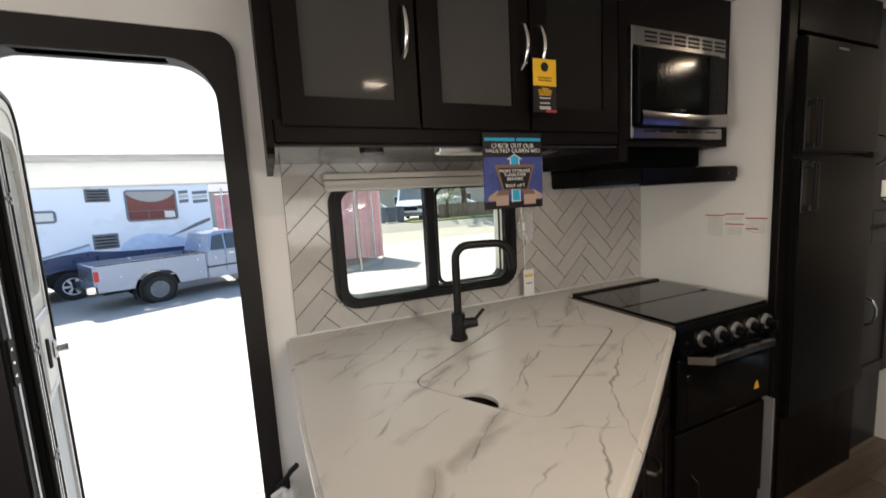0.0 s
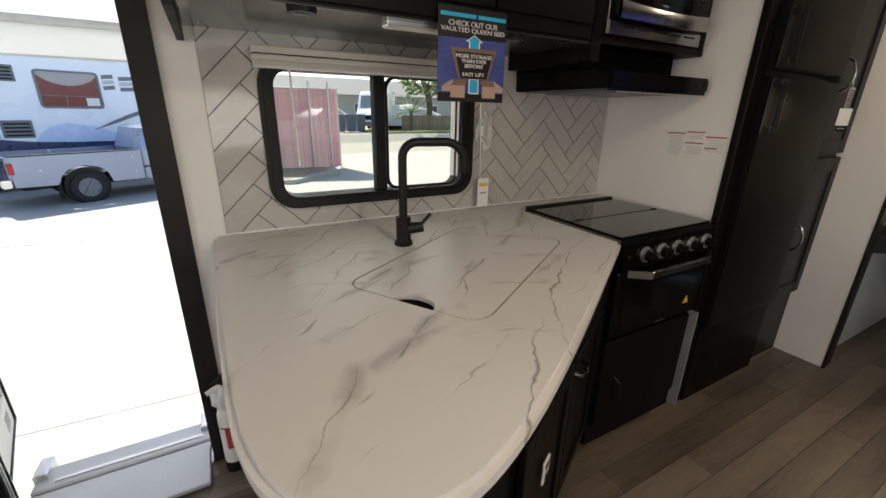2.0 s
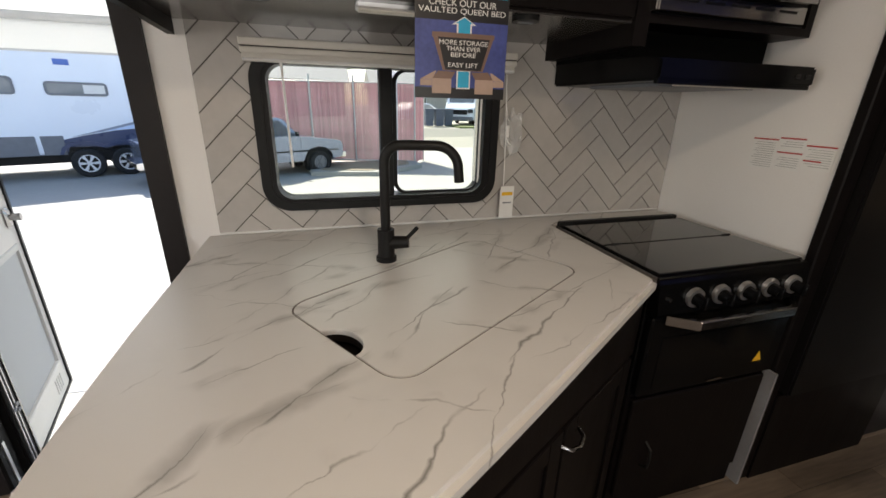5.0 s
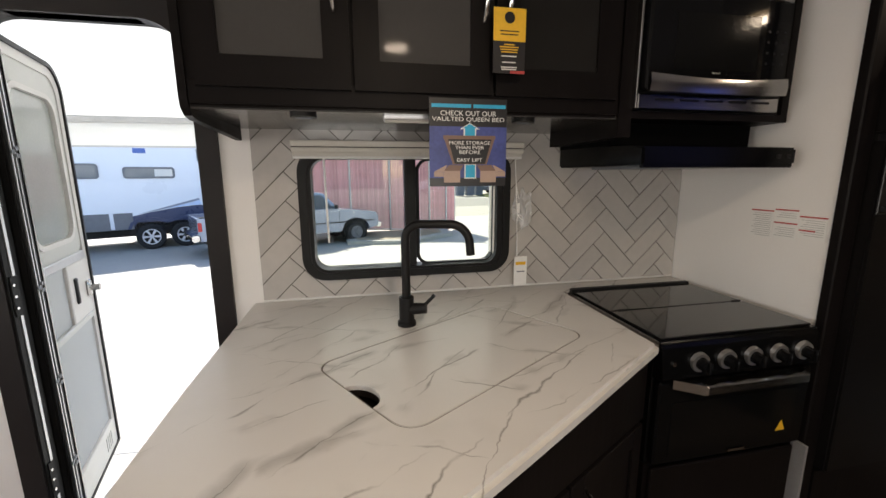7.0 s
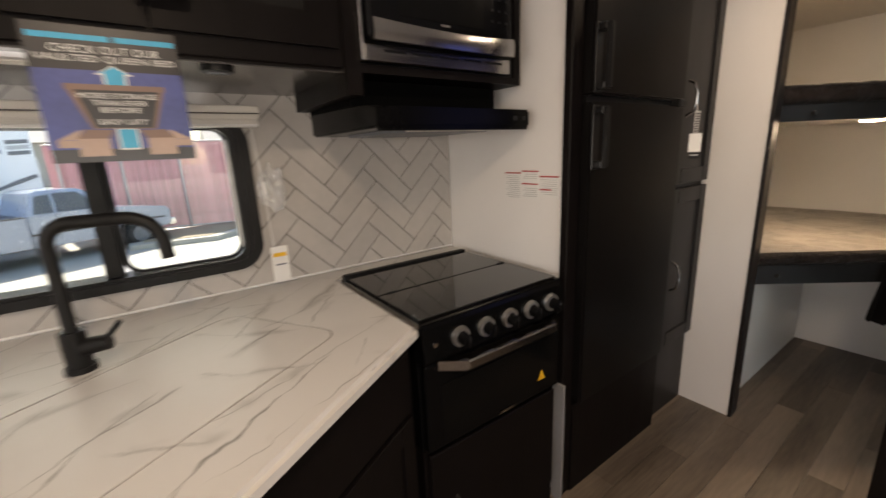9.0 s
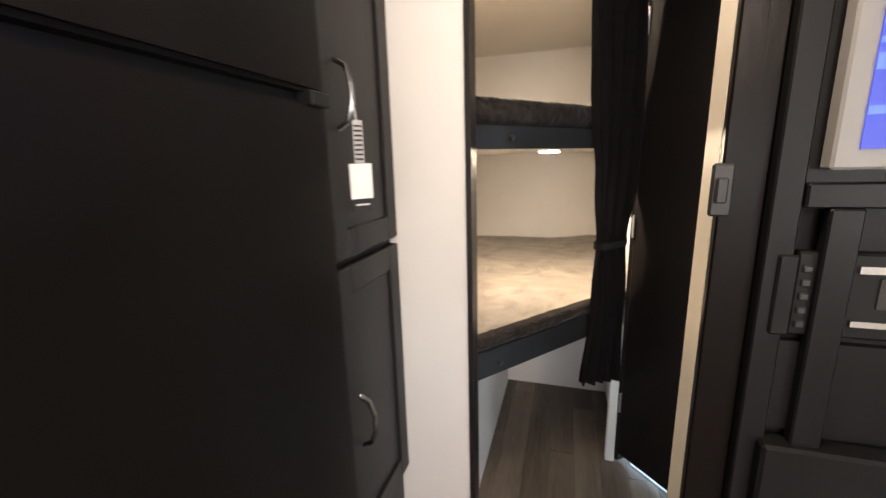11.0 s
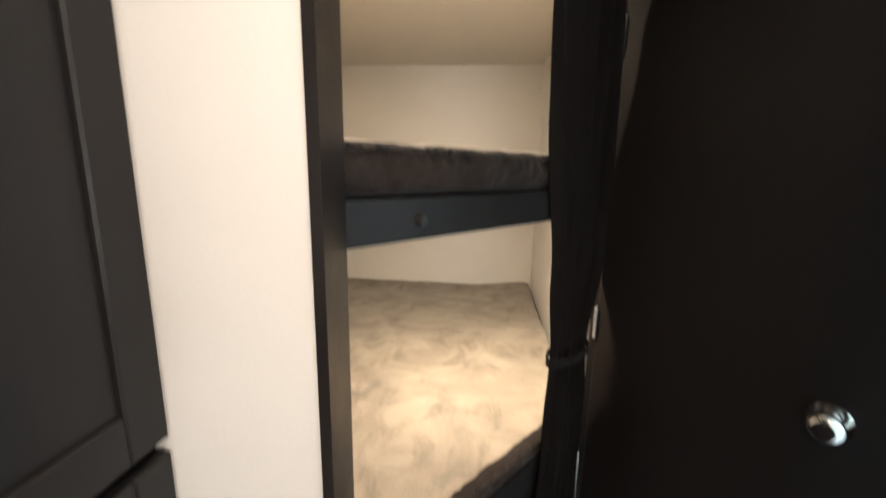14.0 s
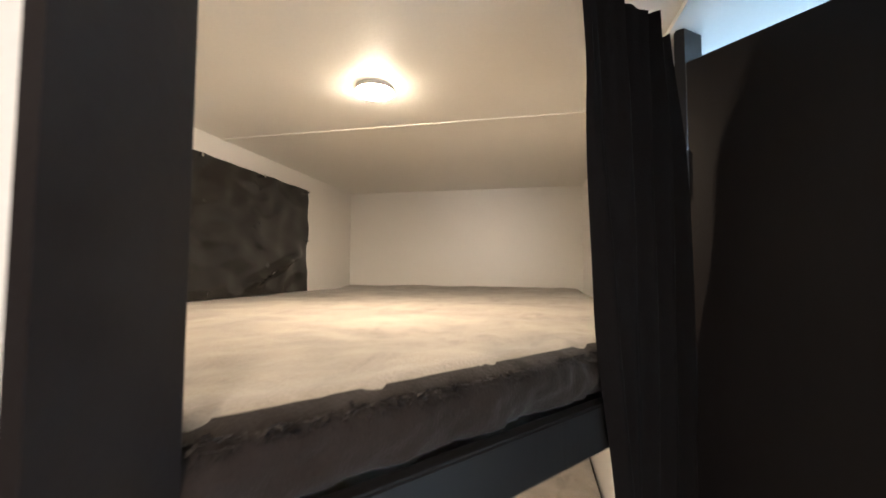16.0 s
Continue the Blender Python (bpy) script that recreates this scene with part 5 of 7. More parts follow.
for z0, z1, seed, lab in ((0.745, 0.808, 1.0, "thin mattress in brushed grey-brown plush on the lower bunk"), (1.452, 1.533, 4.0, "thick mattress in brushed grey-brown plush on the upper bunk")):
    mt = thing("mattress", (4.9, 1.3, z0), lab, "mattress")
    sag = 0.078 if z0 < 1 else 0.0
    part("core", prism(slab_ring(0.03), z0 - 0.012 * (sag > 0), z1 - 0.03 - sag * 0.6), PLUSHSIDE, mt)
    part("cover", mattress_top(z0, z1, seed, sag), PLUSH, mt, smooth=True)
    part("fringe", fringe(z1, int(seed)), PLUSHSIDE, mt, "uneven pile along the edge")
    part("front_band", mattress_front(z0, z1, seed), PLUSHSIDE, mt, "darker rumpled plush side with shade put into its colour", smooth=True)

# panels under the lower bunk
structure("wall_under_bunk_back", abox(5.06, 5.08, 0.677, 1.25, 0.0, 0.674), WALL, "off-white panel below the bunk", "wall")
ub = thing("under_bunk_cabinet", (4.5, 1.7, 0), "off-white cabinet under the lower bunk with a small black pull", "cabinet")
part("body", prism([(3.85, 1.245), (5.05, 1.245), (5.05, 2.04), (3.85, 2.04)], 0.0, 0.674), WALL, ub)
part("pull", tube([(4.63, 1.245, 0.50), (4.63, 1.225, 0.515), (4.63, 1.222, 0.55), (4.63, 1.225, 0.585), (4.63, 1.245, 0.60)], 0.006, 8), BLACK, ub, "black pull")
structure("trim_bunk_leg", abox(4.475, 4.51, 0.690, 0.727, 0.0, 0.665, bevel=0.003), WHITE, "white leg under the bunk front", "trim")

# window in the upper bunk with its blackout cover
bw = thing("window_2", (5.07, Y_WALL, BUNKWIN[2]), "bunk window behind a black blackout cover", "window", kind="structure")
cov = bmesh.new()
nu, nv = 60, 36


def cover_y(u, v):
    """Slack vinyl: shallow waves, one long fold climbing along the lower half and a short one below it."""
    y = 2.040 - 0.010 * (0.5 + noise.noise(Vector((u * 8.4, v * 8.0, 2))))
    fold = v - (0.10 + (u - 0.50) * 0.62)
    y -= 0.026 * math.exp(-(fold / 0.038) ** 2) * min(1, max(0, (u - 0.45) / 0.1)) * min(1, max(0, (0.95 - u) / 0.15))
    y -= 0.012 * math.exp(-((u - 0.72 - v * 0.3) / 0.025) ** 2) * max(0, 1 - v / 0.22)
    return y


grid = [[cov.verts.new((4.64 + (5.45 - 4.64) * i / nu, cover_y(i / nu, j / nv), 1.535 + 0.495 * j / nv)) for j in range(nv + 1)] for i in range(nu + 1)]
for i in range(nu):
    for j in range(nv):
        cov.faces.new((grid[i][j], grid[i + 1][j], grid[i + 1][j + 1], grid[i][j + 1]))
edge_back = bmesh.ops.extrude_face_region(cov, geom=cov.faces[:])["geom"]
for g in edge_back:
    if isinstance(g, bmesh.types.BMVert):
        g.co.y = 2.047
part("blackout_cover", cov, BLINDCLOTH, bw, smooth=True)
for sx_, sz_ in ((4.78, 2.02), (5.10, 2.023), (5.44, 2.02), (5.44, 1.78)):
    part("snap", acyl((sx_, 2.040, sz_), (sx_, 2.022, sz_), 0.006, seg=10), CHROME, bw)

# curtain gathered at the bunk's end
cur = thing("bunk_curtain", (4.46, 0.77, 0.4), "black privacy curtain gathered and tied at the bunk opening", "curtain")
cb = bmesh.new()
nu, nv = 72, 44
CA, CB = Vector((4.262, 0.886)), Vector((4.518, 0.681))
cd = (CB - CA).normalized()
cn = Vector((cd.y, -cd.x))
if cn.y > 0:
    cn = -cn
rows_ = []


def drape(z, table):
    """Reads a smooth outline off a few heights."""
    for (za, va), (zb, vb) in zip(table, table[1:]):
        if z >= zb:
            t = (z - zb) / (za - zb)
            t = t * t * (3 - 2 * t)
            return vb + (va - vb) * min(1, max(0, t))
    return table[-1][1]


INNER = [(2.09, -0.020), (1.90, -0.002), (1.60, 0.018), (1.25, 0.052), (1.03, 0.080), (0.80, 0.060), (0.42, 0.016)]
OUTER = [(2.09, 0.232), (1.80, 0.274), (1.30, 0.305), (1.03, 0.262), (0.80, 0.285), (0.42, 0.300)]
for j in range(nv + 1):
    z = 2.062 - (2.062 - 0.455) * j / nv
    lo_s, hi_s = drape(z, INNER), drape(z, OUTER)
    tie = math.exp(-((z - 1.03) / 0.10) ** 2)
    row = []
    for i in range(nu + 1):
        u = i / nu
        top = max(0, (z - 1.80) / 0.26)
        amp = (0.016 + 0.008 * math.sin(5 * u + z * 2)) * (1 - 0.45 * tie)
        d = amp * math.sin(u * 2 * math.pi * 4.4 + 0.7 * math.sin(z * 2.2 + 1) + 0.8 * noise.noise(Vector((u * 3, z * 1.6, 4)))) + 0.016 * noise.noise(Vector((u * 6, z * 2, 1)))
        d += 0.006 * top * math.sin(u * 2 * math.pi * 11)
        q = CA + cd * (lo_s + (hi_s - lo_s) * u) + cn * (d + 0.012)
        drop = 0.012 * math.sin(u * 19) * (1 - j / nv) ** 4 - 0.055 * u * (j / nv) ** 6 + 0.03 * (1 - u) * (j / nv) ** 6
        row.append(cb.verts.new((q.x, q.y, z + drop)))
    rows_.append(row)
for a, b in zip(rows_, rows_[1:]):
    for i in range(nu):
        cb.faces.new((a[i], a[i + 1], b[i + 1], b[i]))
bmesh.ops.solidify(cb, geom=cb.faces[:], thickness=0.002)
part("cloth", cb, CURTAIN, cur, smooth=True)
tie_bm = bmesh.new()
tc0 = CA + cd * 0.171 + cn * 0.012
for k in range(24):
    a0, a1 = 2 * math.pi * k / 24, 2 * math.pi * (k + 1) / 24
    pts = []
    for a, zz in ((a0, 1.015), (a1, 1.015), (a1, 1.04), (a0, 1.04)):
        q = tc0 + cd * (0.094 * math.cos(a)) + cn * (0.036 * math.sin(a))
        pts.append(tie_bm.verts.new((q.x, q.y, zz)))
    tie_bm.faces.new(pts)
part("tie_band", tie_bm, CURTAIN, cur)
part("track", abox(3.93, 4.6, 0.69, 0.70, CEIL - 0.012, CEIL - 0.001), WHITE, cur)

# ---------------------------------------------------------------- bathroom door, bathroom, media wall
H, K = Vector((4.486, 0.667)), Vector((4.045, 0.260))
dd = (K - H).normalized()
dang = math.degrees(math.atan2(dd.y, dd.x))
bdoor = thing("bathroom_door", Matrix.Translation((H.x, H.y, 0)) @ pose(0, 0, 0, 0, 0, dang), "dark flush bathroom door standing ajar with a steel knob", "door")
part("slab", abox(0.0, 0.60, -0.016, 0.016, 0.05, 2.032, bevel=0.003), DOORDARK, bdoor, local=True)
for side in (-1, 1):
    kb = acyl((0.486, side * 0.016, 1.05), (0.486, side * 0.022, 1.05), 0.034, seg=32)
    cyl(kb, (0.486, side * 0.022, 1.05), (0.486, side * 0.045, 1.05), 0.013, seg=20)
    sp = bmesh.new()
    bmesh.ops.create_uvsphere(sp, u_segments=28, v_segments=16, radius=0.028)
    bmesh.ops.scale(sp, vec=(1, 0.62, 1), verts=sp.verts)
    bmesh.ops.translate(sp, vec=(0.486, side * 0.060, 1.05), verts=sp.verts)
    me = bpy.data.meshes.new("tmp")
    sp.to_mesh(me)
    sp.free()
    kb.from_mesh(me)
    cyl(kb, (0.486, side * 0.078, 1.05), (0.486, side * 0.0795, 1.05), 0.017, seg=20)
    part("knob", kb, CHROME, bdoor, "brushed steel knob", local=True, smooth=True)
part("pin", acyl((0.555, -0.016, 1.056), (0.555, -0.0195, 1.056), 0.0035, seg=10), CHROME, bdoor, local=True)
for hz in (0.3, 1.08, 1.82):
    part("hinge", abox(-0.006, 0.002, -0.022, 0.024, hz - 0.045, hz + 0.045, bevel=0.001), ALU, bdoor, "pale hinge", local=True)

structure("trim_bath_wall_edge", abox(3.566, 3.5868, 0.622, 0.6895, 0.0, CEIL - 0.002, bevel=0.003), GLOSSTRIM, "glossy dark brown trim board on the wall end", "trim")
catch = thing("door_catch", (3.55, 0.70, 1.28), "grey plastic door catch on the wall edge", "catch")
part("plate", abox(3.556, 3.5658, 0.672, 0.706, 1.245, 1.335, bevel=0.004), GREYPLASTIC, catch)
part("tongue", abox(3.5485, 3.5558, 0.682, 0.700, 1.268, 1.312, bevel=0.003), GREYPLASTIC, catch, "grey spring tongue")
media = thing("media_cabinet", (3.55, 0.3, 0), "slate-grey media cabinet with screen and stereo niche", "cabinet")
part("frame_stile", abox(3.546, 3.572, 0.578, 0.620, 0.0, CEIL - 0.002, bevel=0.003), MEDIASLATE, media)
part("top_panel", abox(3.556, 3.572, Y_OFF + 0.002, 0.576, 1.30, CEIL - 0.002), MEDIASLATE, media)
part("shelf_rail", abox(3.540, 3.572, Y_OFF + 0.002, 0.577, 1.262, 1.302, bevel=0.003), MEDIASLATE, media)
part("mid_panel", abox(3.556, 3.572, Y_OFF + 0.002, 0.576, 0.86, 1.03), MEDIASLATE, media)
part("upright", abox(3.536, 3.560, 0.500, 0.545, 0.84, 1.262, bevel=0.003), MEDIASLATE, media, "slate upright before the niche")
part("lower_panel", abox(3.556, 3.572, Y_OFF + 0.002, 0.576, 0.0, 0.66), MEDIASLATE, media)
part("lower_door", abox(3.546, 3.556, 0.02, 0.505, 0.03, 0.64, bevel=0.003), MEDIASLATE, media)
part("door_pull", acyl((3.546, 0.52, 0.632), (3.532, 0.52, 0.632), 0.013, 0.011, seg=20), NICKEL, media, "round pull", smooth=True)
part("niche_front", abox(3.520, 3.572, Y_OFF + 0.002, 0.590, 0.675, 0.842, bevel=0.006), BLACK, media, "black glossy panel below the niche")
part("back_panel", abox(3.5721, 3.5866, Y_OFF + 0.002, 0.62, 0.0, CEIL - 0.002), BLACK, media)
tv = thing("television", (3.53, 0.2, 1.33), "flat screen showing blue stripes, with a silver bezel", "television")
part("bezel", abox(3.524, 3.5558, -0.20, 0.562, 1.322, 1.79, bevel=0.004), SILVERBEZEL, tv, "silver bezel")
TVBLUE = glow("blue_screen", (0.04, 0.09, 0.85), 0.16)
TVPALE = glow("pale_blue_stripe", (0.12, 0.24, 1.0), 0.24)
part("screen", abox(3.5212, 3.5242, -0.18, 0.532, 1.352, 1.77), TVBLUE, tv, "lit blue screen")
for zz, th in ((1.40, 0.012), (1.46, 0.022), (1.495, 0.008), (1.52, 0.022), (1.57, 0.014), (1.60, 0.006), (1.63, 0.022), (1.69, 0.014)):
    part("stripe", abox(3.5192, 3.5212, -0.18, 0.532, zz, zz + th), TVPALE, tv)
stereo = thing("stereo", (3.55, 0.4, 1.05), "black stereo with grey buttons and chrome trim", "stereo")
part("face", abox(3.548, 3.572, 0.20, 0.572, 1.045, 1.190, bevel=0.004), BLACK, stereo)
part("display", abox(3.545, 3.549, 0.27, 0.46, 1.10, 1.15), CABGLASS, stereo)
# Black strip that paints the shadow in the niche's corner.
part("corner_shade", abox(3.540, 3.5485, 0.572, 0.600, 1.045, 1.185, bevel=0.003), BLACK, stereo)
for k in range(5):
    part("button", abox(3.543, 3.549, 0.550 + 0.0001 * k, 0.564, 1.06 + 0.024 * k, 1.072 + 0.024 * k, bevel=0.002), GREYPLASTIC, stereo, "grey button")
part("trim", abox(3.543, 3.549, 0.27, 0.49, 1.158, 1.170), CHROME, stereo)
part("trim", abox(3.543, 3.549, 0.27, 0.49, 1.068, 1.078), CHROME, stereo)
structure("wall_bath_back", abox(3.72, 5.96, Y_OFF, Y_OFF + 0.004, 0.0, CEIL), WALL, "off-white bathroom wall", "wall")

# ---------------------------------------------------------------- fire extinguisher
fe = thing("fire_extinguisher", (0.93, 2.0, 0), "white fire extinguisher with red label, plastic-wrapped head", "fire extinguisher")
ex, ey = 0.935, 1.985
part("foot", acyl((ex, ey, 0.0), (ex, ey, 0.045), 0.036, seg=24), BLACK, fe, smooth=True)
cylb = acyl((ex, ey, 0.04), (ex, ey, 0.25), 0.0345, seg=28)
cyl(cylb, (ex, ey, 0.25), (ex, ey, 0.30), 0.0345, 0.02, seg=28)
part("cylinder", cylb, WHITE, fe, smooth=True)
band = acyl((ex, ey, 0.11), (ex, ey, 0.205), 0.0350, seg=28, caps=False)
bmesh.ops.delete(band, geom=[v for v in band.verts if abs(math.atan2(v.co.y - ey, v.co.x - ex) + 1.15) > 1.0], context="VERTS")
part("label_band", band, RED, fe, "red printed label", smooth=True)
for k in range(4):
    lb = bmesh.new()
    cyl(lb, (ex, ey, 0.125 + 0.02 * k), (ex, ey, 0.129 + 0.02 * k), 0.0354, seg=28, caps=False)
    bmesh.ops.delete(lb, geom=[v for v in lb.verts if abs(math.atan2(v.co.y - ey, v.co.x - ex) + 1.2) > 0.5 - 0.1 * (k % 2)], context="VERTS")
    part("label_print", lb, PAPER, fe, smooth=True)
part("upper_label", acyl((ex, ey, 0.20), (ex, ey, 0.206), 0.0350, seg=28, caps=False), INK, fe, smooth=True)
bag = bmesh.new()
bmesh.ops.create_icosphere(bag, subdivisions=4, radius=0.040)
for v in bag.verts:
    v.co *= 1 + 0.28 * noise.noise(v.co * 55)
    v.co.z *= 1.35
bmesh.ops.translate(bag, vec=(ex, ey, 0.325), verts=bag.verts)
part("plastic_wrap", bag, surface("white_plastic_film", (0.72, 0.70, 0.68), 0.3, var=0.1, scale=30), fe, "crumpled plastic wrap", smooth=True)
hd = tube([(ex - 0.03, ey, 0.375), (ex + 0.0, ey - 0.005, 0.40), (ex + 0.02, ey - 0.01, 0.43), (ex + 0.045, ey - 0.02, 0.455)], 0.010, 8)
cyl(hd, (ex, ey, 0.36), (ex, ey, 0.40), 0.016, seg=14)
part("handle", hd, BLACK, fe, "black squeeze handle", smooth=True)
part("nozzle", tube([(ex - 0.01, ey - 0.01, 0.375), (ex - 0.05, ey - 0.02, 0.36)], 0.009, 8), WHITE, fe, smooth=True)


# ---------------------------------------------------------------- outside: ground
def ground_sheet():
    bm = bmesh.new()
    box(bm, -300, 300, -120, 400, GROUND - 0.3, GROUND)
    return bm


structure("ground", ground_sheet(), CONCRETE, "sun-bleached concrete yard", "ground")
STREET = -0.03         # level of the far side of the street, which lies a little higher
slope = bmesh.new()
near, far = [(-60, 19.0), (90, 22.5)], [(-60, 20.9), (90, 28.9)]
sv = [slope.verts.new((x, y, GROUND - 0.02)) for x, y in near] + [slope.verts.new((x, y, STREET)) for x, y in far[::-1]]
lv = [slope.verts.new((v.co.x, v.co.y, GROUND - 0.2)) for v in sv]
slope.faces.new(sv), slope.faces.new(lv[::-1])
for k in range(4):
    slope.faces.new((sv[k], lv[k], lv[(k + 1) % 4], sv[(k + 1) % 4]))
road = structure("road", slope, ASPHALT, "pale worn street rising gently", "road")
structure("ground_far", prism([(-60, 20.9), (90, 28.9), (90, 150), (-60, 150)], GROUND - 0.2, STREET + 0.001), ASPHALT, "pale ground across the street", "ground")
for x0, y0, x1, y1 in ((-6, 3.95, 8, 3.35), (-8, 9.0, 12, 8.2)):
    d = Vector((x1 - x0, y1 - y0)).normalized()
    n_ = Vector((-d.y, d.x)) * 0.004
    structure("ground_joint", prism([(x0 + n_.x, y0 + n_.y), (x0 - n_.x, y0 - n_.y), (x1 - n_.x, y1 - n_.y), (x1 + n_.x, y1 + n_.y)], GROUND + 0.001, GROUND + 0.004), GREYSKIRT, "dark joint in the concrete", "joint")
structure("pavement_verge", prism([(9.5, 24.8), (59, 27.4), (59, 30.5), (9.5, 28)], STREET, STREET + 0.08), GRASS, "strip of dry grass across the street", "verge")
structure("kerb_island", prism([(1.0, 13.05), (2.9, 12.75), (4.6, 14.2), (4.7, 15.6), (0.8, 15.0)], GROUND + 0.001, GROUND + 0.12, 0.03), CONCRETE, "raised concrete kerb before the fence", "kerb")

SOIL = surface("dry_soil", (0.30, 0.25, 0.17), 0.95, var=0.25, scale=2, fine=30, bump=0.5)
structure("ground_soil", prism([(1.3, 13.3), (2.75, 13.05), (4.2, 14.3), (4.3, 15.3), (1.1, 14.8)], GROUND + 0.10, GROUND + 0.135), SOIL, "dry soil inside the kerb", "soil")

# own awning over the entry
aw = thing("awning", (0.6, 3.4, 1.8), "white patio awning rolled out over the entry", "awning")
AX0, AX1 = -3.2, 3.4
cloth = bmesh.new()
nu, nv = 10, 8
pts = [[cloth.verts.new((AX0 + (AX1 - AX0) * i / nu, 2.12 + 2.5 * j / nv, 2.32 - 0.44 * j / nv - 0.05 * math.sin(math.pi * j / nv))) for j in range(nv + 1)] for i in range(nu + 1)]
for i in range(nu):
    for j in range(nv):
        cloth.faces.new((pts[i][j], pts[i + 1][j], pts[i + 1][j + 1], pts[i][j + 1]))
bmesh.ops.solidify(cloth, geom=cloth.faces[:], thickness=0.002)
part("cloth", cloth, AWNING, aw, smooth=True)
part("roller", acyl((AX0, 4.64, 1.875), (AX1, 4.64, 1.875), 0.042, seg=20), GALV, aw, "pale grey roller tube", smooth=True)
part("valance", abox(AX0, AX1, 4.660, 4.663, 1.635, 1.85), surface("white_valance_cloth", (0.86, 0.86, 0.83), 0.7, var=0.02, scale=2), aw)
part("valance_hem", abox(AX0, AX1, 4.657, 4.666, 1.625, 1.640), GALV, aw)
# outer skin of the own trailer above the entry
structure("wall_outer_skin", wall_with_holes(Y_WALL + 0.052, Y_WALL + 0.062, X_FRONT, X_REAR, -0.45, 2.4, [(DOOR[0] - 0.05, DOOR[1] + 0.03, -0.1, 1.9), WIN, BUNKWIN]), GEL, "white outer skin of the trailer", "wall")
structure("roof", abox(X_FRONT - 0.1, X_REAR + 0.1, Y_OFF - 0.1, Y_WALL + 0.07, 2.36, 2.42), GEL, "white trailer roof", "roof")


ALLOY = surface("silver_alloy", (0.72, 0.73, 0.75), 0.4, metal=0.3, var=0.04)


# ---------------------------------------------------------------- wheels, shared
def wheel_mesh(r, w):
    tyre = bmesh.new()
    prof = [(r * 0.62, -w / 2), (r * 0.9, -w / 2), (r, -w * 0.36), (r, w * 0.36), (r * 0.9, w / 2), (r * 0.62, w / 2)]
    seg = 32
    rings = [[tyre.verts.new((p * math.cos(2 * math.pi * k / seg), q, p * math.sin(2 * math.pi * k / seg))) for p, q in prof] for k in range(seg)]
    for k in range(seg):
        a, b = rings[k], rings[(k + 1) % seg]
        for i in range(len(prof)):
            j = (i + 1) % len(prof)
            tyre.faces.new((a[i], a[j], b[j], b[i]))
    rim = bmesh.new()
    cyl(rim, (0, -w * 0.30, 0), (0, w * 0.30, 0), r * 0.63, seg=32)
    spokes = bmesh.new()
    cyl(spokes, (0, -w * 0.46, 0), (0, -w * 0.3, 0), r * 0.15, seg=16)
    ring_plate([(r * 0.63 * math.cos(2 * math.pi * k / 32), r * 0.63 * math.sin(2 * math.pi * k / 32)) for k in range(32)], [(r * 0.55 * math.cos(2 * math.pi * k / 32), r * 0.55 * math.sin(2 * math.pi * k / 32)) for k in range(32)], -w * 0.47, -w * 0.30, lambda u, v, d: (u, d, v), spokes)
    for k in range(6):
        a = 2 * math.pi * k / 6
        c, s = math.cos(a), math.sin(a)
        q = [Vector((c * r * 0.1 - s * h, 0, s * r * 0.1 + c * h)) for h in (-r * 0.05, r * 0.05)] + [Vector((c * r * 0.6 - s * h, 0, s * r * 0.6 + c * h)) for h in (r * 0.105, -r * 0.105)]
        lo_, hi_ = [spokes.verts.new((v.x, -w * 0.44, v.z)) for v in q], [spokes.verts.new((v.x, -w * 0.30, v.z)) for v in q]
        spokes.faces.new(lo_), spokes.faces.new(hi_[::-1])
        for i in range(4):
            j = (i + 1) % 4
            spokes.faces.new((lo_[i], hi_[i], hi_[j], lo_[j]))
    return tyre, rim, spokes


def add_wheel(parent, x, y, z, r, w, alloy=True):
    tyre, rim, spokes = wheel_mesh(r, w)
    for bm in (tyre, rim, spokes):
        bmesh.ops.translate(bm, vec=(x, y, z), verts=bm.verts)
    t = part("wheel", tyre, TYRE, parent, local=True, smooth=True)
    part("rim", rim, BLACK if alloy else GREYSKIRT, t, "dark wheel well" if alloy else "plain steel rim")
    part("spokes", spokes, ALLOY if alloy else GREYSKIRT, t)


def side_extrude(profile, y0, y1, bevel=0.0, taper=0.0):
    """A profile in x and z, drawn across from y0 to y1."""
    bm = bmesh.new()
    a = [bm.verts.new((x, y0, z)) for x, z in profile]
    b = [bm.verts.new((x, y1, z)) for x, z in profile]
    bm.faces.new(a), bm.faces.new(b[::-1])
    for k in range(len(profile)):
        j = (k + 1) % len(profile)
        bm.faces.new((a[k], b[k], b[j], a[j]))
    if bevel:
        bmesh.ops.bevel(bm, geom=[e for e in bm.edges], offset=bevel, segments=2, affect="EDGES")
    return bm


# ---------------------------------------------------------------- neighbouring trailer
TA = 26
tr = thing("travel_trailer", Matrix.Translation((-4.4, 14.0, GROUND)) @ pose(0, 0, 0, 0, 0, TA), "white travel trailer with navy swoosh and alloy wheels", "trailer")
G = -GROUND
part("body", side_extrude([(-9.0, 0.62), (-9.0, 3.35), (-8.7, 3.55), (3.75, 3.55), (4.15, 3.30), (4.17, 0.62)], 0.0, 2.45, 0.05), GEL, tr, local=True)
for x0, x1 in ((-9.0, -1.27), (-1.18, -0.74)):
    part("skirt", abox(x0, x1, -0.012, 0.3, 0.61, 1.09, bevel=0.006), GREYSKIRT, tr, "grey lower skirt", local=True)
part("chassis", abox(-8.8, 4.3, 0.25, 2.2, 0.38, 0.60), BLACK, tr, local=True)
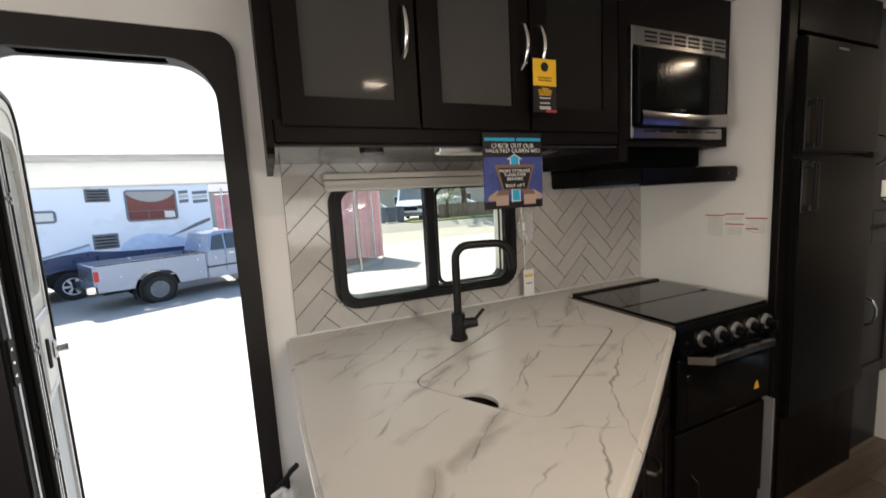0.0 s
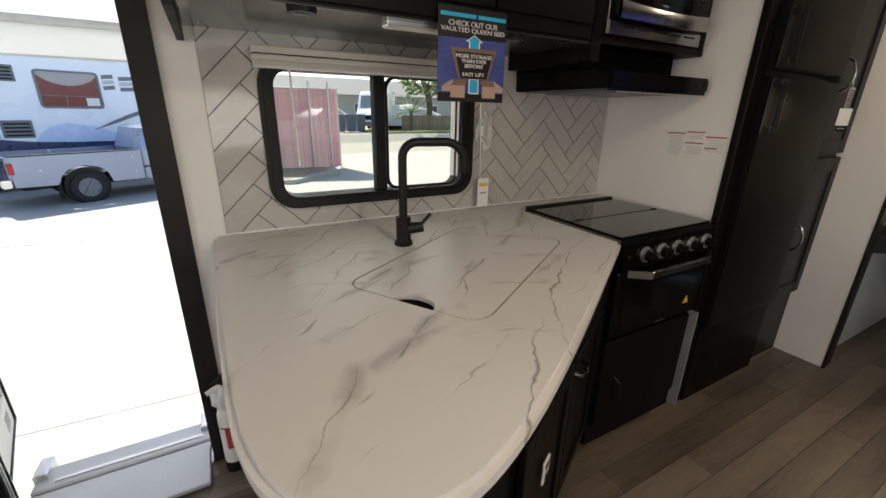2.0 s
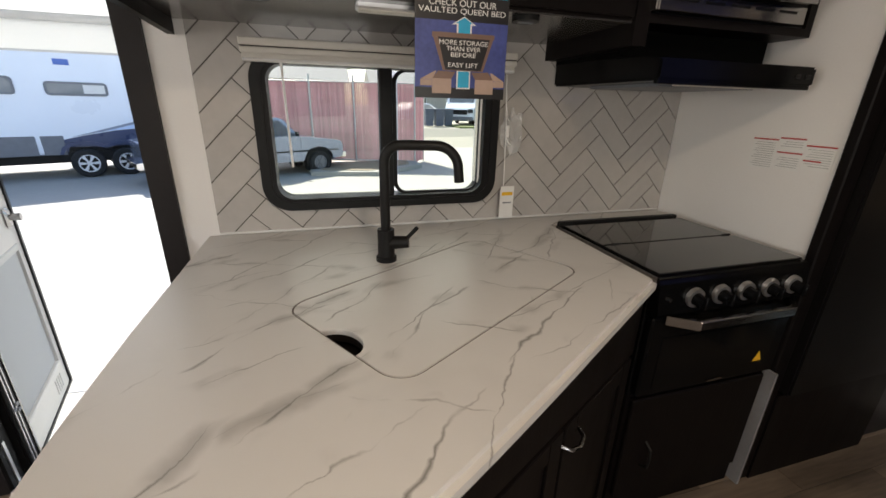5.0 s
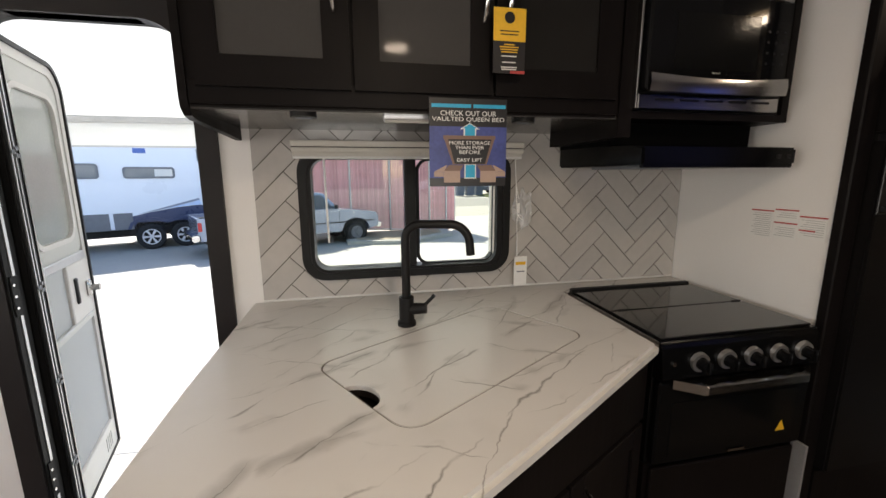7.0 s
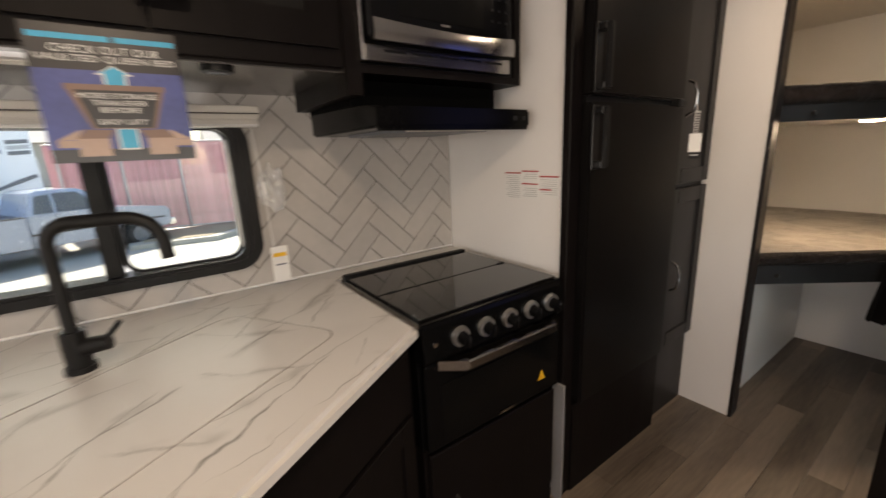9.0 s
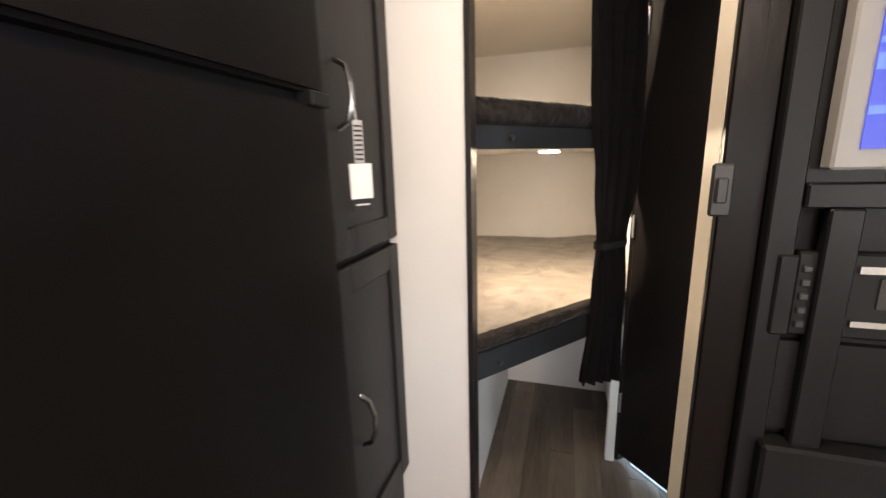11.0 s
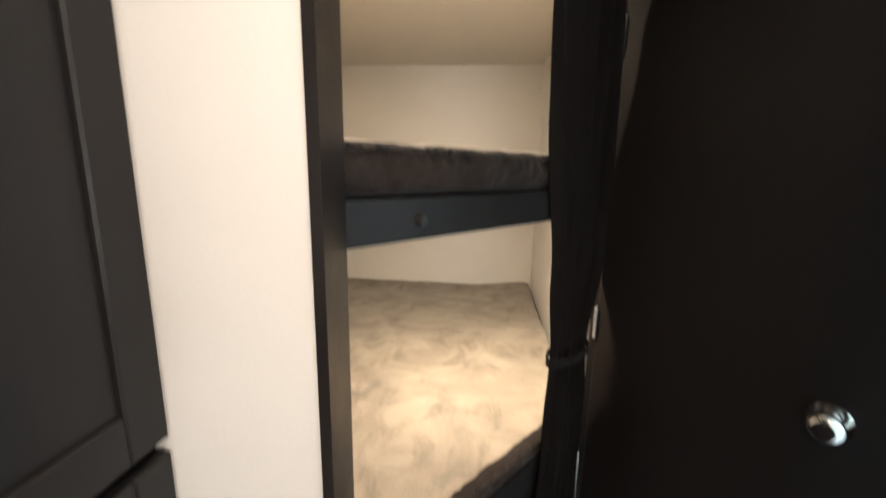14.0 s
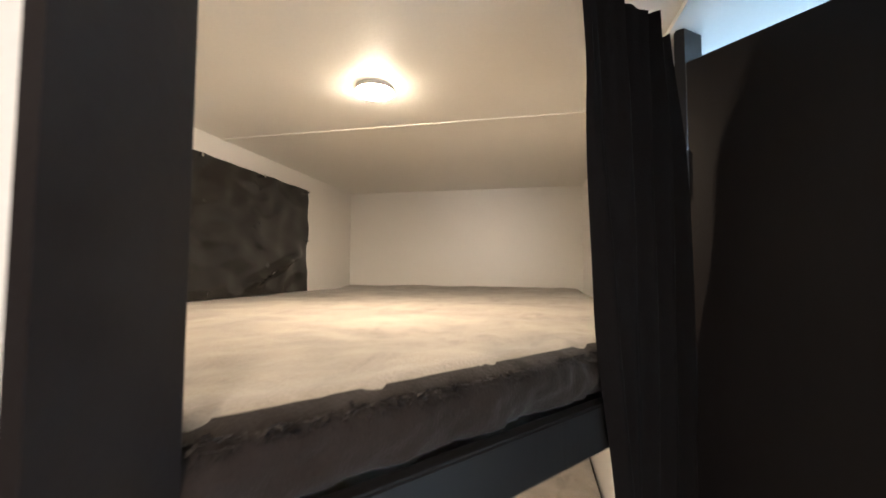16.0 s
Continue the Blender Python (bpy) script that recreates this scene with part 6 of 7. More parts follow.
NAVYTOP = [(-0.74, 0.99), (-0.34, 1.08), (0.36, 1.20), (0.95, 1.25), (1.54, 1.17), (2.4, 1.13), (4.12, 1.12)]
part("swoosh", side_extrude([*NAVYTOP, (4.12, 0.61), (1.12, 0.61), (1.02, 0.80), (-0.66, 0.80), (-0.74, 0.64)], -0.016, -0.002), NAVY, tr, "navy swoosh graphic", local=True)
PALEBLUE = surface("pale_blue_area", (0.58, 0.70, 0.90), 0.4)
part("swoosh_edge", side_extrude([(-0.60, 1.045), (0.96, 1.46), (0.98, 1.40), (0.1, 1.175)], -0.014, -0.002), surface("grey_blue_graphic", (0.26, 0.30, 0.38), 0.4), tr, "grey-blue edge of the swoosh", local=True)
part("pale_area", side_extrude([(0.14, 1.185), (0.98, 1.395), (1.02, 1.26), (0.95, 1.255), (0.36, 1.205)], -0.013, -0.002), PALEBLUE, tr, "pale blue area", local=True)
# Rounded pale blue area to the right of the lower vent.
part("pale_area", side_extrude([(1.60, 1.18), (1.72, 1.36), (1.95, 1.54), (2.30, 1.62), (2.65, 1.56), (2.95, 1.50), (3.3, 1.35), (3.6, 1.14), (2.4, 1.14)], -0.013, -0.002), PALEBLUE, tr, "pale blue area", local=True)
part("stroke", side_extrude([(2.80, 1.42), (3.35, 1.60), (4.08, 1.87), (4.08, 1.97), (3.7, 1.84), (3.3, 1.66)], -0.019, -0.002), GREYSKIRT, tr, "dark slanting stroke", local=True)
for x0, x1, z0 in ((3.26, 3.52, 1.72), (3.64, 4.08, 1.70)):
    for k in range(3):
        zz = G + z0 + 0.14 * k
        part("stripe", side_extrude([(x0, zz), (x1, zz + 0.03), (x1, zz + 0.13), (x0, zz + 0.10)], -0.012, -0.002), GREYSKIRT if k != 1 else STEPMAT, tr, "grey graphic bar", local=True)
part("fender_flare", side_extrude([(-0.90, 0.62), (-0.82, 0.80), (-0.66, 0.92), (-0.20, 0.93), (0.08, 0.84), (0.34, 0.93), (0.82, 0.93), (1.0, 0.80), (1.08, 0.62), (1.0, 0.62), (0.90, 0.76), (0.72, 0.85), (0.36, 0.85), (0.08, 0.74), (-0.20, 0.85), (-0.58, 0.85), (-0.74, 0.76), (-0.82, 0.62)], -0.06, 0.02), NAVY, tr, local=True)
part("wheel_well", abox(-0.85, 1.0, 0.0, 0.3, 0.45, 0.95), BLACK, tr, local=True)
for wx in (-0.36, 0.50):
    add_wheel(tr, wx, -0.02, 0.37, 0.37, 0.24)
    add_wheel(tr, wx, 2.30, 0.37, 0.37, 0.24)
l3 = lambda u, v, d: (u, d, v)
# The large pane's red reflection is painted as its base colour.
for x0, x1, z0, z1, mat_ in ((-0.83, 0.41, G + 1.32, G + 1.65, GREYGLASS), (-2.3, -1.35, G + 1.32, G + 1.73, GREYGLASS), (1.88, 3.18, G + 1.23, G + 2.15, surface("painted_red_reflection", (0.16, 0.02, 0.03), 0.08, var=0.2, scale=2, bump=0))):
    wf = part("window", ring_plate(rounded(x0, x1, z0, z1, 0.09), rounded(x0 + 0.05, x1 - 0.05, z0 + 0.05, z1 - 0.05, 0.06), -0.025, 0.01, l3), GREYSKIRT, tr, local=True)
    part("pane", abox(x0 + 0.03, x1 - 0.03, -0.008, -0.003, z0 + 0.03, z1 - 0.03), mat_, wf)
    if x0 > 1:
        arc = [(x0 + 0.05, z1 - 0.05), (x0 + 0.05, z1 - 0.12)] + [(x0 + 0.05 + (x1 - x0 - 0.1) * k / 8, z1 - 0.12 - 0.24 * math.sin(math.pi * k / 8) ** 0.7) for k in range(1, 8)] + [(x1 - 0.05, z1 - 0.12), (x1 - 0.05, z1 - 0.05)]
        part("raised_shade", side_extrude(arc, -0.012, -0.0085), STUCCO, wf)
        part("glazing_bar", abox(x0 + 0.05, x1 - 0.05, -0.013, -0.0085, z0 + 0.30, z0 + 0.315), GREYSKIRT, wf)
        part("glazing_bar", abox(x0 + 0.53, x0 + 0.545, -0.013, -0.0085, z0 + 0.05, z0 + 0.30), GREYSKIRT, wf)
        part("paper_note", abox(x1 - 0.36, x1 - 0.08, -0.012, -0.0085, z0 + 0.07, z0 + 0.27), PAPER, wf)
    elif x0 > -1:
        part("paper_note", abox(x1 - 0.50, x1 - 0.06, -0.012, -0.0085, z0 + 0.06, z1 - 0.06), PAPER, wf)
for x0, x1, z0, z1 in ((1.02, 1.56, G + 1.83, G + 2.20), (1.05, 1.62, G + 0.52, G + 0.94)):
    v = part("vent", abox(x0, x1, -0.02, 0.0, z0, z1, bevel=0.008), GREYSKIRT, tr, "grey louvred vent", local=True)
    for k in range(4):
        zz = z0 + (z1 - z0) * (k + 0.7) / 4.6
        part("louvre", abox(x0 + 0.05, x1 - 0.05, -0.032, -0.018, zz - 0.02, zz + 0.02), BLACK, v)
part("sticker", abox(-0.54, -0.24, -0.006, -0.001, 2.79, 2.93), surface("blue_sticker", (0.08, 0.16, 0.5), 0.4), tr, local=True)
part("awning_rail", abox(-8, 3.9, -0.05, 0.0, 3.2, 3.32, bevel=0.01), GEL, tr, local=True)

# ---------------------------------------------------------------- parked pickup
TRK = Matrix.Translation((-1.60, 12.2, GROUND)) @ pose(0, 0, 0, 0, 0, 27.3)
tk = thing("pickup_truck", TRK, "silver older pickup truck with an empty bed", "truck")
WB = 3.22
Wd = 1.66
part("bed", side_extrude([(-1.15, 0.46), (-1.17, 1.06), (1.12, 1.08), (1.12, 0.40), (0.47, 0.40), (0.42, 0.62), (0.28, 0.76), (0, 0.82), (-0.28, 0.76), (-0.42, 0.62), (-0.47, 0.44)], 0.0, 0.05, 0.008), SILVERPAINT, tk, local=True)
part("bed_far_side", side_extrude([(-1.15, 0.58), (-1.17, 1.06), (1.12, 1.08), (1.12, 0.50)], Wd - 0.05, Wd, 0.008), SILVERPAINT, tk, local=True)
part("bed_floor", abox(-1.12, 1.10, 0.05, Wd - 0.05, 0.60, 0.64), BLACK, tk, local=True)
part("bed_rail", abox(-1.14, 1.1, -0.005, 0.07, 1.065, 1.09, bevel=0.006), BLACK, tk, local=True)
part("tailgate", abox(-1.20, -1.15, 0.03, Wd - 0.03, 0.60, 1.06, bevel=0.01), SILVERPAINT, tk, local=True)
part("rear_bumper", abox(-1.34, -1.18, 0.0, Wd, 0.46, 0.62, bevel=0.02, seg=2), CHROME, tk, local=True)
part("tail_light", abox(-1.19, -1.10, -0.012, 0.10, 0.72, 0.95, bevel=0.008), REDLENS, tk, "red tail light", local=True)
part("cab", side_extrude([(1.14, 0.38), (1.14, 1.10), (2.62, 1.10), (3.10, 1.06), (3.98, 0.95), (4.06, 0.80), (4.06, 0.46), (3.70, 0.40), (3.66, 0.62), (3.50, 0.76), (WB, 0.82), (2.94, 0.76), (2.80, 0.62), (2.74, 0.38)], 0.0, Wd, 0.025), SILVERPAINT, tk, local=True)
green = side_extrude([(1.16, 1.09), (1.30, 1.56), (1.46, 1.62), (2.10, 1.62), (2.22, 1.58), (2.66, 1.09)], 0.02, Wd - 0.02)
for v in green.verts:
    k = (v.co.z - 1.09) / 0.53
    v.co.y += (0.10 if v.co.y < Wd / 2 else -0.10) * k
part("roof", green, SILVERPAINT, tk, local=True, smooth=False)
for prof, nm in (([(1.27, 1.12), (1.37, 1.50), (1.62, 1.53), (1.62, 1.12)], "rear_side_window"), ([(1.68, 1.12), (1.68, 1.54), (2.12, 1.54), (2.50, 1.12)], "side_window")):
    wbm = side_extrude(prof, 0.0, 0.02)
    for v in wbm.verts:
        v.co.y += 0.008 + 0.10 * (v.co.z - 1.09) / 0.53 - (0.012 if v.co.y < 0.01 else 0.0)
    part(nm, wbm, AUTOGLASS, tk, "dark side glass", local=True)
wsb = bmesh.new()
q = [(2.655, 0.12, 1.12), (2.655, Wd - 0.12, 1.12), (2.26, Wd - 0.18, 1.565), (2.26, 0.18, 1.565)]
qa = [wsb.verts.new((x + 0.012, y, z + 0.006)) for x, y, z in q]
qb = [wsb.verts.new((x - 0.01, y, z - 0.004)) for x, y, z in q]
wsb.faces.new(qa), wsb.faces.new(qb[::-1])
for k in range(4):
    j = (k + 1) % 4
    wsb.faces.new((qa[k], qb[k], qb[j], qa[j]))
part("windscreen", wsb, AUTOGLASS, tk, "dark windscreen", local=True)
part("door_seam", abox(1.625, 1.635, -0.002, 0.006, 0.52, 1.10), BLACK, tk, local=True)
part("door_seam", abox(2.66, 2.67, -0.002, 0.006, 0.50, 1.06), BLACK, tk, local=True)
part("door_handle", abox(1.72, 1.86, -0.02, 0.0, 0.98, 1.01, bevel=0.004), CHROME, tk, local=True)
part("side_moulding", abox(1.14, 3.9, -0.008, 0.0, 0.66, 0.70), BLACK, tk, local=True)
part("mirror", abox(2.50, 2.58, -0.16, -0.01, 1.12, 1.24, bevel=0.02), BLACK, tk, local=True)
part("front_bumper", abox(3.98, 4.16, 0.0, Wd, 0.42, 0.60, bevel=0.02), CHROME, tk, local=True)
part("headlight", abox(4.0, 4.07, 0.02, 0.30, 0.66, 0.84, bevel=0.01), CABGLASS, tk, local=True)
for wx in (0, WB):
    part("wheel_arch", acyl((wx, 0.02, 0.36), (wx, 0.30, 0.36), 0.41, seg=28), BLACK, tk, local=True)
    add_wheel(tk, wx, 0.05, 0.33, 0.33, 0.22, alloy=False)
    add_wheel(tk, wx, Wd - 0.05, 0.33, 0.33, 0.22, alloy=False)
part("underbody", abox(-1.0, 3.9, 0.35, Wd - 0.35, 0.34, 0.58), BLACK, tk, local=True)
part("mud_flap", abox(-0.48, -0.46, 0.0, 0.24, 0.16, 0.5), BLACK, tk, local=True)

# ---------------------------------------------------------------- slatted fence with gate
F0, F1 = Vector((4.55, 15.1)), Vector((-0.6, 16.5))
fd = (F1 - F0).normalized()
flen = (F1 - F0).length
fence = thing("slatted_fence", (F0.x, F0.y, GROUND), "chain-link fence filled with red-brown slats", "fence")
fang = math.atan2(fd.y, fd.x)
slat_me = mesh_of(abox(-0.0272, 0.0272, -0.006, 0.006, 0.08, 2.75), "slat", SLAT)
ns = int(flen / 0.062)
for k in range(ns):
    o = new("slat", slat_me)
    p = F0 + fd * (0.05 + k * 0.062)
    o.parent = fence
    o.matrix_basis = Matrix.Translation((p.x - F0.x, p.y - F0.y, 0)) @ pose(0, 0, 0, 0, 0, math.degrees(fang) + 12)
for s in (0.0, 0.62, 2.1, 3.6, 5.1):
    p = F0 + fd * min(s, flen)
    part("post", acyl((p.x, p.y - 0.05, GROUND), (p.x, p.y - 0.05, GROUND + 2.95), 0.035, seg=12), GALV, fence, "galvanised post", smooth=True)
for zz in (0.12, 2.72):
    a, b = F0, F1
    part("rail", acyl((a.x, a.y - 0.04, GROUND + zz), (b.x, b.y - 0.04, GROUND + zz), 0.022, seg=10), GALV, fence, smooth=True)
# returning gate leaf at the corner
gate = thing("slatted_gate", (F0.x, F0.y, GROUND), "open gate leaf with red-brown slats", "gate")
gd = Vector((0.55, 0.83))
for k in range(14):
    o = new("slat", slat_me)
    p = gd * (0.08 + k * 0.06)
    o.parent = gate
    o.matrix_basis = Matrix.Translation((p.x, p.y, 0)) @ pose(0, 0, 0, 0, 0, 50)
p = F0 + gd * 0.95
part("post", acyl((p.x, p.y, GROUND), (p.x, p.y, GROUND + 2.8), 0.03, seg=12), GALV, gate, smooth=True)

# ---------------------------------------------------------------- across the street
def van(x, y, ang):
    ob = thing("van", Matrix.Translation((x, y, STREET)) @ pose(0, 0, 0, 0, 0, ang), "white high-roof van parked across the street", "van")
    part("body", side_extrude([(-2.9, 0.4), (-2.9, 2.45), (-2.7, 2.6), (1.0, 2.6), (1.5, 2.4), (2.15, 1.45), (2.85, 1.15), (3.0, 0.9), (3.0, 0.4)], -1.0, 1.0, 0.08), GEL, ob, local=True)
    wsv = side_extrude([(1.50, 2.30), (2.12, 1.46), (2.14, 1.50), (1.54, 2.34)], -0.85, 0.85)
    part("windscreen", wsv, GREYGLASS, ob, "windscreen painted pale for the sky's reflection", local=True)
    part("side_window", side_extrude([(0.9, 1.5), (0.9, 2.1), (1.5, 2.1), (1.95, 1.5)], -1.02, -0.99), AUTOGLASS, ob, local=True)
    part("grille", abox(2.98, 3.04, -0.55, 0.55, 0.75, 1.05, bevel=0.01), BLACK, ob, local=True)
    part("bumper", abox(2.9, 3.1, -0.95, 0.95, 0.35, 0.62, bevel=0.03), GREYSKIRT, ob, local=True)
    for s in (-0.75, 0.75):
        part("headlight", abox(2.85, 3.02, s - 0.18, s + 0.18, 0.85, 1.1, bevel=0.02), CABGLASS, ob, local=True)
    for wx in (-1.9, 2.0):
        add_wheel(ob, wx, -0.95, 0.36, 0.36, 0.24, False)


van(11.7, 30.0, -118)
car = thing("parked_car", Matrix.Translation((8.0, 31.0, STREET)) @ pose(0, 0, 0, 0, 0, -150), "covered boat and pale car parked by the house", "car")
part("body", side_extrude([(-2.2, 0.35), (-2.2, 0.9), (-1.5, 0.98), (-0.9, 1.4), (0.6, 1.42), (1.3, 0.98), (2.1, 0.85), (2.2, 0.35)], -0.85, 0.85, 0.06), GEL, car, local=True)
part("window_band", side_extrude([(-1.3, 1.0), (-0.85, 1.34), (0.55, 1.36), (1.05, 1.0)], -0.87, 0.87), GREYGLASS, car, local=True)
for wx in (-1.35, 1.4):
    add_wheel(car, wx, -0.8, 0.31, 0.31, 0.2, False)
for x, y in ((8.75, 26.9), (9.45, 27.2), (8.05, 26.8)):
    b = thing("wheelie_bin", (x, y, STREET), "dark grey wheeled bin at the kerb", "bin", group="bins at the kerb")
    tub = bmesh.new()
    box(tub, x - 0.29, x + 0.29, y - 0.35, y + 0.35, STREET + 0.05, STREET + 1.02)
    for v in tub.verts:
        if v.co.z < STREET + 0.5:
            v.co.x = x + (v.co.x - x) * 0.8
            v.co.y = y + (v.co.y - y) * 0.8
    part("tub", tub, BIN, b)
    part("lid", abox(x - 0.32, x + 0.32, y - 0.38, y + 0.38, STREET + 1.02, STREET + 1.09, bevel=0.02), BIN, b)
wf_ = thing("timber_fence", (12.8, 27.9, STREET), "low weathered board fence", "fence")
board_me = mesh_of(abox(-0.07, 0.07, -0.012, 0.012, 0.02, 1.05), "board", TIMBER)
for k in range(80):
    o = new("board", board_me)
    o.parent = wf_
    o.matrix_basis = Matrix.Translation((k * 0.155, k * 0.01 + 0.02 * (k % 2), 0.03 * ((k * 7) % 3)))
for zz in (0.3, 0.85):
    part("rail", acyl((12.8, 27.94, STREET + zz), (25.2, 28.8, STREET + zz), 0.035, seg=8), TIMBER, wf_)


def tree(x, y, h, r, seed, label):
    rnd = random.Random(seed)
    ob = thing("tree", (x, y, STREET), label, "tree")
    tb = tube([(x, y, STREET), (x + 0.1, y, STREET + h * 0.3), (x - 0.15, y + 0.1, STREET + h * 0.6)], 0.22, 10)
    for k in range(6):
        a = k * 1.05 + rnd.random()
        tube([(x - 0.05, y, STREET + h * (0.35 + 0.04 * k)), (x + r * 0.5 * math.cos(a), y + r * 0.5 * math.sin(a), STREET + h * 0.65), (x + r * 0.8 * math.cos(a), y + r * 0.8 * math.sin(a), STREET + h * 0.82)], 0.06, 6, tb)
    part("trunk", tb, BARK, ob, smooth=True)
    verts, faces = [], []
    for k in range(2600):
        a, b = rnd.random() * 2 * math.pi, rnd.uniform(-0.75, 1.0)
        rr = r * (0.45 + 0.55 * rnd.random() ** 0.6) * (1 + 0.25 * math.sin(3 * a + seed))
        c = Vector((x + rr * math.cos(a) * math.sqrt(max(0, 1 - b * b * 0.8)), y + rr * math.sin(a) * math.sqrt(max(0, 1 - b * b * 0.8)), STREET + h * 0.72 + b * r * 0.75))
        u = Vector((rnd.gauss(0, 1), rnd.gauss(0, 1), rnd.gauss(0, 0.6))).normalized() * rnd.uniform(0.12, 0.22)
        w = u.orthogonal().normalized() * rnd.uniform(0.05, 0.1)
        i = len(verts)
        verts += [c - u, c + w, c + u, c - w]
        faces.append((i, i + 1, i + 2, i + 3))
    me = bpy.data.meshes.new("crown")
    me.from_pydata([tuple(v) for v in verts], [], faces)
    me.materials.append(LEAF)
    cr = new("crown", me)
    cr.parent = ob
    cr.matrix_parent_inverse = ob.matrix_basis.inverted()


tree(15.6, 29.4, 5.6, 2.6, 3, "leafy street tree behind the board fence")
tree(24.0, 36.0, 8.0, 3.8, 8, "leafy tree in the far garden")
tree(2.0, 58.0, 9.0, 4.5, 5, "leafy tree behind the houses")
palm = thing("palm", (13.0, 26.9, STREET), "young fan palm by the fence", "palm")
part("trunk", acyl((13.0, 26.9, STREET), (13.0, 26.9, STREET + 1.3), 0.14, 0.11, seg=12), BARK, palm, smooth=True)
rnd = random.Random(11)
for k in range(22):
    a = 2 * math.pi * k / 22 + rnd.random() * 0.3
    lift = rnd.uniform(-0.2, 1.1)
    fb = bmesh.new()
    base_p = Vector((13.0, 26.9, STREET + 1.3))
    tip = base_p + Vector((math.cos(a) * 1.0, math.sin(a) * 1.0, lift))
    stem = fb.verts
    d = (tip - base_p).normalized()
    side = d.cross(Vector((0, 0, 1))).normalized()
    for s in range(-5, 6):
        ang_ = s * 0.2
        end = tip + (d * math.cos(ang_) + side * math.sin(ang_)) * 0.55 - Vector((0, 0, 0.12 * abs(s) * 0.4))
        w = (end - tip).cross(Vector((0, 0, 1))).normalized() * 0.025
        vs = [fb.verts.new(tip), fb.verts.new((tip + end) / 2 + w), fb.verts.new(end), fb.verts.new((tip + end) / 2 - w)]
        fb.faces.new(vs)
    tube([base_p, tip], 0.015, 5, fb)
    part("frond", fb, LEAF, palm)


boat = thing("covered_boat", (14.5, 30.6, STREET), "boat under a pale tarpaulin behind the fence", "boat")
tarp = bmesh.new()
prof = [(-2.6, 0.75), (-2.5, 1.25), (-1.2, 1.75), (0.2, 1.85), (1.6, 1.55), (2.7, 1.15), (3.0, 0.85)]
rows_ = [[tarp.verts.new((14.5 + x, 30.6 + 0.95 * s * (1 - 0.12 * max(0, x)), STREET + 0.7 + (z - 0.7) * (1 - s * s * 0.85) + 0.04 * noise.noise(Vector((x * 3, s * 3, 0))))) for s in (-1, -0.7, -0.35, 0, 0.35, 0.7, 1)] for x, z in prof]
for a, b in zip(rows_, rows_[1:]):
    for k in range(6):
        tarp.faces.new((a[k], a[k + 1], b[k + 1], b[k]))
part("tarpaulin", tarp, PAPER, boat, smooth=True)
part("hull", side_extrude([(14.5 - 2.5, STREET + 0.72), (14.5 + 2.9, STREET + 0.72), (14.5 + 2.0, STREET + 0.3), (14.5 - 2.4, STREET + 0.3)], 29.75, 31.45), GEL, boat)
part("trailer_frame", abox(12.3, 17.8, 30.2, 31.0, STREET, STREET + 0.3), BLACK, boat)


def house(x0, x1, y0, y1, h, label, garage=False):
    ob = thing("house", ((x0 + x1) / 2, (y0 + y1) / 2, STREET), label, "house")
    part("wall", abox(x0, x1, y0, y1, STREET, STREET + h), STUCCO, ob)
    rf = bmesh.new()
    zr = STREET + h
    ym = (y0 + y1) / 2
    a = [rf.verts.new(p) for p in ((x0 - 0.5, y0 - 0.6, zr), (x0 - 0.5, ym, zr + 2.2), (x0 - 0.5, y1 + 0.6, zr))]
    b = [rf.verts.new(p) for p in ((x1 + 0.5, y0 - 0.6, zr), (x1 + 0.5, ym, zr + 2.2), (x1 + 0.5, y1 + 0.6, zr))]
    rf.faces.new(a[::-1]), rf.faces.new(b)
    for k in range(3):
        j = (k + 1) % 3
        rf.faces.new((a[k], a[j], b[j], b[k]))
    part("roof", rf, ROOF, ob)
    n_ = int((x1 - x0) / 4)
    for k in range(n_):
        cx = x0 + (k + 0.5) * (x1 - x0) / n_
        if garage and k == 0:
            gd_ = part("garage_door", abox(cx - 1.6, cx + 1.6, y0 - 0.05, y0 + 0.05, STREET, STREET + 2.3), GREYSKIRT, ob)
        else:
            w_ = part("window", abox(cx - 0.7, cx + 0.7, y0 - 0.06, y0, STREET + 1.0, STREET + 2.2), WHITE, ob)
            part("pane", abox(cx - 0.62, cx + 0.62, y0 - 0.07, y0 - 0.05, STREET + 1.08, STREET + 2.12), AUTOGLASS, w_)


house(8, 20, 54, 62, 3.2, "pale grey stucco house with a low roof", True)
house(18.5, 40, 55, 63, 3.2, "grey stucco house across the street")
house(-16, 4, 46, 54, 3.4, "grey stucco house behind the red fence")

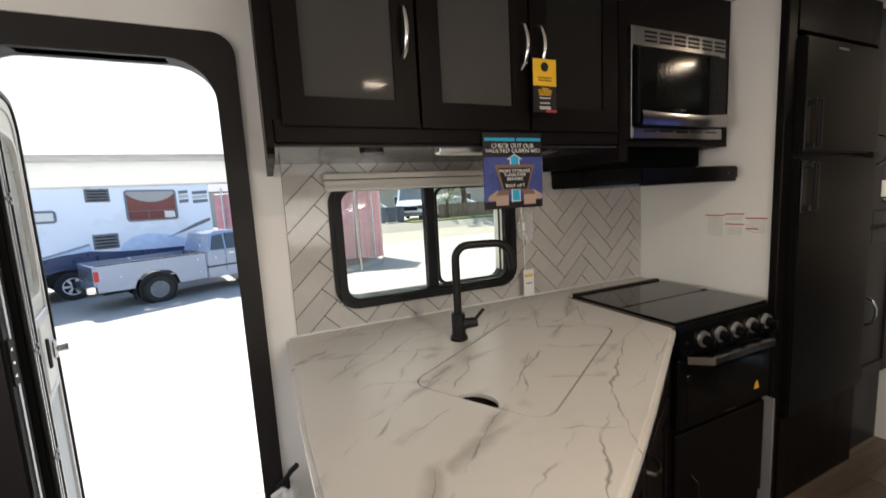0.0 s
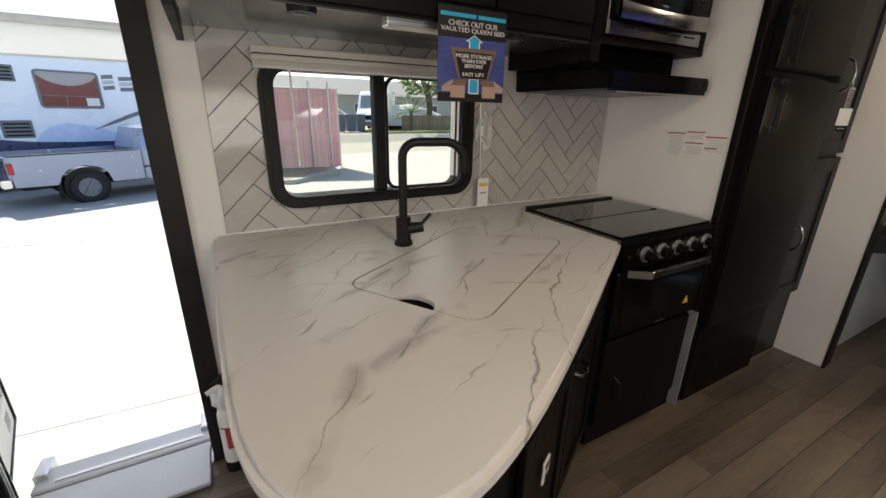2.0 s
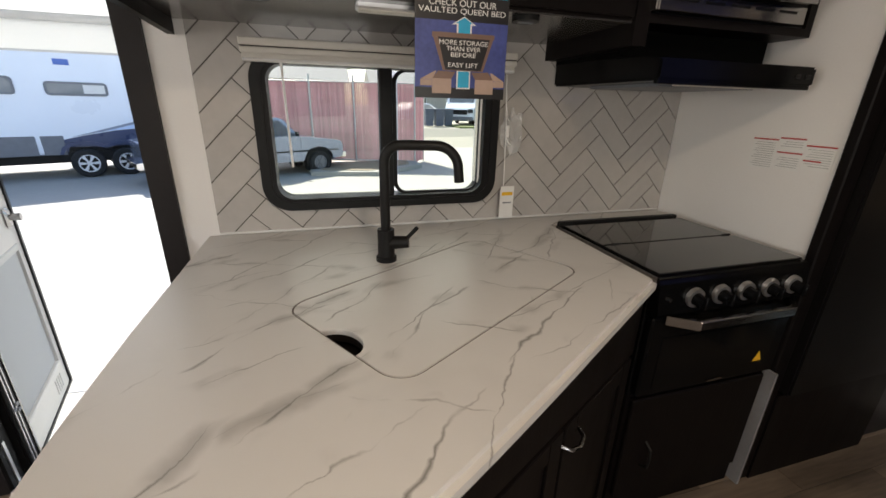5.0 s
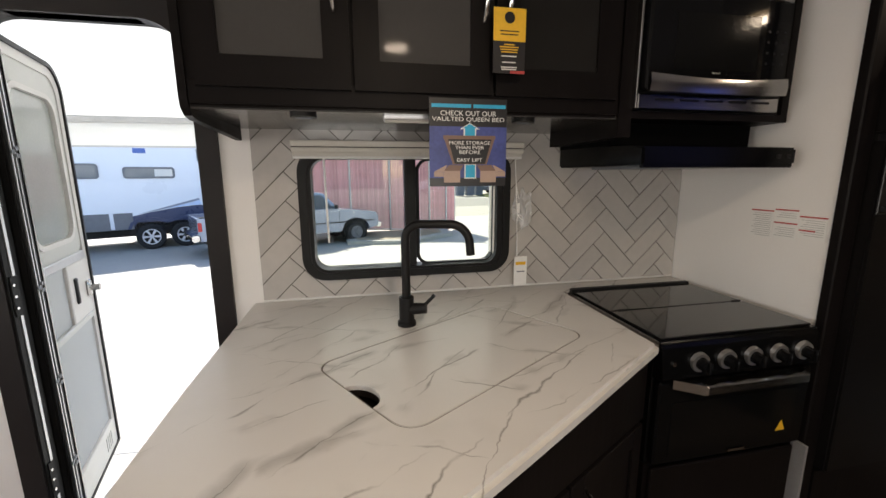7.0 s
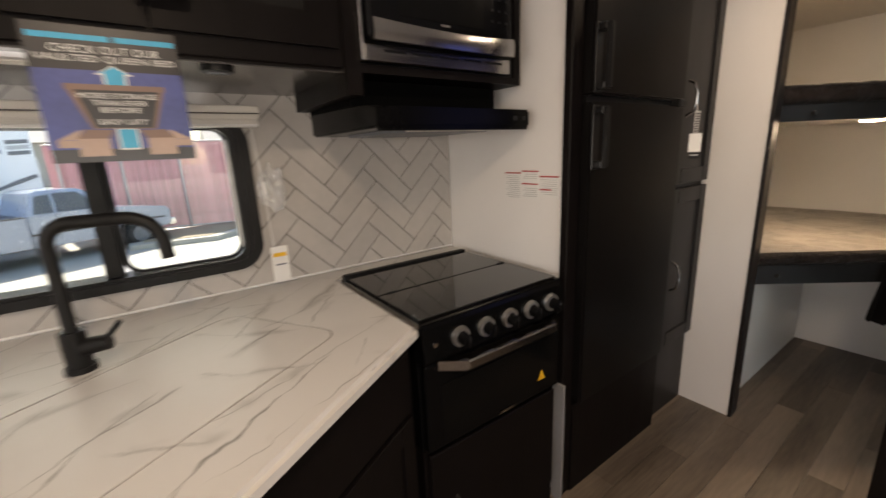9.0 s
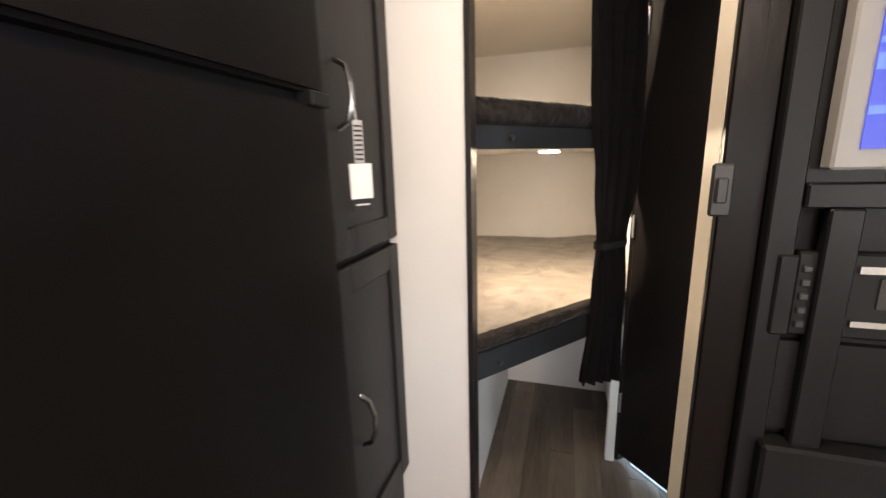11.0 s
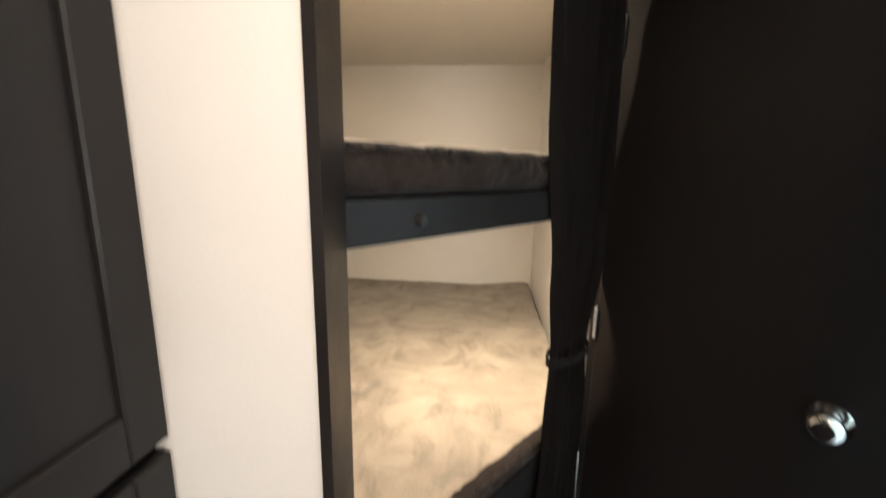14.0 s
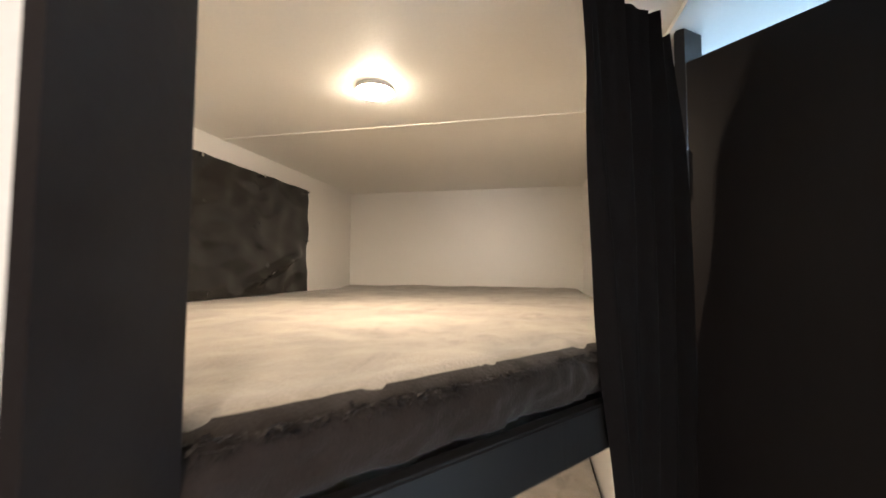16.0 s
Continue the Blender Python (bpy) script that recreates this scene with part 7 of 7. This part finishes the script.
# ---------------------------------------------------------------- floor planks and wall tiles, as pieces
plank_w = 0.11
row = 0
y = Y_OFF
while y < Y_WALL - 0.01:
    y1 = min(y + plank_w, Y_WALL)
    x = X_FRONT - (0.37 * row) % 1.2
    while x < 5.06:
        xa, xb = max(x, X_FRONT), min(x + 1.2, 5.06)
        if xb - xa > 0.02:
            pl = new("plank", mesh_of(abox(xa + 0.0008, xb - 0.0008, y + 0.0008, y1 - 0.0008, -0.006, 0.0), "plank", PLANK))
            pl.parent = floor
        x += 1.2
    row += 1
    y = y1

W_T = 0.0738
A_DIR, B_DIR = Vector((-1, 1)) / math.sqrt(2), Vector((1, 1)) / math.sqrt(2)
ORIGIN = Vector((2.2796, 1.1725)) + A_DIR * W_T


def clip(poly, keep):
    """Cuts a polygon by a half plane."""
    out = []
    for i in range(len(poly)):
        p, q = poly[i], poly[(i + 1) % len(poly)]
        a, b = keep(p), keep(q)
        if a >= 0:
            out.append(p)
        if (a >= 0) != (b >= 0):
            out.append(p.lerp(q, a / (a - b)))
    return out


def clip_box(poly, x0, x1, z0, z1):
    for keep in (lambda p: p.x - x0, lambda p: x1 - p.x, lambda p: p.y - z0, lambda p: z1 - p.y):
        if len(poly) > 2:
            poly = clip(poly, keep)
    return poly if len(poly) > 2 else []


REGIONS = ((1.031, 1.2, 0.906, 1.533), (1.96, 2.797, 0.906, 1.533), (1.2, 1.96, 0.906, 0.99), (1.2, 1.96, 1.45, 1.533))
for i in range(-24, 30):
    for j in range(-24, 30):
        for kind in (0, 1):
            if kind == 0 and (i - j) % 6 == 0:
                a0, a1, b0, b1 = i, i + 3, j, j + 1
            elif kind == 1 and (i - j) % 6 == 5:
                a0, a1, b0, b1 = i, i + 1, j, j + 3
            else:
                continue
            g = 0.022
            quad = [ORIGIN + A_DIR * W_T * a + B_DIR * W_T * b for a, b in ((a0 + g, b0 + g), (a1 - g, b0 + g), (a1 - g, b1 - g), (a0 + g, b1 - g))]
            bm = bmesh.new()
            for reg in REGIONS:
                poly = clip_box(quad, *reg)
                if not poly:
                    continue
                front = [bm.verts.new((p.x, Y_WALL - 0.0095, p.y)) for p in poly]
                back = [bm.verts.new((p.x, Y_WALL - 0.006, p.y)) for p in poly]
                bm.faces.new(front)
                for k in range(len(poly)):
                    m = (k + 1) % len(poly)
                    bm.faces.new((front[k], back[k], back[m], front[m]))
            if bm.faces:
                tl = new("tile", mesh_of(bm, "tile", TILE))
                tl.parent = splash
            else:
                bm.free()
